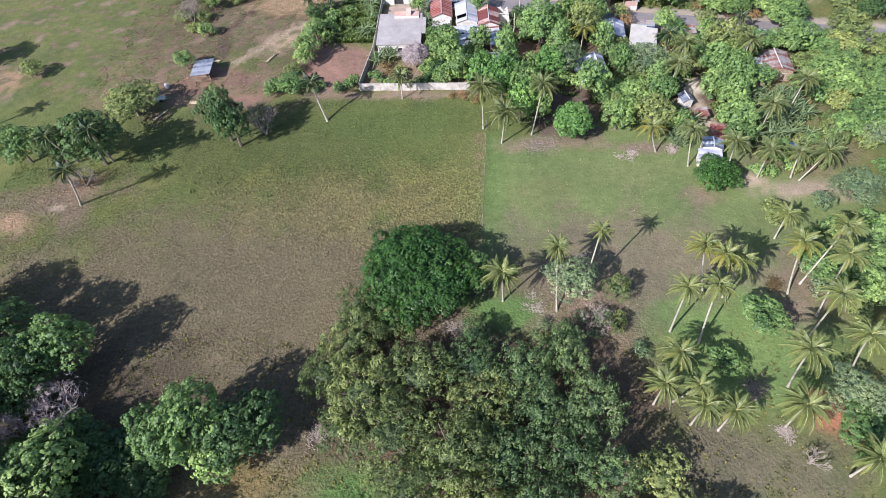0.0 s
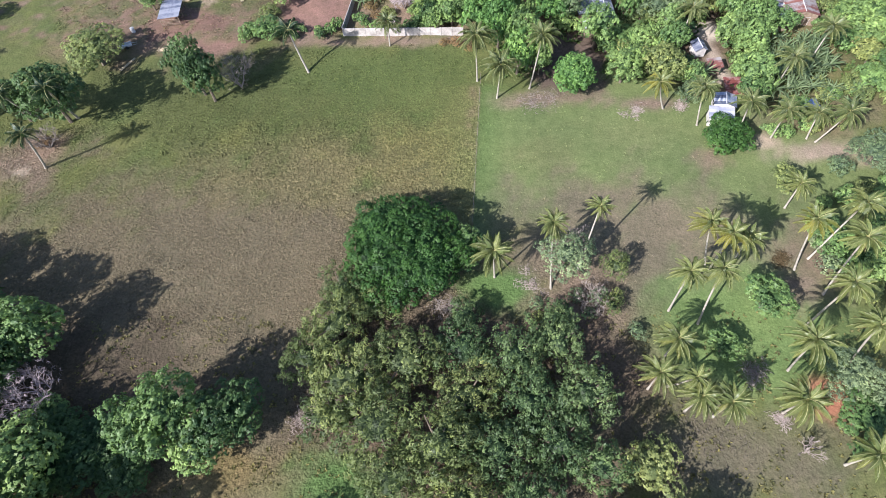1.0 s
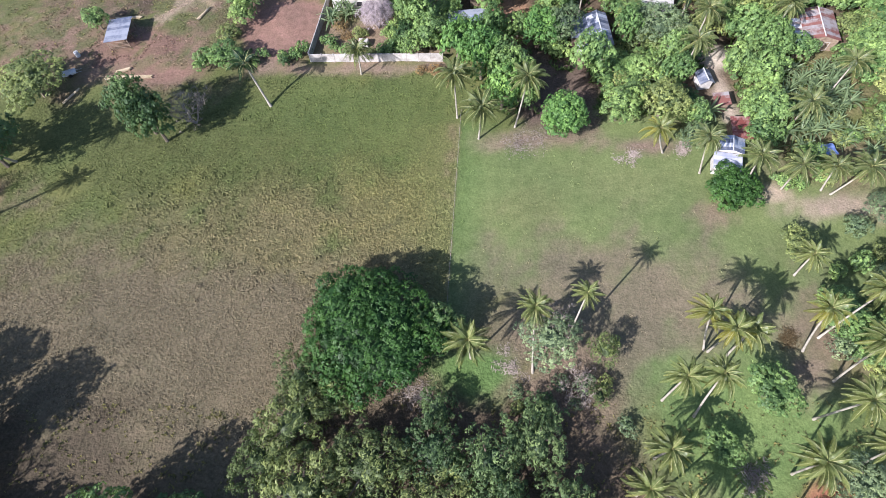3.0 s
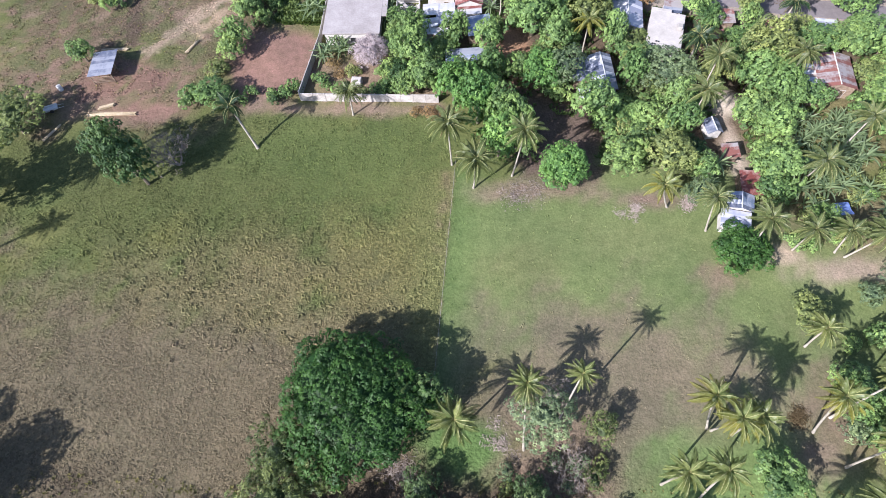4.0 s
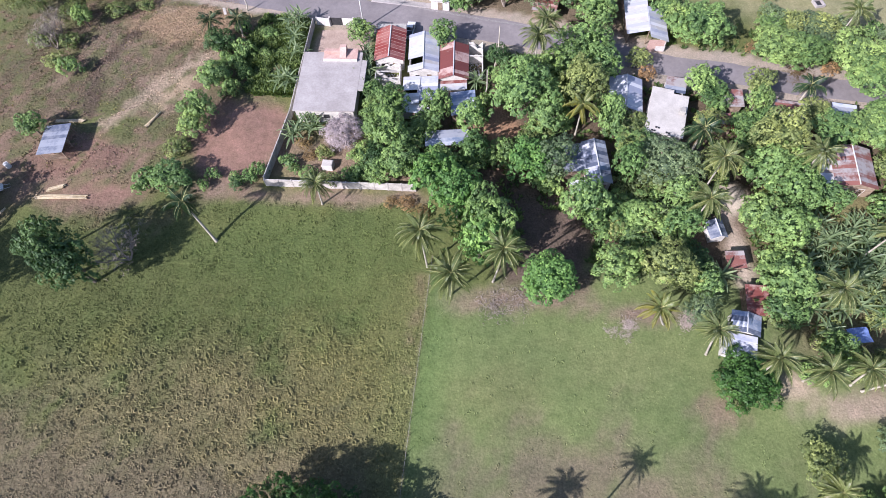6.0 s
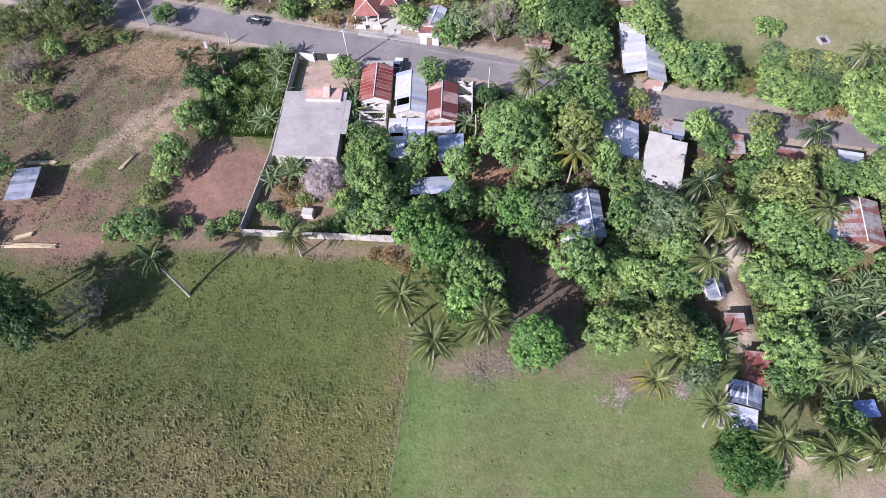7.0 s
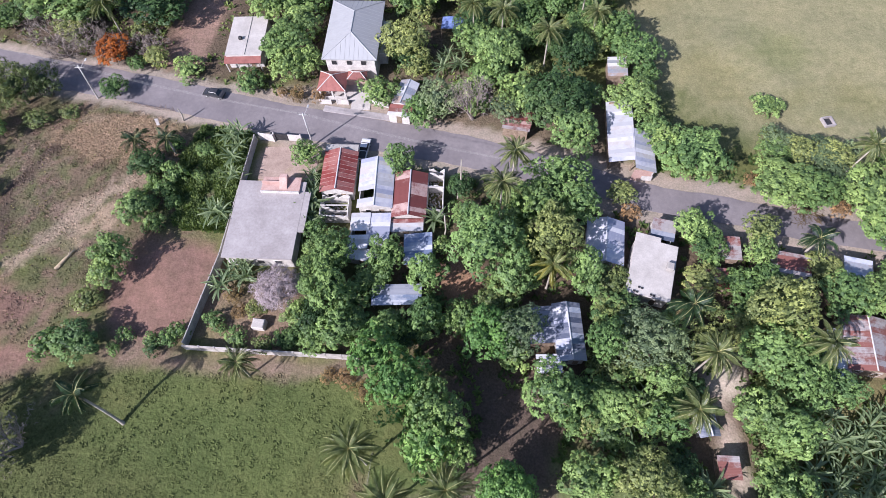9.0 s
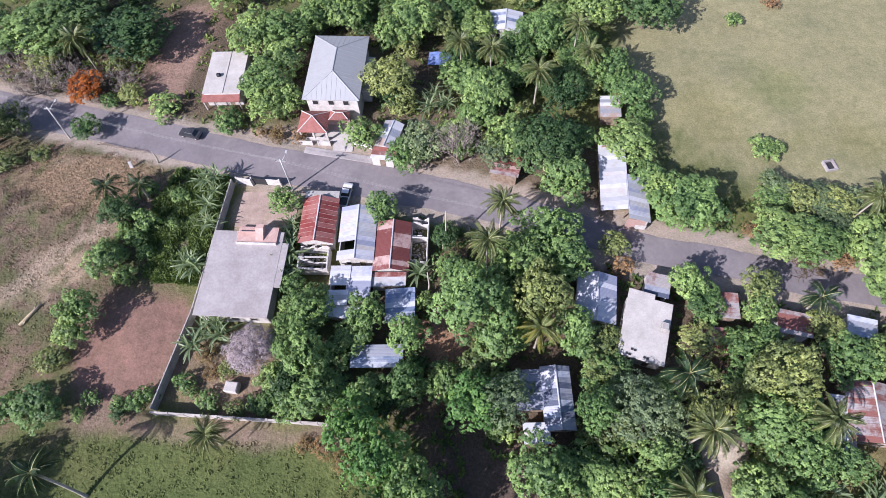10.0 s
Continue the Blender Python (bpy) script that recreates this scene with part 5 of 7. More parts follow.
shed_roof_house(59.6, 131.8, 2.6, 3.0, -8, 2.2, 2.5, [SHEET_RED, SHEET_RUST], WOOD, "dark red tin shack behind the road shack", seed=27)
shed_roof_house(71.8, 134.6, 4.4, 3.4, -12, 2.5, 2.8, [SHEET_RUST], PLASTER, "shack with red-rusted tin roof by the road", seed=18)
shed_roof_house(81.7, 134.4, 3.6, 2.8, -14, 2.5, 2.7, [SHEET_GREY, SHEET_BLUE], PLASTER, "tin-roofed shack with a blue-grey roof", seed=19)
gable_house(79.6, 121.6, 6.4, 8.0, -6, 2.8, 0.9, [SHEET_RUST], WOOD, "long house with a streaked rusty tin roof", seed=20)
shed_roof_house(75.2, 119.6, 1.9, 8.4, -6, 2.2, 2.4, [SHEET_WHITE, SHEET_GREY], WOOD, "pale tin lean-to along the rusty house", seed=28)
gable_house(54.4, 108.9, 2.4, 2.7, 8, 2.1, 0.7, [SHEET_OLD], PLASTER, "little hut with a grey tin roof", "hut", seed=23, windows=False)
shed_roof_house(56.4, 103.3, 2.3, 2.6, 0, 2.0, 2.3, [SHEET_RUST], WOOD, "little rusty tin hut beside the lane", "hut", seed=24)
gable_house(55.8, 92.3, 3.8, 2.8, -14, 2.5, 0.5, [SHEET_BLUE, SHEET_OLD], PLASTER, "cottage with a dark blue-grey tin roof", "cottage", seed=25)
shed_roof_house(54.3, 88.9, 4.2, 3.2, -14, 2.0, 2.35, [SHEET_LAVENDER, SHEET_PALE, SHEET_LAVENDER], PLASTER, "pale lilac tin porch of the cottage", seed=29)
shed_roof_house(58.3, 96.2, 2.8, 4.6, -6, 2.3, 2.6, [SHEET_MAROON], WOOD, "dark red rusted tin kitchen shack", seed=26)


def tarp_shelter(x, y, wx, wy, turn, label, h=2.3):
    ob = empty("tarp_shelter", x, y, 0, turn, label, "shelter")
    n, vs, fs = 6, [], []
    for j in range(n + 1):
        for i in range(n + 1):
            sx, sy = i / n - 0.5, j / n - 0.5
            vs.append((sx * wx, sy * wy, h + 0.45 * (0.5 - abs(sx)) - 0.12 * math.sin(math.pi * (j / n)) + 0.05 * math.sin(i * 2.1 + j * 1.7)))
    fs = [(j * (n + 1) + i, j * (n + 1) + i + 1, (j + 1) * (n + 1) + i + 1, (j + 1) * (n + 1) + i) for j in range(n) for i in range(n)]
    o = link_mesh("tarpaulin", vs, fs, TARP_BLUE, ob, "sagging blue tarpaulin")
    for sx in (-1, 1):
        for sy in (-1, 1):
            part("pole", boxes((sx * wx * 0.47 - 0.04, sy * wy * 0.47 - 0.04, -0.1, sx * wx * 0.47 + 0.04, sy * wy * 0.47 + 0.04, h)), WOOD, ob)


tarp_shelter(72.4, 91.0, 3.2, 2.4, 8, "blue tarpaulin stretched over poles among palms")
tarp_shelter(14.5, 188.0, 4.4, 3.6, -4, "blue tarpaulin shelter in a garden behind the villa", 2.6)

# far side of the road


def bungalow():
    ob = empty("house", -27.8, 182.6, 0, 3, "white flat-roofed bungalow with a red roof edge", "house", "village houses")
    four_walls(ob, 7.0, 11.0, 3.0, PLASTER, 0.0)
    part("roof_slab", boxes((-3.8, -5.4, 3.01, 3.7, 5.8, 3.2), bevel=0.02), SLAB_WHITE, ob)
    part("slab_ridge", boxes((0.1, -5.3, 3.21, 0.25, 5.7, 3.3)), SLAB_WHITE, ob)
    part("roof_tank", boxes((-1.6, -1.2, 3.21, -0.9, -0.5, 3.8), bevel=0.1), DARK, ob)
    vs = [(-3.9, -6.9, 2.45), (3.6, -6.9, 2.45), (3.6, -5.42, 3.0), (-3.9, -5.42, 3.0)]
    vs += [(x, y, z - 0.1) for x, y, z in vs]
    link_mesh("awning", vs, [(0, 1, 2, 3), (7, 6, 5, 4), (0, 4, 5, 1), (1, 5, 6, 2), (2, 6, 7, 3), (3, 7, 4, 0)], TILE_RED, ob, "red tiled awning")
    for xx in (-3.6, -1.2, 1.2, 3.3):
        part("porch_post", boxes((xx - 0.09, -6.75, -0.1, xx + 0.09, -6.57, 2.5)), PLASTER, ob)


bungalow()
gable_house(6.3, 168.6, 3.2, 5.6, -14, 2.6, 0.6, [SHEET_WHITE, SHEET_GREY], PLASTER, "narrow house with a white tin gable roof", seed=31)
shed_roof_house(5.6, 164.4, 4.0, 2.2, -8, 2.3, 2.6, [SHEET_RUST, SHEET_RED, SHEET_WHITE], PLASTER, "roadside stall with a rusty red tin roof", "stall", seed=32)
shed_roof_house(28.0, 162.6, 4.6, 4.2, -14, 2.3, 2.7, [SHEET_MAROON, SHEET_RUST], WOOD, "collapsing rusty tin shack under trees", seed=33)
shed_roof_house(47.5, 176.6, 3.2, 4.6, -3, 2.5, 2.8, [SHEET_GREY, SHEET_WHITE], WOOD, "tin-roofed outhouse behind the barn", seed=34)
gable_house(27.8, 198.8, 6.4, 5.4, -3, 2.8, 0.7, [SHEET_WHITE, SHEET_BLUE], PLASTER, "white house with a pale metal roof far back", seed=35)


# yard with the shed
def yard_shed():
    ob = empty("open_shed", -66.0, 124.6, 0, 5, "open pole shed with a shiny patched tin roof", "shed")
    for px in (-2.2, 2.2):
        for py in (-3.0, 0.0, 3.0):
            part("post", boxes((px - 0.07, py - 0.07, -0.2, px + 0.07, py + 0.07, 2.3 if px < 0 else 2.6)), WOOD, ob)
    for px, z in ((-2.2, 2.33), (2.2, 2.63)):
        part("beam", boxes((px - 0.06, -3.3, z - 0.1, px + 0.06, 3.3, z)), WOOD, ob)
    slope(ob, -2.5, 2.36, 2.5, 2.72, -3.4, 3.4, [SHEET_OLD], 41)
    for k in range(5):
        part("rail", boxes((-2.2, -3.04, 0.3 + 0.35 * k, 2.2, -2.98, 0.42 + 0.35 * k)), WOOD, ob)
    part("bench", boxes((-1.5, 0.6, 0, 1.2, 1.4, 0.7), bevel=0.02), WOOD, ob)


yard_shed()


def lumber(x, y, length, turn, label, count=7, seed=1, z=0.0):
    rng = np.random.default_rng(seed)
    z = z or float(ground_z(np.array([x]), np.array([y]))[0]) + 0.08
    ob = empty("lumber_pile", x, y, z, turn, label, "timber")
    for k in range(count):
        o = part("board", boxes((-length / 2, -0.12, 0, length / 2, 0.12, 0.12), bevel=0.01), TIMBER, ob)
        o.matrix_basis = pose(rng.uniform(-0.4, 0.4), (k % 3 - 1) * 0.28, 0.13 * (k // 3), 0, 0, rng.uniform(-3, 3))
    return ob


lumber(-62.0, 113.4, 9.6, 0, "long pale squared timbers stacked in the yard", 6, 1)
lumber(-63.5, 115.2, 3.0, 22, "short loose planks lying in the yard", 7, 2)
lumber(-66.5, 131.0, 5.5, 4, "thin pale poles lying behind the shed", 5, 3)
lumber(-73.0, 108.5, 4.6, 62, "leaning pale pole beside the parked cart", 2, 4)


def fallen_log(x, y, length, turn):
    ob = empty("fallen_trunk", x, y, 0.15, turn, "bleached forked trunk lying on the bare slope", "log")
    vs, fs = join([tube([(-length / 2, 0, 0), (0, 0.1, 0.05), (length / 2, 0, 0.15)], [0.36, 0.3, 0.15], 7), tube([(length * 0.15, 0.08, 0.05), (length * 0.42, 0.7, 0.3)], [0.15, 0.06], 6), tube([(-length * 0.2, 0, 0.05), (-length * 0.4, -0.5, 0.25)], [0.12, 0.05], 6)])
    link_mesh("bole", vs, fs, TIMBER, ob, smooth=True)


fallen_log(-49.7, 131.6, 4.4, 60)


def vehicle(x, y, turn, paint, label, kind="sedan", z=0.09):
    """A small car: shaped body, cabin with glass, four wheels with rims, lamps and bumpers."""
    ob = empty("pickup_truck" if kind == "pickup" else "car", x, y, z, turn, label, "car", "vehicles")
    prof = [(-2.15, 0.35), (-2.2, 0.75), (-1.9, 0.92), (-0.9, 0.98), (0.9, 0.96), (1.75, 0.9), (2.15, 0.72), (2.2, 0.38)]
    if kind == "pickup":
        prof = [(-2.5, 0.4), (-2.5, 1.0), (-2.3, 1.03), (-0.8, 1.03), (1.0, 1.05), (2.0, 0.98), (2.4, 0.8), (2.45, 0.42)]
    vs, fs, n = [], [], len(prof)
    for s, inset in ((-0.82, 0), (0.82, 0)):
        vs += [(px, s, pz) for px, pz in prof]
    fs = [tuple(range(n)), tuple(reversed(range(n, 2 * n)))] + [(k, n + k, n + (k + 1) % n, (k + 1) % n) for k in range(n)]
    body = link_mesh("body", vs, fs, paint, ob)
    c0, c1 = (-1.45, 1.15) if kind != "pickup" else (-0.6, 1.3)
    h0, h1 = prof[3][1], prof[3][1] + 0.48
    vs = [(c0, -0.76, h0), (c1, -0.76, h0), (c1, 0.76, h0), (c0, 0.76, h0), (c0 + 0.42, -0.6, h1), (c1 - 0.62, -0.6, h1), (c1 - 0.62, 0.6, h1), (c0 + 0.42, 0.6, h1)]
    link_mesh("glazing", vs, [(0, 1, 5, 4), (1, 2, 6, 5), (2, 3, 7, 6), (3, 0, 4, 7), (0, 3, 2, 1)], CAR_GLASS, ob)
    part("roof", boxes((c0 + 0.38, -0.62, h1, c1 - 0.58, 0.62, h1 + 0.06), bevel=0.03), paint, ob)
    if kind == "pickup":
        part("load_bed", boxes((-2.4, -0.7, 1.035, -0.75, 0.7, 1.05)), DARK, ob)
    for px in (-1.35, 1.35):
        for s in (-1, 1):
            bm = bmesh.new()
            bmesh.ops.create_cone(bm, cap_ends=True, segments=14, radius1=0.32, radius2=0.32, depth=0.2, matrix=pose(px, s * 0.76, 0.32, 90))
            wheel = part("wheel", bm, RUBBER, ob)
            bm = bmesh.new()
            bmesh.ops.create_cone(bm, cap_ends=True, segments=10, radius1=0.19, radius2=0.19, depth=0.03, matrix=pose(px, s * 0.87, 0.32, 90))
            part("rim", bm, METAL, wheel)
    front, back = prof[-1][0], prof[0][0]
    for s in (-0.6, 0.6):
        part("headlight", boxes((front - 0.09, s - 0.16, 0.55, front + 0.01, s + 0.16, 0.72), bevel=0.02), METAL, ob)
        part("tail_light", boxes((back - 0.02, s - 0.14, 0.6, back + 0.06, s + 0.14, 0.74), bevel=0.02), SHEET_RED, ob)
    return ob


vehicle(-0.6, 156.4, 84, CAR_WHITE, "pale pickup truck parked in shade before the tin houses", "pickup", 0.06)
vehicle(-32.6, 169.2, 168, CAR_DARK, "dark grey saloon car driving along the village road")


def junk_cart():
    ob = empty("handcart", -74.6, 114.4, 0, 25, "white metal handcart standing in tree shade", "cart")
    part("tray", boxes((-1.3, -0.7, 0.45, 1.3, 0.7, 0.52), (-1.3, -0.7, 0.52, 1.3, -0.64, 0.85), (-1.3, 0.64, 0.52, 1.3, 0.7, 0.85), (-1.3, -0.64, 0.52, -1.24, 0.64, 0.85)), CAR_WHITE, ob)
    for s in (-1, 1):
        bm = bmesh.new()
        bmesh.ops.create_cone(bm, cap_ends=True, segments=14, radius1=0.38, radius2=0.38, depth=0.12, matrix=pose(0.1, s * 0.8, 0.38, 90))
        part("wheel", bm, RUBBER, ob)
        vs, fs = tube([(1.3, s * 0.5, 0.5), (2.5, s * 0.35, 0.35)], [0.035, 0.03], 5)
        link_mesh("handle", vs, fs, METAL, ob)
    t = empty("water_drum", -74.6, 119.8, 0, 0, "white plastic water drum standing on red soil", "drum")
    bm = bmesh.new()
    bmesh.ops.create_cone(bm, cap_ends=True, segments=16, radius1=0.5, radius2=0.46, depth=1.1, matrix=pose(0, 0, 0.55))
    part("drum", bm, CAR_WHITE, t)
    bm = bmesh.new()
    bmesh.ops.create_cone(bm, cap_ends=True, segments=16, radius1=0.42, radius2=0.2, depth=0.12, matrix=pose(0, 0, 1.16))
    part("lid", bm, METAL, t)


junk_cart()


def utility_pole(x, y, h, lean, label):
    ob = empty("utility_pole", x, y, 0, 0, label, "utility pole", "utility poles")
    vs, fs = tube([(0, 0, -0.3), (lean[0] * 0.5, lean[1] * 0.5, h / 2), (lean[0], lean[1], h)], [0.17, 0.14, 0.1], 8)
    link_mesh("pole", vs, fs, METAL, ob, smooth=True)
    part("cross_arm", boxes((lean[0] - 0.9, lean[1] - 0.06, h - 0.5, lean[0] + 0.9, lean[1] + 0.06, h - 0.36)), METAL, ob)
    for k in (-0.8, 0, 0.8):
        part("insulator", boxes((lean[0] + k - 0.05, lean[1] - 0.05, h - 0.36, lean[0] + k + 0.05, lean[1] + 0.05, h - 0.18)), DARK, ob)
    vs, fs = tube([(lean[0], lean[1], h - 0.8), (lean[0] + 0.5, lean[1] + 1.0, h - 0.3), (lean[0] + 0.6, lean[1] + 1.8, h - 0.35)], [0.04, 0.035, 0.03], 5)
    arm = link_mesh("lamp_arm", vs, fs, METAL, ob)
    part("lamp_head", boxes((lean[0] + 0.42, lean[1] + 1.6, h - 0.45, lean[0] + 0.78, lean[1] + 2.3, h - 0.32), bevel=0.04), METAL, arm)
    return Vector((x + lean[0], y + lean[1], h - 0.2))


tops = [Vector((-118, 186, 8.3)), utility_pole(-56.6, 167.8, 8.5, (1.0, 0.4), "leaning concrete street pole with lamp and cables"), utility_pole(-10.6, 157.4, 8.2, (-0.2, 0.9), "grey street pole with cross arm beside the road")]
tops.append(utility_pole(34.2, 148.4, 7.6, (0.1, 0.1), "grey street pole hidden among road trees"))
for a, b in zip(tops, tops[1:]):
    for k in (-0.8, 0.0, 0.8):
        c = bpy.data.curves.new("cable", "CURVE")
        c.dimensions, c.bevel_depth, c.bevel_resolution = "3D", 0.013, 0
        sp = c.splines.new("POLY")
        sp.points.add(12)
        for i in range(13):
            s = i / 12
            q = a.lerp(b, s) + Vector((k, 0, -4 * 0.9 * s * (1 - s)))
            sp.points[i].co = (*q, 1)
        c.materials.append(WIRE)
        tagged(new("cable", c), "thin pale grey overhead cable strung between street poles", "cable", "overhead cables")


def yard_tank():
    ob = empty("cistern", -13.4, 121.3, 0, -4, "small white concrete cistern in the back yard", "cistern")
    part("tank", boxes((-1.0, -0.8, -0.1, 1.0, 0.8, 1.2), bevel=0.04), PLASTER, ob)
    part("cover", boxes((-0.9, -0.7, 1.2, 0.9, 0.7, 1.28), bevel=0.02), SLAB_WHITE, ob)


yard_tank()


def fence():
    """Wire fence between the two fields: thin posts and two wires."""
    ob = empty("wire_fence", 4.2, 62, 0, 0, "thin stake and wire fence between two fields", "fence")
    n = 18
    for k in range(n):
        y = 41.0 * k / (n - 1)
        vs, fs = tube([(y * 0.067, y, -0.2), (y * 0.067 + 0.03 * (k % 3 - 1), y, 1.15)], [0.05, 0.04], 5)
        link_mesh("stake", vs, fs, WOOD, ob)
    for z in (0.45, 0.85):
        vs, fs = tube([(0, 0, z), (41 * 0.067, 41, z)], [0.008, 0.008], 3)
        link_mesh("wire", vs, fs, WIRE, ob)


fence()


def stick_fence():
    """Broken roadside fence of leaning sticks with one rail left."""
    rng = np.random.default_rng(58)
    ob = empty("stick_fence", -50.0, 166.6, 0.0, -10, "broken fence of leaning grey sticks along the road bank", "fence")
    for k in range(22):
        x, h = 0.5 * k, rng.uniform(0.6, 1.2)
        link_mesh("stake", *tube([(x, 0, -0.2), (x + rng.normal(scale=0.25), rng.normal(scale=0.3), h)], [0.05, 0.035], 5), WOOD, ob)
    link_mesh("rail", *tube([(0.2, 0.02, 0.6), (5.0, -0.1, 0.55), (9.8, 0.1, 0.45)], [0.04, 0.04, 0.03], 5), WOOD, ob)
    mark = empty("marker_stone", -41.9, 161.2, 0.3, 20, "white concrete marker slab leaning on the bank", "stone")
    o = part("slab", boxes((-0.3, -0.12, -0.4, 0.3, 0.12, 1.4), bevel=0.04), PLASTER, mark)
    o.matrix_basis = pose(0, 0, 0, -14, 8, 0)


stick_fence()


def litter(x, y, n, spread, mat, label, seed, size=0.5):
    """A heap of dry husks and fronds."""
    rng = np.random.default_rng(seed)
    ob = empty("litter_heap", x, y, 0, 0, label, "heap")
    vs, fs = [], []
    lumps = [(rng.normal(scale=spread * 0.5), rng.normal(scale=spread * 0.4)) for k in range(6)]
    for k in range(int(n * 2.4)):
        lx, ly = lumps[k % 6]
        d = spread * 0.32
        p = Vector((lx + rng.normal(scale=d), ly + rng.normal(scale=d), 0.04 + rng.uniform(0, 0.22)))
        w = Vector((rng.normal(), rng.normal(), rng.normal() * 0.2)).normalized() * size * rng.uniform(0.2, 0.75)
        v, f = tube([p - w, p, p + w], [0.015, 0.04, 0.015], 3)
        o = len(vs)
        vs += v
        fs += [tuple(i + o for i in q) for q in f]
    tagged(link_mesh("brushwood", vs, fs, mat, ob), kind="stuff")


litter(49.3, 29.6, 150, 1.6, STRAW, "pale heap of dry palm husks on the grass", 1)
litter(47.0, 37.0, 130, 2.0, TWIG, "dry fallen fronds heaped under palms", 2, 0.8)
litter(14.2, 52.6, 130, 1.8, STRAW, "pale dry brush heap near the thicket", 3)
litter(57.6, 33.0, 120, 1.8, FROND_DEAD, "reddish dead fronds heaped on red soil", 4, 0.8)
litter(57.4, 57.0, 110, 1.6, FROND_DEAD, "dead reddish fronds around the palm foot", 5, 0.8)
litter(38.0, 91.2, 150, 1.8, STRAW, "pale dry brush heap beside the palm", 6)
litter(48.0, 93.2, 140, 1.8, STRAW, "pale brush heap at the orchard edge", 7)
litter(20.0, 95.2, 180, 3.2, TWIG, "dry leaf litter along the orchard edge", 8)
litter(-16.5, 31.0, 160, 3.0, TWIG, "bare brush pile beside the thicket", 9, 0.9)
litter(-21.5, 30.0, 140, 2.5, STRAW, "pale dry brush on the ground", 10, 0.8)
litter(22.5, 139.0, 120, 2.4, TWIG, "fallen dead palm fronds beside the lane", 11, 1.1)
litter(77.5, 146.0, 160, 2.6, FROND_DEAD, "dry reddish brush beside the road", 12, 0.9)
litter(36.9, 28.3, 160, 4.5, BARK, "dark tangle of dry brush on the ground", 14, 0.4)
litter(-1.5, 48.2, 160, 2.6, TWIG, "grey fallen branches between the trees", 13, 0.9)


def dead_trunk(x, y, top, label):
    ob = empty("dead_palm_trunk", x, y, 0, 0, label, "dead tree", "dead palms")
    t = Vector(top)
    vs, fs = tube([(0, 0, -0.2), t * 0.5 + Vector((0.3, 0, 0)), t], [0.17, 0.14, 0.09], 7)
    link_mesh("trunk", vs, fs, BARK_PALE, ob, smooth=True)


dead_trunk(17.3, 146.6, (0.6, 2.4, 8.5), "tall bare palm trunk without its crown")
dead_trunk(-37.4, 162.6, (0.2, 0.3, 3.2), "short grey leaning stump at the road's edge")
dead_trunk(15.3, 137.6, (0.3, 1.0, 7.5), "bare leaning palm trunk without a crown")


def trough():
    ob = empty("well_head", 86.4, 166.0, 0, 12, "square concrete well head in the dry pasture", "well")
    part("rim", boxes((-1.0, -1.1, -0.1, -0.75, 1.1, 0.55), (0.75, -1.1, -0.1, 1.0, 1.1, 0.55), (-0.75, -1.1, -0.1, 0.75, -0.85, 0.55), (-0.75, 0.85, -0.1, 0.75, 1.1, 0.55)), SLAB, ob)
    part("water", boxes((-0.75, -0.85, -0.1, 0.75, 0.85, 0.1)), DARK, ob)


trough()


# ---- planting: x, y, crown radius, height ----
MASS = [
    (-17.5, 43.7, 5.1, 8), (-17, 49.5, 4.4, 7), (-12.5, 47.5, 3.8, 6), (-21.5, 38.5, 4.2, 7), (3, 46, 2.8, 4.5), (17.5, 45, 3.0, 5), (-15.1, 34.6, 6.1, 9), (-6.5, 37.7, 5.5, 8), (-10.3, 27.7, 5.9, 9), (-18.3, 29.6, 3.6, 6), (2.4, 39.8, 4.5, 7),
    (10.3, 38.0, 5.1, 8), (3.0, 32.1, 5.3, 8), (16.9, 40.7, 4.1, 7), (12.1, 30.9, 5.2, 9), (19.9, 32.0, 4.4, 10), (-1.2, 24.8, 5.6, 11),
    (6.7, 24.4, 5.2, 9), (15.5, 25.2, 4.9, 9), (20.7, 22.3, 3.5, 10.5), (-7.5, 20.6, 4.5, 9), (1.7, 17.6, 5.1, 10), (10.8, 17.8, 4.7, 9),
]
BIG = [
    (-7.4, 57.0, 10.8, 9.5), (2.7, 57.8, 4.2, 7),
]
SOUTH_B = [
    (-39.6, 28.9, 5.2, 13), (-43.5, 27.7, 4.2, 11), (-64.9, 41.8, 4.6, 12), (-59.6, 21.8, 6.0, 11), (-35.4, 24.3, 3.4, 8), (43.0, 40.5, 2.5, 4),
    (65.4, 59.1, 3.0, 5), (70.8, 55.3, 4.4, 6), (75.3, 61.2, 3.0, 5), (60.5, 28.9, 4.2, 4), (79.1, 67.9, 3.1, 5), (51.3, 48.1, 3.5, 6),
]
SOUTH_D = [
    (-33.4, 27.9, 4.6, 10), (-30.2, 29.8, 3.6, 9), (-79.0, 43.6, 7.1, 13), (-88, 50, 6.0, 11), (-74.6, 33.1, 5.4, 9), (-52.3, 26.3, 3.6, 4),
    (-54.0, 22.9, 4.4, 5), (-70.3, 34.3, 4.1, 8), (-46.6, 22.2, 3.3, 4),
]
SOUTH_O = [
    (28.3, 22.8, 3.6, 5),
]
SOUTH_G = [
    (19.9, 55.7, 4.1, 8), (60.5, 35.3, 4.1, 5), (79.7, 77.6, 4.4, 6),
]
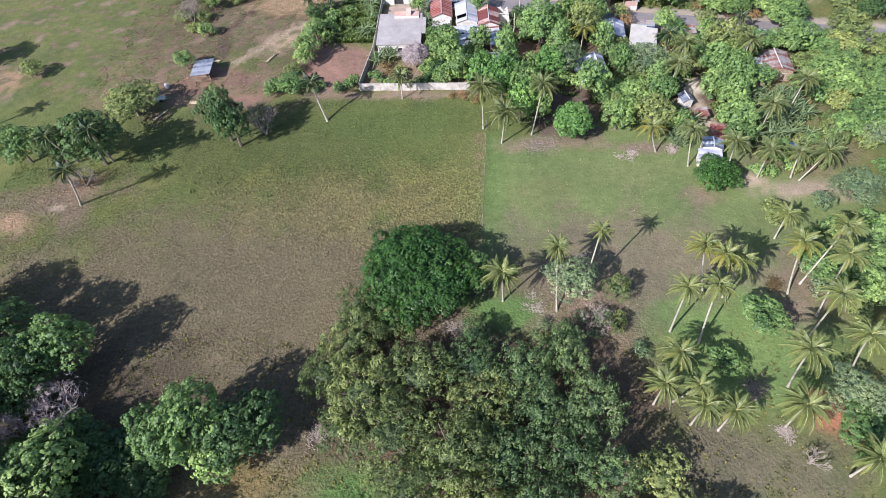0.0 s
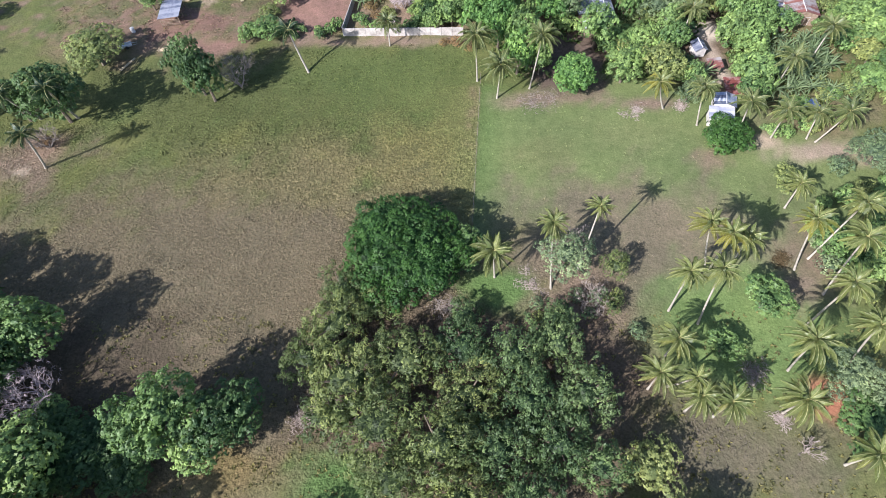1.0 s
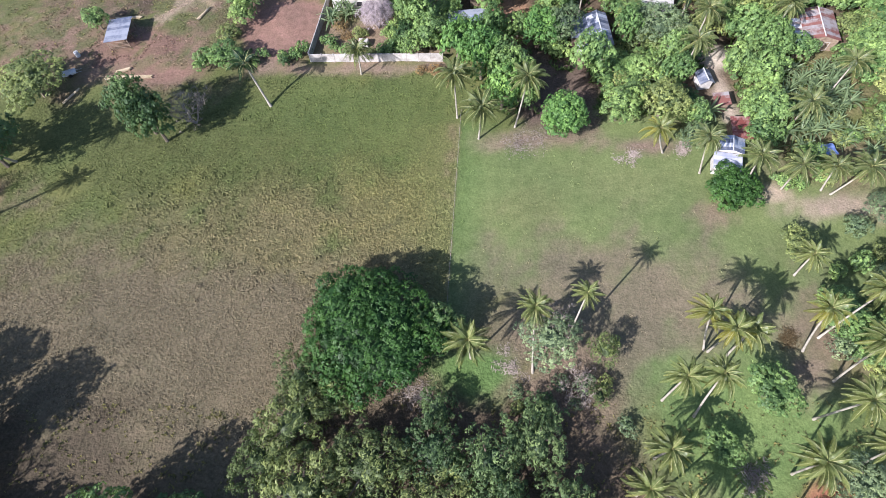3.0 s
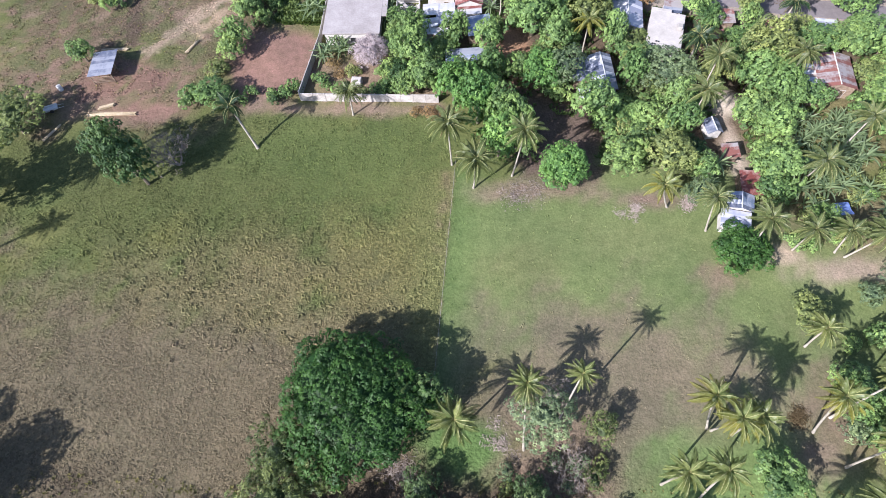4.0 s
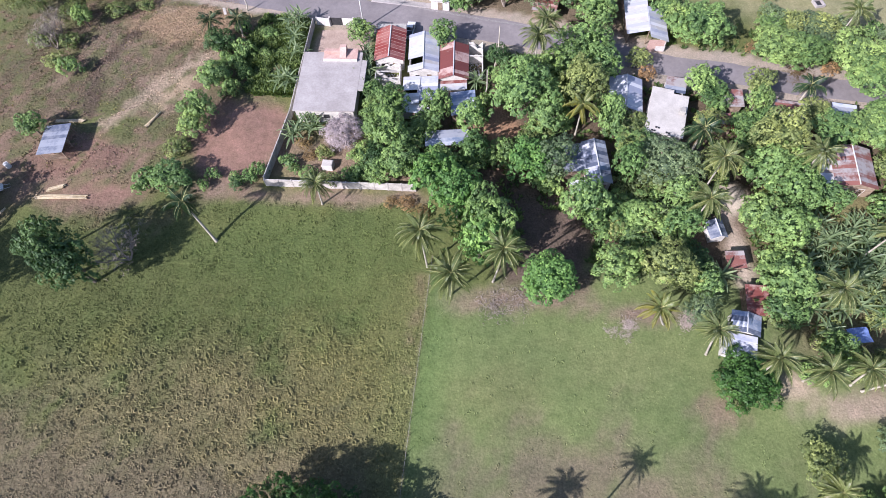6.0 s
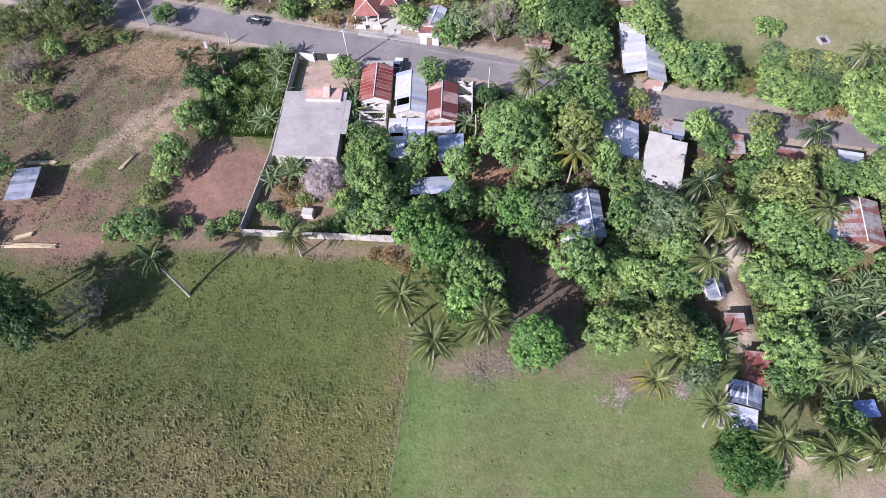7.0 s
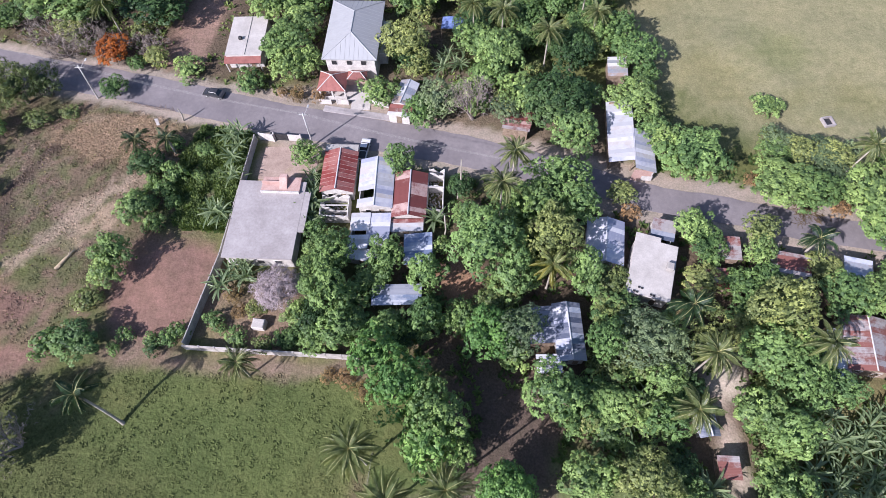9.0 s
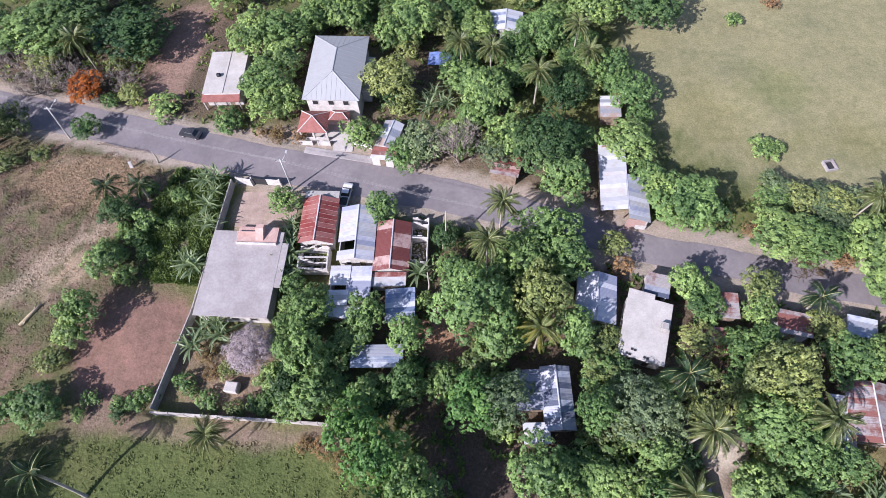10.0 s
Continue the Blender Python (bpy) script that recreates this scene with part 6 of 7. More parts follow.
SOUTH_K = [
    (-62.8, 32.6, 4.7, 8), (-67.7, 29.1, 2.8, 8), (24.2, 49.2, 3.7, 3), (51.6, 25.3, 2.4, 3), (-81.6, 84.6, 3.6, 4), (-45.2, 101.2, 4.7, 7),
    (-76.4, 150.5, 3.7, 6), (21.1, 58.3, 3.4, 7.5), (19.4, 164.6, 5.0, 9.5),
]
WEST_B = [
    (-97.4, 92.5, 5.7, 9), (-71.4, 127.6, 3.0, 5), (-39.8, 128.4, 2.9, 5), (-39.3, 132.0, 3.4, 6.5),
    (-41.2, 116.8, 4.0, 4.6), (-46.0, 116.4, 2.7, 3.4), (-25.7, 119.4, 1.7, 2.6), (-38.6, 140.6, 3.4, 5.5), (-35.2, 138.6, 2.0, 3.2), (-70, 143.7, 2.4, 3.4), (-34.7, 149.0, 2.4, 3.4), (-30.9, 155.2, 2.0, 1.3), (-34.4, 118.6, 1.5, 1.6), (-30.2, 118.0, 1.4, 1.5), (-27.4, 118.3, 1.7, 2.0), (-71.5, 157.2, 2.4, 5), (-52.2, 168.7, 3.1, 4),
]
WEST_D = [
    (-79.6, 91.4, 6.6, 13), (-88.6, 92.0, 4.4, 9), (-52.6, 98.7, 4.8, 14.0), (-50.0, 96.8, 4.4, 12.0), (-40.2, 151.0, 3.2, 4.5),
    (-131.0, 131.0, 5.5, 9.5),
]
WEST_O = [
    (-78.2, 108.9, 6.1, 7), (-112.1, 126.2, 2.7, 4), (-42.4, 124.3, 2.2, 2.4),
]
WEST_K = [
    (-77.4, 155.5, 3.3, 5), (-10.6, 126.3, 3.8, 6), (-71.7, 183.7, 6.0, 5), (-62.5, 181.6, 5.3, 5), (-48.6, 181.1, 4.1, 4), (-67, 179.2, 4.5, 4), (-57, 180.0, 4.5, 4),
]
YARD_B = [
    (23.4, 120.0, 3.8, 8.5), (-1.9, 125.9, 3.6, 9), (0.7, 119.9, 3.3, 8), (-2.5, 133.6, 3.2, 7), (6.5, 132.7, 3.2, 7), (6.6, 152.6, 2.7, 6), (-10.6, 153.2, 2.5, 5.5), (-6.4, 137.8, 2.0, 4.2), (-6.2, 134.1, 1.9, 4.2), (-5.9, 130.4, 2.3, 5), (-3.1, 130.4, 2.6, 6), (-5.4, 127.2, 2.4, 5),
    (13.1, 129.6, 2.9, 8), (13.4, 122.4, 2.8, 8), (-3.3, 118.6, 2.5, 5), (7.9, 120.5, 2.6, 7), (-7.0, 123.1, 2.2, 4), (6.3, 115.7, 3.7, 10),
    (11.0, 111.2, 4.4, 12), (15.9, 107.6, 4.4, 11.5), (32.2, 111.3, 4.0, 10), (40.1, 119.8, 2.9, 9), (48.2, 114.4, 2.5, 8),
    (48.3, 108.7, 2.7, 8), (36.6, 100.4, 3.6, 7.5), (19.4, 103.2, 2.4, 7.5), (50.3, 98.3, 2.6, 6),
]
EAST_B = [
    (63.0, 119.2, 3.5, 9), (67.2, 115.9, 4.0, 9), (60.9, 110.6, 3.1, 8), (64.7, 108.2, 3.3, 8), (62.8, 98.3, 3.9, 8), (61.5, 94.1, 2.7, 6),
    (68.1, 88.4, 2.3, 6), (83.6, 129.4, 4.0, 6.5), (87.2, 129.7, 3.6, 8), (22.4, 134.6, 5.5, 12), (34.4, 147.4, 4.2, 9.5), (37.4, 143.2, 3.6, 8.5), (30.2, 142.4, 3.8, 9), (14.8, 103.6, 3.8, 10.5), (37.8, 158.4, 3.8, 8), (37.9, 131.2, 3.0, 8),
    (26.3, 129.7, 3.3, 8), (66.6, 136.6, 2.3, 5.5), (56.4, 140.6, 2.6, 6), (66.8, 132.0, 2.2, 5), (78.2, 129.2, 3.6, 6), (87.4, 133.8, 2.6, 5),
    (67.3, 121.3, 2.8, 8), (73.3, 114.7, 2.6, 6),
]
EAST_OG = [
    (44.6, 100.9, 4.0, 8), (66.4, 125.6, 4.7, 11), (33.0, 136.1, 4.2, 11), (67.2, 140.0, 2.6, 6), (5.7, 179.5, 4.6, 9),
    (45.8, 147.2, 2.3, 4),
]
EAST_G = [
    (27.7, 120.4, 3.7, 9), (46.5, 119.8, 4.8, 8.5), (48.9, 94.3, 2.3, 5), (12.6, 166.0, 3.8, 7), (25.6, 164.8, 2.6, 5),
    (81.1, 156.4, 4.1, 4),
]
NORTH_B = [
    (58.3, 154.2, 5.2, 8), (54.5, 157.4, 3.2, 6), (72.7, 149.6, 4.6, 6), (78.0, 148.4, 4.0, 6), (87.3, 146.2, 5.8, 7), (88.8, 141.3, 4.8, 7),
    (49.5, 167.1, 4.2, 7), (52.4, 160.9, 3.0, 5), (-18.3, 179.1, 4.6, 8), (-17.1, 174.2, 3.3, 6.5), (-13.4, 175.4, 2.9, 6), (-15.8, 185.0, 3.8, 8), (-17.7, 192.6, 4.7, 8), (-5.7, 198.6, 4.5, 8), (-11.5, 197.6, 4.0, 8),
    (8.7, 196.5, 5.1, 9), (4.4, 192.3, 3.4, 8), (23.9, 177.2, 4.4, 9), (21.5, 173.2, 3.2, 5), (34.9, 192.3, 4.0, 9), (51.0, 179.1, 4.2, 7),
    (10.0, 164.3, 3.3, 5), (1.2, 168.2, 3.2, 5), (-25.2, 171.9, 2.9, 3),
]
NORTH_D = [
    (34.8, 166.2, 5.1, 9), (-23.4, 191.6, 5.3, 8), (-49.2, 191.0, 7.1, 8), (-70.2, 192.2, 7.3, 8), (-63.6, 197.4, 6.8, 8),
    (29.3, 188.2, 4.0, 8), (33.2, 164.3, 4.8, 8), (27.7, 168.4, 3.7, 7), (38.7, 178.2, 4.2, 8), (47.6, 184.2, 3.6, 8), (56.8, 200.8, 5.7, 9),
    (45.4, 200.6, 4.5, 9), (4.2, 206.7, 6.0, 9), (22.2, 208.8, 6.0, 9), (40.2, 210.9, 6.0, 9), (-33.2, 208.7, 6.9, 8), (-66.3, 211.9, 7.9, 8),
    (-14.9, 211.9, 6.2, 9), (51.9, 209.3, 5.9, 9),
]
NORTH_X = [
    (74.9, 168.9, 2.8, 2), (-39.1, 174.8, 3.4, 2.5), (-50.4, 176.4, 2.0, 2.2), (-11.1, 169.0, 1.7, 2), (-15.4, 168.9, 2.0, 2), (-55.8, 178.6, 3.9, 4.5), (75.6, 202.6, 1.8, 1.9), (77.4, 169.4, 1.7, 1.6), (47.1, 143.8, 1.8, 3.0), (-18.6, 169.9, 1.2, 1.6), (84.8, 208.0, 2.0, 1.5), (-18.5, 126.2, 1.7, 1.7), (-17.2, 123.4, 1.5, 1.3), (-20.6, 121.4, 1.7, 2.0), (-6.2, 119.4, 2.0, 2.2), (-9.2, 119.0, 1.7, 1.7), (-16.4, 119.0, 1.8, 1.5), (82.9, 146.1, 1.8, 2.2), (69.1, 151.4, 1.5, 2.4),
]

PLANTING = (
    (MASS, "acacia"), (SOUTH_B, "bright"), (SOUTH_D, "dark"), (SOUTH_O, "olive"), (SOUTH_G, "grey"), (WEST_B, "bright"), (WEST_D, "dark"), (WEST_O, "olive"),
    (YARD_B, "bright"), (EAST_B, "bright"), (EAST_OG, "olive"), (EAST_G, "grey"), (NORTH_B, "bright"), (NORTH_D, "dark"),
)
seedling = 0
for rows, sort in PLANTING:
    for x, y, r, h in rows:
        seedling += 1
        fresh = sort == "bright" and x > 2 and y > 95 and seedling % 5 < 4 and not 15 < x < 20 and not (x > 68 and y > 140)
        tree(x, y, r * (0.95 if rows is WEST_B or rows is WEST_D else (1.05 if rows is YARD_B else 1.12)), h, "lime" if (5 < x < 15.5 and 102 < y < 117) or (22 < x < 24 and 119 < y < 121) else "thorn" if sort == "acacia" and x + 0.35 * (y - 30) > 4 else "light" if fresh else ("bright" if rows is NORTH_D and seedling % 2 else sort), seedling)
for k, (x, y, r, h) in enumerate(NORTH_X):
    tree(x, y, r, h, "orange" if k == 5 else ("dry" if k in (3, 4, 8, 9, 10, 11, 12, 17, 18) else "bright"), k)
for k, (x, y, r, h) in enumerate(SOUTH_K + WEST_K):
    mauve = k in (0, 1, 10)
    bare_tree(x, y, r, h, TWIG_MAUVE if mauve else TWIG, "leafless tree with pale mauve-grey twigs" if mauve else "dry leafless shrub with grey-brown twigs", 200 + k, 6 if mauve or r > 3 else 5)


def great_tree():
    """The broad dark tree at the edge of the field, with its own crown."""
    x, y, r, h = BIG[0]
    ob = empty("mango_tree", x, y, 0, 50, "very broad dense dark green tree in the open field", "tree", "trees")
    rng = np.random.default_rng(77)
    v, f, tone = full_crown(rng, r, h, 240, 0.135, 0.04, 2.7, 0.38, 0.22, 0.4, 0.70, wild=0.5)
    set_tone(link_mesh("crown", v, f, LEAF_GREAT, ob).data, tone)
    share("trunk", trunk_mesh(rng, r, h, "trunk"), ob, Matrix.Identity(4))
    x, y, r, h = BIG[1]
    tree(x, y, r, h, "dark", 1)
    for x, y, r, h, low, mat, words in ((54.4, 83.4, 4.5, 4.4, 0.0, LEAF_GREAT, "dense round dark green bush at the field's edge"), (25.8, 98.0, 4.2, 8.4, 0.1, LEAF_LIME, "round dense light green tree at the orchard edge")):
        ob = empty("round_tree", x, y, 0, 40, words, "tree", "trees")
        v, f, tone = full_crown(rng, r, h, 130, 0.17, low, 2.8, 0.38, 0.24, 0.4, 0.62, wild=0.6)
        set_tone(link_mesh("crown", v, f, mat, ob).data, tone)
        share("trunk", trunk_mesh(rng, r, h, "trunk"), ob, Matrix.Identity(4))


great_tree()
# feathery shrubs between the palms
for k, (x, y, r, h) in enumerate(((28.1, 54.3, 2.7, 5.4), (26.9, 47.6, 1.8, 3.0))):
    tree(x, y, r, h, "acacia", k, "thin feathery olive-green shrub among palms")
# feathery scrub at the head of the western slope
for k, (x, y, r, h) in enumerate(((-77.5, 168.0, 5.0, 8), (-70.5, 166.2, 5.4, 8.5), (-66.2, 168.6, 4.0, 6.5), (-83.5, 163.0, 4.6, 7), (-74.5, 159.0, 3.2, 4.5))):
    tree(x, y, r, h, "acacia", k, "feathery olive-green scrub tree on the bare slope")
for k, (x, y, r, h) in enumerate(((-73.2, 151.6, 2.3, 2.6), (-74.6, 146.0, 2.0, 2.2), (-65.5, 161.0, 2.4, 2.4), (-60.2, 163.4, 2.0, 1.6), (-79.0, 152.0, 2.6, 3.0))):
    tree(x, y, r, h, "olive", k)

for k, (x, y, r, h) in enumerate(((1.8, 113.4, 1.7, 1.3), (-1.0, 113.8, 1.3, 0.9), (4.6, 111.6, 1.7, 1.4), (-83.2, 85.6, 1.8, 1.3))):
    tree(x, y, r, h, "dry", k, "low dry brown brush at the field's edge")

# palms: foot x, y, crown x, y, z
PALMS = [
    (17.4, 51.3, 17.3, 59.0, 9.6, 0.85), (22.4, 55.3, 24.1, 59.5, 13.4, 0.7), (8.0, 53.9, 7.4, 54.2, 8.6, 1.15), (36.4, 47.4, 35.6, 47.9, 13.2, 0.9),
    (40.7, 45.1, 40.2, 48.1, 13.4, 0.9), (61.3, 67.6, 61.5, 68.6, 6.2, 0.85), (62.0, 56.9, 65.2, 59.9, 12.8, 0.95),
    (62.4, 50.2, 59.6, 51.2, 17.0, 0.95), (57.9, 44.7, 55.6, 44.2, 16.6, 0.95), (62.9, 38.6, 59.0, 39.2, 13.6, 1.0), (33.9, 39.2, 33.9, 39.6, 7.8, 1.0),
    (30.7, 34.4, 30.7, 34.8, 6.8, 1.0), (47.4, 54.2, 46.7, 54.9, 10.8, 0.95),
]
PALMS_MORE = [
    (33.8, 34.8, 34.4, 33.2, 10.0, 0.7), (35.6, 31.0, 35.6, 31.3, 7.4, 1.0), (39.6, 30.2, 39.6, 30.5, 7.4, 1.0), (52.7, 37.2, 50.6, 37.6, 12.2, 1.1),
    (50.0, 30.7, 47.9, 30.0, 10.6, 1.1), (56.6, 23.4, 56.4, 23.6, 8.0, 1.0), (6.2, 101.4, 5.6, 102.0, 11.6, 1.2), (10.2, 96.4, 10.5, 96.3, 9.0, 1.25),
    (-13.4, 113.2, -13.3, 113.6, 6.4, 0.95), (17.2, 99.0, 18.1, 97.7, 15.0, 1.05), (50.0, 87.9, 48.2, 88.6, 9.8, 0.9), (57.0, 84.6, 55.8, 84.9, 9.6, 1.0),
    (53.2, 116.0, 53.2, 116.6, 11.8, 1.0), (49.6, 108.8, 49.8, 109.0, 11.6, 1.0),
]
PALMS_FAR = [
    (68.6, 98.2, 66.0, 94.9, 10.8, 1.05), (63.6, 84.3, 62.6, 83.6, 8.6, 1.0), (70.4, 83.9, 69.6, 84.6, 6.6, 0.95), (71.8, 83.1, 74.0, 83.4, 8.0, 1.05),
    (69.2, 118.4, 69.4, 118.9, 10.6, 1.0), (77.0, 104.6, 77.3, 105.0, 9.6, 1.0), (19.0, 185.2, 18.9, 185.5, 9.6, 0.9), (24.8, 183.6, 24.7, 184.1, 9.6, 0.9),
    (33.2, 176.6, 33.2, 177.7, 10.6, 1.0), (41.0, 188.4, 40.9, 189.3, 10.6, 0.9), (42.8, 183.2, 42.8, 183.9, 9.6, 0.9), (-56.6, 185.0, -56.6, 185.5, 8.6, 1.1),
    (24.8, 142.2, 24.5, 141.6, 13.2, 1.0), (27.0, 150.6, 27.0, 151.2, 8.6, 1.0), (86.0, 154.0, 86.4, 154.2, 8.6, 1.0),
]
for row in PALMS + PALMS_MORE + PALMS_FAR:
    palm(*row[:5], sort="green" if row[1] > 78 else "coconut", scale=row[5] * 0.95, count=24 if row[5] < 0.8 else 32)
for row in ((44.1, 55.0, 41.3, 57.3, 11.6, 0.95), (44.6, 54.8, 43.2, 54.2, 13.2, 0.95), (59.1, 54.8, 57.3, 57.4, 12.0, 0.95), (44.2, 92.6, 41.4, 92.4, 7.6, 0.95), (32.6, 129.8, 32.6, 130.4, 8.0, 0.95)):
    palm(*row[:5], sort="yellow", scale=row[5] * 0.95, count=26)
for row in ((-31.0, 105.2, -33.4, 107.4, 9.4, 1.1), (-80.6, 79.2, -77.5, 78.4, 11.0, 1.0), (-86.6, 92.5, -86.0, 88.6, 11.0, 1.0), (-78.5, 92.5, -75.2, 87.4, 13.5, 1.05), (52.2, 124.0, 52.2, 124.3, 9.4, 1.1), (75.0, 137.4, 75.1, 137.9, 5.6, 1.0), (-57.4, 103.0, -57.0, 103.0, 8.0, 0.8), (-117.4, 102.2, -117.0, 102.6, 10.5, 1.0), (-41.9, 153.8, -41.8, 154.0, 5.2, 0.95), (-36.4, 154.4, -36.2, 154.6, 5.0, 0.9)):
    palm(*row[:5], sort="royal", scale=row[5], count=18)

BANANAS = [
    (42.0, 111.8), (39.7, 109.2), (44.4, 110.5), (73.3, 108.3), (76.6, 109.6), (78.0, 101.2), (72.0, 110.8), (66.0, 94.8), (80.1, 104.7), (77.9, 107.1), (69.8, 105.8), (74.6, 105.9),
    (-8.0, 143.6), (-7.6, 141.2), (-26.2, 157.6), (-24.1, 155.6), (-24.6, 152.9), (-23.6, 140.6), (-19.6, 129.8), (-16.5, 129.0), (14.1, 179.8), (16.5, 177.0), (13.3, 176.2), (17.4, 181.4),
    (70.2, 101.2), (73.8, 103.6), (79.2, 106.6), (67.2, 103.2), (69.0, 99.8), (74.8, 100.4), (71.4, 97.6), (77.6, 104.2), (79.8, 102.0), (75.4, 107.8), (71.8, 107.4), (78.6, 111.4),
]
BANANAS_MORE = [
    (39.8, 165.0), (41.1, 168.2), (-8.2, 146.3), (13.8, 140.6), (39.4, 106.7), (43.0, 108.7), (-24.4, 158.4), (-23.4, 149.4), (-25.4, 141.2), (-9.0, 149.6), (-7.8, 138.8), (-20.4, 127.4), (-17.6, 131.0), (46.6, 111.6), (41.2, 114.2), (51.0, 96.3), (53.4, 100.4), (78.4, 95.7), (67.8, 91.8), (76.4, 93.2), (80.4, 91.0), (70.6, 95.2), (83.2, 95.4), (73.8, 95.8), (71.0, 103.0), (75.5, 102.5), (80.0, 109.5), (68.5, 109.0), (72.5, 99.5), (76.8, 98.2),
]
for k, (x, y) in enumerate(BANANAS + BANANAS_MORE):
    banana(x, y, 0.82 + 0.35 * ((k * 7) % 5) / 5, 300 + k)


# ---- undergrowth between trees and houses ----
HOUSES = [
    (-15, 140, 8, 12), (-4, 149, 4, 6), (3, 143, 5, 11), (9, 144, 4, 7), (13, 147, 3, 5), (42, 137, 4, 5), (49, 132, 5, 6), (47, 159, 6, 9), (34, 121, 5, 7), (8, 126, 4, 2),
    (62, 137, 2, 3), (72, 134, 3, 3), (82, 134, 3, 2), (79, 121, 5, 6), (54, 109, 2, 3), (56, 103, 2, 2), (56, 92, 4, 7), (58, 108, 2.5, 9), (72, 91, 2, 2),
]
HOUSES_FAR = [(-5, 180, 8, 14), (-28, 182, 5, 8), (6, 167, 4, 5), (28, 162, 3, 3), (47, 176, 3, 4), (28, 199, 4, 4), (14, 188, 3, 3), (-41, 190, 4, 16), (27.5, 105, 5, 7), (19, 131, 3, 6), (48, 149, 6, 4)]


def free(x, y, margin=0.0):
    if any(abs(x - a) < w + margin and abs(y - b) < d + margin for a, b, w, d in HOUSES + HOUSES_FAR):
        return False
    return min(math.hypot(x - p.x, y - p.y) for p in ROAD_LINE[::3]) > 6.4 + margin


# yards and gaps that no undergrowth fills: x from, to, y from, to
CLEARINGS = [(16, 26.5, 107, 117.2), (33.8, 38.5, 104.2, 107.6), (39, 49, 103.6, 106.6), (15.5, 21.5, 124, 137), (-48, -36, 111, 137.5), (-33, -25, 111, 116.6)]


def thicket(count, x0, x1, y0, y1, sorts, hmin, hmax, seed, inside=lambda x, y: True):
    rng = np.random.default_rng(seed)
    done = 0
    for _ in range(count * 12):
        if done == count:
            break
        x, y, h = rng.uniform(x0, x1), rng.uniform(y0, y1), rng.uniform(hmin, hmax)
        if inside(x, y) and free(x, y, 0.6):
            r, sort = h * rng.uniform(0.5, 0.75) + 0.3, sorts[int(rng.integers(len(sorts)))]
            if not any(a < x < b and c < y < d for a, b, c, d in CLEARINGS):
                tree(x, y, r, h, sort, done, group="undergrowth")
            done += 1


def belt(x, y):
    return not (65 < x < 85 and 95 < y < 114) and y > 101 + 0.08 * max(0, 40 - x) and y < 156 - 0.25 * max(0, x - 20) and (x > 16 or y > 118)


thicket(70, 4, 92, 99, 156, ["bright", "bright", "dark", "olive"], 2.2, 5.0, 61, belt)
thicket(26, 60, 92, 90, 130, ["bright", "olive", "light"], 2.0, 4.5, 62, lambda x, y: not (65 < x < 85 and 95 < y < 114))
thicket(12, -21, -4, 118, 129, ["bright", "olive", "grey"], 0.8, 2.0, 74)
thicket(36, -16, 54, 166, 210, ["bright", "light", "dark", "olive"], 3.0, 6.0, 75, lambda x, y: x < 45 or y < 176)
thicket(16, -8, 14, 118, 134, ["bright", "dark"], 2.0, 4.5, 63)
thicket(30, -16, 55, 166, 208, ["bright", "dark", "olive"], 2.5, 6.0, 64, lambda x, y: x < 45 or y < 176)
thicket(22, -90, -46, 172, 206, ["dark", "bright", "olive"], 2.0, 5.0, 65, lambda x, y: y > 178 - 0.16 * (x + 60))
thicket(22, -42, -23, 112, 160, ["bright", "dark", "light"], 1.0, 2.4, 66, lambda x, y: not (-40 < x < -22 and 117 < y < 138) and not (x > -36 and y > 138))
thicket(16, -62, -30, 112, 152, ["bright"], 1.0, 2.6, 67, lambda x, y: abs(x + 41 - (y - 125) * 0.25) < 4.5)
thicket(14, 54, 96, 150, 161, ["bright", "olive", "grey"], 2.5, 5.0, 68, lambda x, y: y > 153 - 0.2 * (x - 55) and y < 163)
thicket(18, 62, 82, 30, 76, ["bright", "grey", "olive"], 1.5, 4.5, 69)
thicket(12, -86, -46, 17, 40, ["dark", "dark", "bright"], 2.5, 5.0, 70)
thicket(10, -62, -45, 20, 29, ["dark"], 2.5, 4.5, 72)
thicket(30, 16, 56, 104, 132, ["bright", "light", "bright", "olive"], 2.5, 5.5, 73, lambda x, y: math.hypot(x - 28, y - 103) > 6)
thicket(16, 64, 88, 85, 98, ["bright", "light", "olive"], 1.5, 3.4, 76)
thicket(24, 89, 116, 98, 134, ["bright", "light", "olive"], 5.0, 8.5, 77)
thicket(10, 94, 124, 138, 158, ["bright", "dark", "olive"], 4.5, 7.0, 78)
thicket(10, 86, 104, 64, 96, ["bright", "grey", "olive"], 3.0, 6.0, 79)
thicket(9, 14, 32, 42, 50, ["olive", "grey"], 1.0, 2.6, 71)
# tall trees mostly out of view, placed for the shade they throw into it
for k, (x, y, r, h) in enumerate(((-92, 45, 7, 12), (-84, 35, 6, 13), (-70, 20, 6, 13), (-60, 12, 6, 13), (-80, 12, 7, 13), (-68, 38, 5, 12), (-48, 10, 5, 12), (-65, 18, 5.5, 14), (-55, 13, 5, 13.5), (-76, 26, 6, 14), (-24, 8, 5, 10), (20, 12, 5, 10), (30, 12, 5, 9))):
    tree(x, y, r, h, "dark", k)


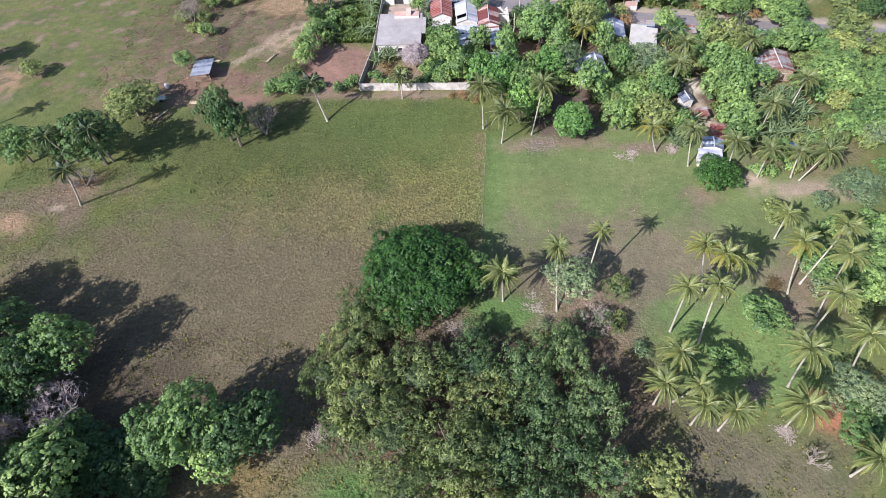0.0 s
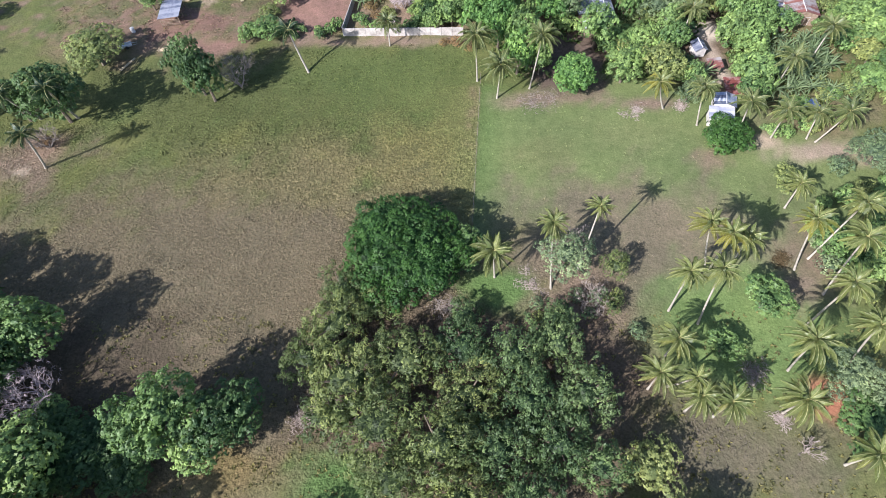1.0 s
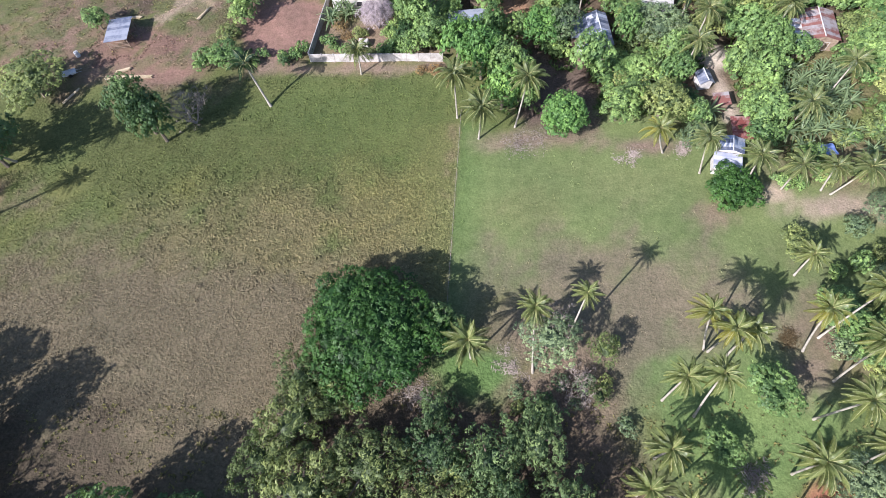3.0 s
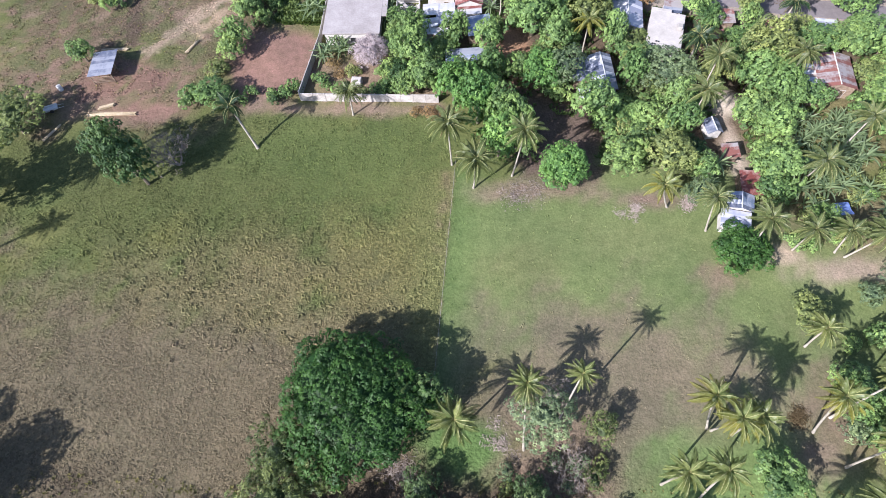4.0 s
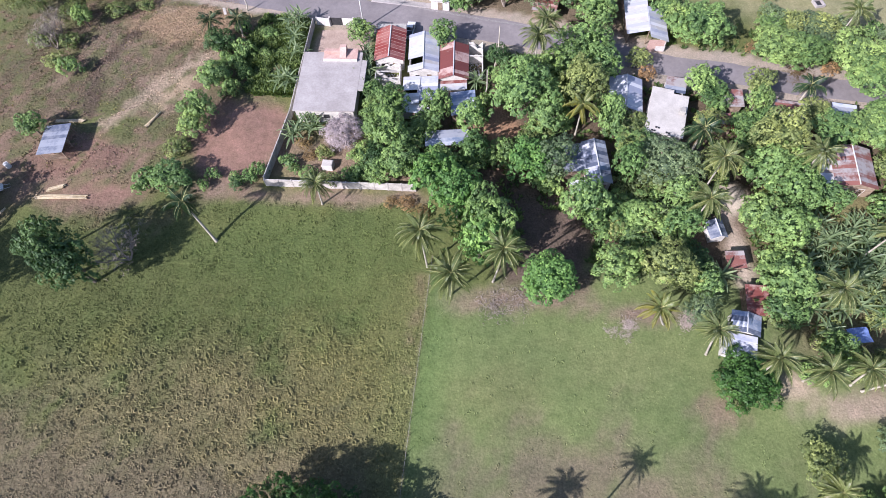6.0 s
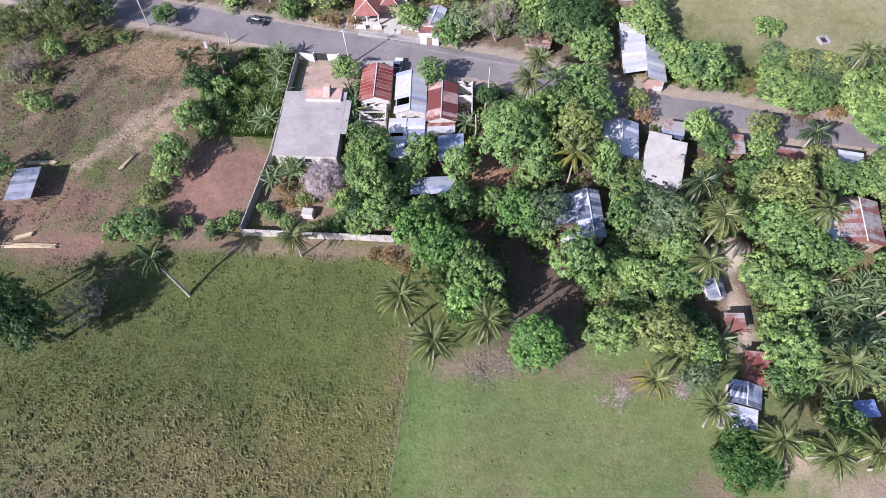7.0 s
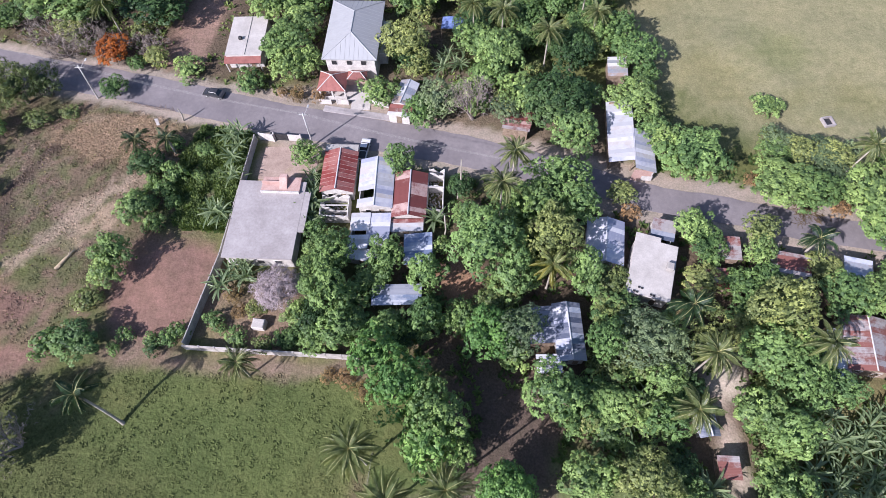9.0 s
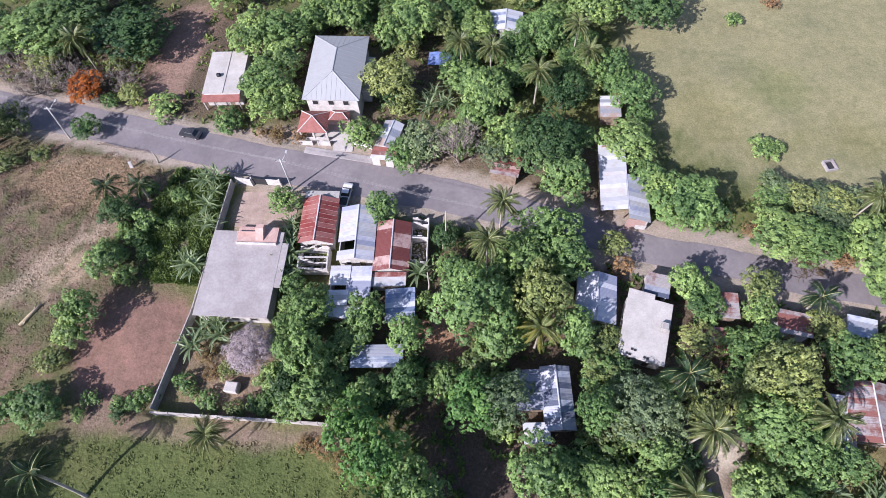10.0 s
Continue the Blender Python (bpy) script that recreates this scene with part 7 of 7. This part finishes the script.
def weeds(name, label, count, seed, x0, x1, y0, y1, material, size, inside):
    """Loose small leafy weeds as one sheet of stuff."""
    rng = np.random.default_rng(seed)
    x, y = rng.uniform(x0, x1, count), rng.uniform(y0, y1, count)
    keep = inside(x, y) & (soft_noise(x, y, 7, seed) + rng.normal(scale=0.4, size=count) > 0.05)
    dist = np.min([np.hypot(x - p.x, y - p.y) for p in ROAD_LINE[::3]], axis=0)
    keep &= dist > 5.6
    for a, b, w, d in HOUSES + HOUSES_FAR:
        keep &= ~((np.abs(x - a) < w) & (np.abs(y - b) < d))
    x, y = x[keep], y[keep]
    leaves = 6
    tone = np.repeat(rng.uniform(0, 1, len(x)), leaves * 4)
    c = np.repeat(np.stack([x, y, ground_z(x, y)], -1), leaves, axis=0)
    k = np.repeat(rng.uniform(0.5, 1.5, len(x)), leaves)[:, None] * size
    an, el = rng.uniform(0, 6.283, len(c)), rng.uniform(0.2, 1.1, len(c))
    out = np.stack([np.cos(an) * np.cos(el), np.sin(an) * np.cos(el), np.sin(el)], -1)
    b = np.stack([-np.sin(an), np.cos(an), np.zeros(len(c))], -1)
    v = np.stack([c - (0, 0, 0.05), c + out * k * 0.5 + b * k * 0.2, c + out * k, c + out * k * 0.5 - b * k * 0.2], 1).reshape(-1, 3)
    ob = link_mesh(name, v, np.arange(len(v)).reshape(-1, 4), material)
    set_tone(ob.data, tone)
    tagged(ob, label, "weeds", kind="stuff")


weeds("orchard_weeds", "low green weeds between the orchard trees", 9000, 81, 0, 95, 96, 160, WEED, 0.75, lambda x, y: (y > 102 - 0.02 * x) & (x > 9))
weeds("slope_weeds", "scattered weeds on the bare western slope", 1700, 82, -95, -24, 118, 166, COARSE, 0.24, lambda x, y: ~((x > -40) & (x < -22) & (y < 138)))
weeds("plot_weeds", "tall lush green weeds beside the plot wall", 17000, 85, -37, -22.6, 138.5, 161, WEED, 0.74, lambda x, y: (x > -36 + 0.3 * np.abs(y - 150)))
weeds("roadside_weeds", "low weeds beyond the road", 6000, 83, -95, 55, 168, 208, WEED, 0.7, lambda x, y: (x < 50) | (y < 172))
weeds("thicket_weeds", "weeds and dry grass round the thicket", 5000, 84, -60, 70, 16, 48, TUSSOCK, 0.35, lambda x, y: y < 47)


def clods(name, label, count, seed, inside, lo, hi, material):
    """Loose earth clods and stones, eight-faced lumps in one mesh."""
    rng = np.random.default_rng(seed)
    x, y = rng.uniform(-84, -26, count), rng.uniform(116, 164, count)
    keep = inside(x, y)
    x, y = x[keep], y[keep]
    r = rng.uniform(lo, hi, len(x))
    base = np.array(((1, 0, 0), (0, 1, 0), (-1, 0, 0), (0, -1, 0), (0, 0, 0.8), (0, 0, -0.5)), dtype=float)
    v = base[None] * (r[:, None, None] * rng.uniform(0.6, 1.3, (len(x), 6, 1))) + np.stack([x, y, ground_z(x, y) + 0.04], -1)[:, None, :]
    faces = np.array(((0, 1, 4), (1, 2, 4), (2, 3, 4), (3, 0, 4), (1, 0, 5), (2, 1, 5), (3, 2, 5), (0, 3, 5)))
    f = (faces[None] + 6 * np.arange(len(x))[:, None, None]).reshape(-1, 3)
    tagged(link_mesh(name, v.reshape(-1, 3), f, material), label, "soil", kind="stuff")


def near_furrow(x, y):
    d = np.full(x.shape, 99.0)
    for x0, y0, x1, y1 in ((-63.6, 134, -65, 145), (-65, 145, -60, 156)):
        ux, uy = x1 - x0, y1 - y0
        s = np.clip(((x - x0) * ux + (y - y0) * uy) / (ux * ux + uy * uy), 0, 1)
        d = np.minimum(d, np.hypot(x - x0 - s * ux, y - y0 - s * uy))
    return d < 0.4 + 2.6 * np.abs(soft_noise(x, y, 3.0, 95))


SOIL_CLOD = rough_material("soil_clod", (0.085, 0.062, 0.048), (0.17, 0.125, 0.095), 1.0, 0.95, 0.0)
clods("earth_clods", "dark clods of a ploughed furrow across the slope", 6000, 91, near_furrow, 0.08, 0.26, SOIL_CLOD)
clods("slope_stones", "scattered clods and stones over the bare slope", 700, 92, lambda x, y: (x < -43) & (y < 158), 0.06, 0.2, SOIL_CLOD)
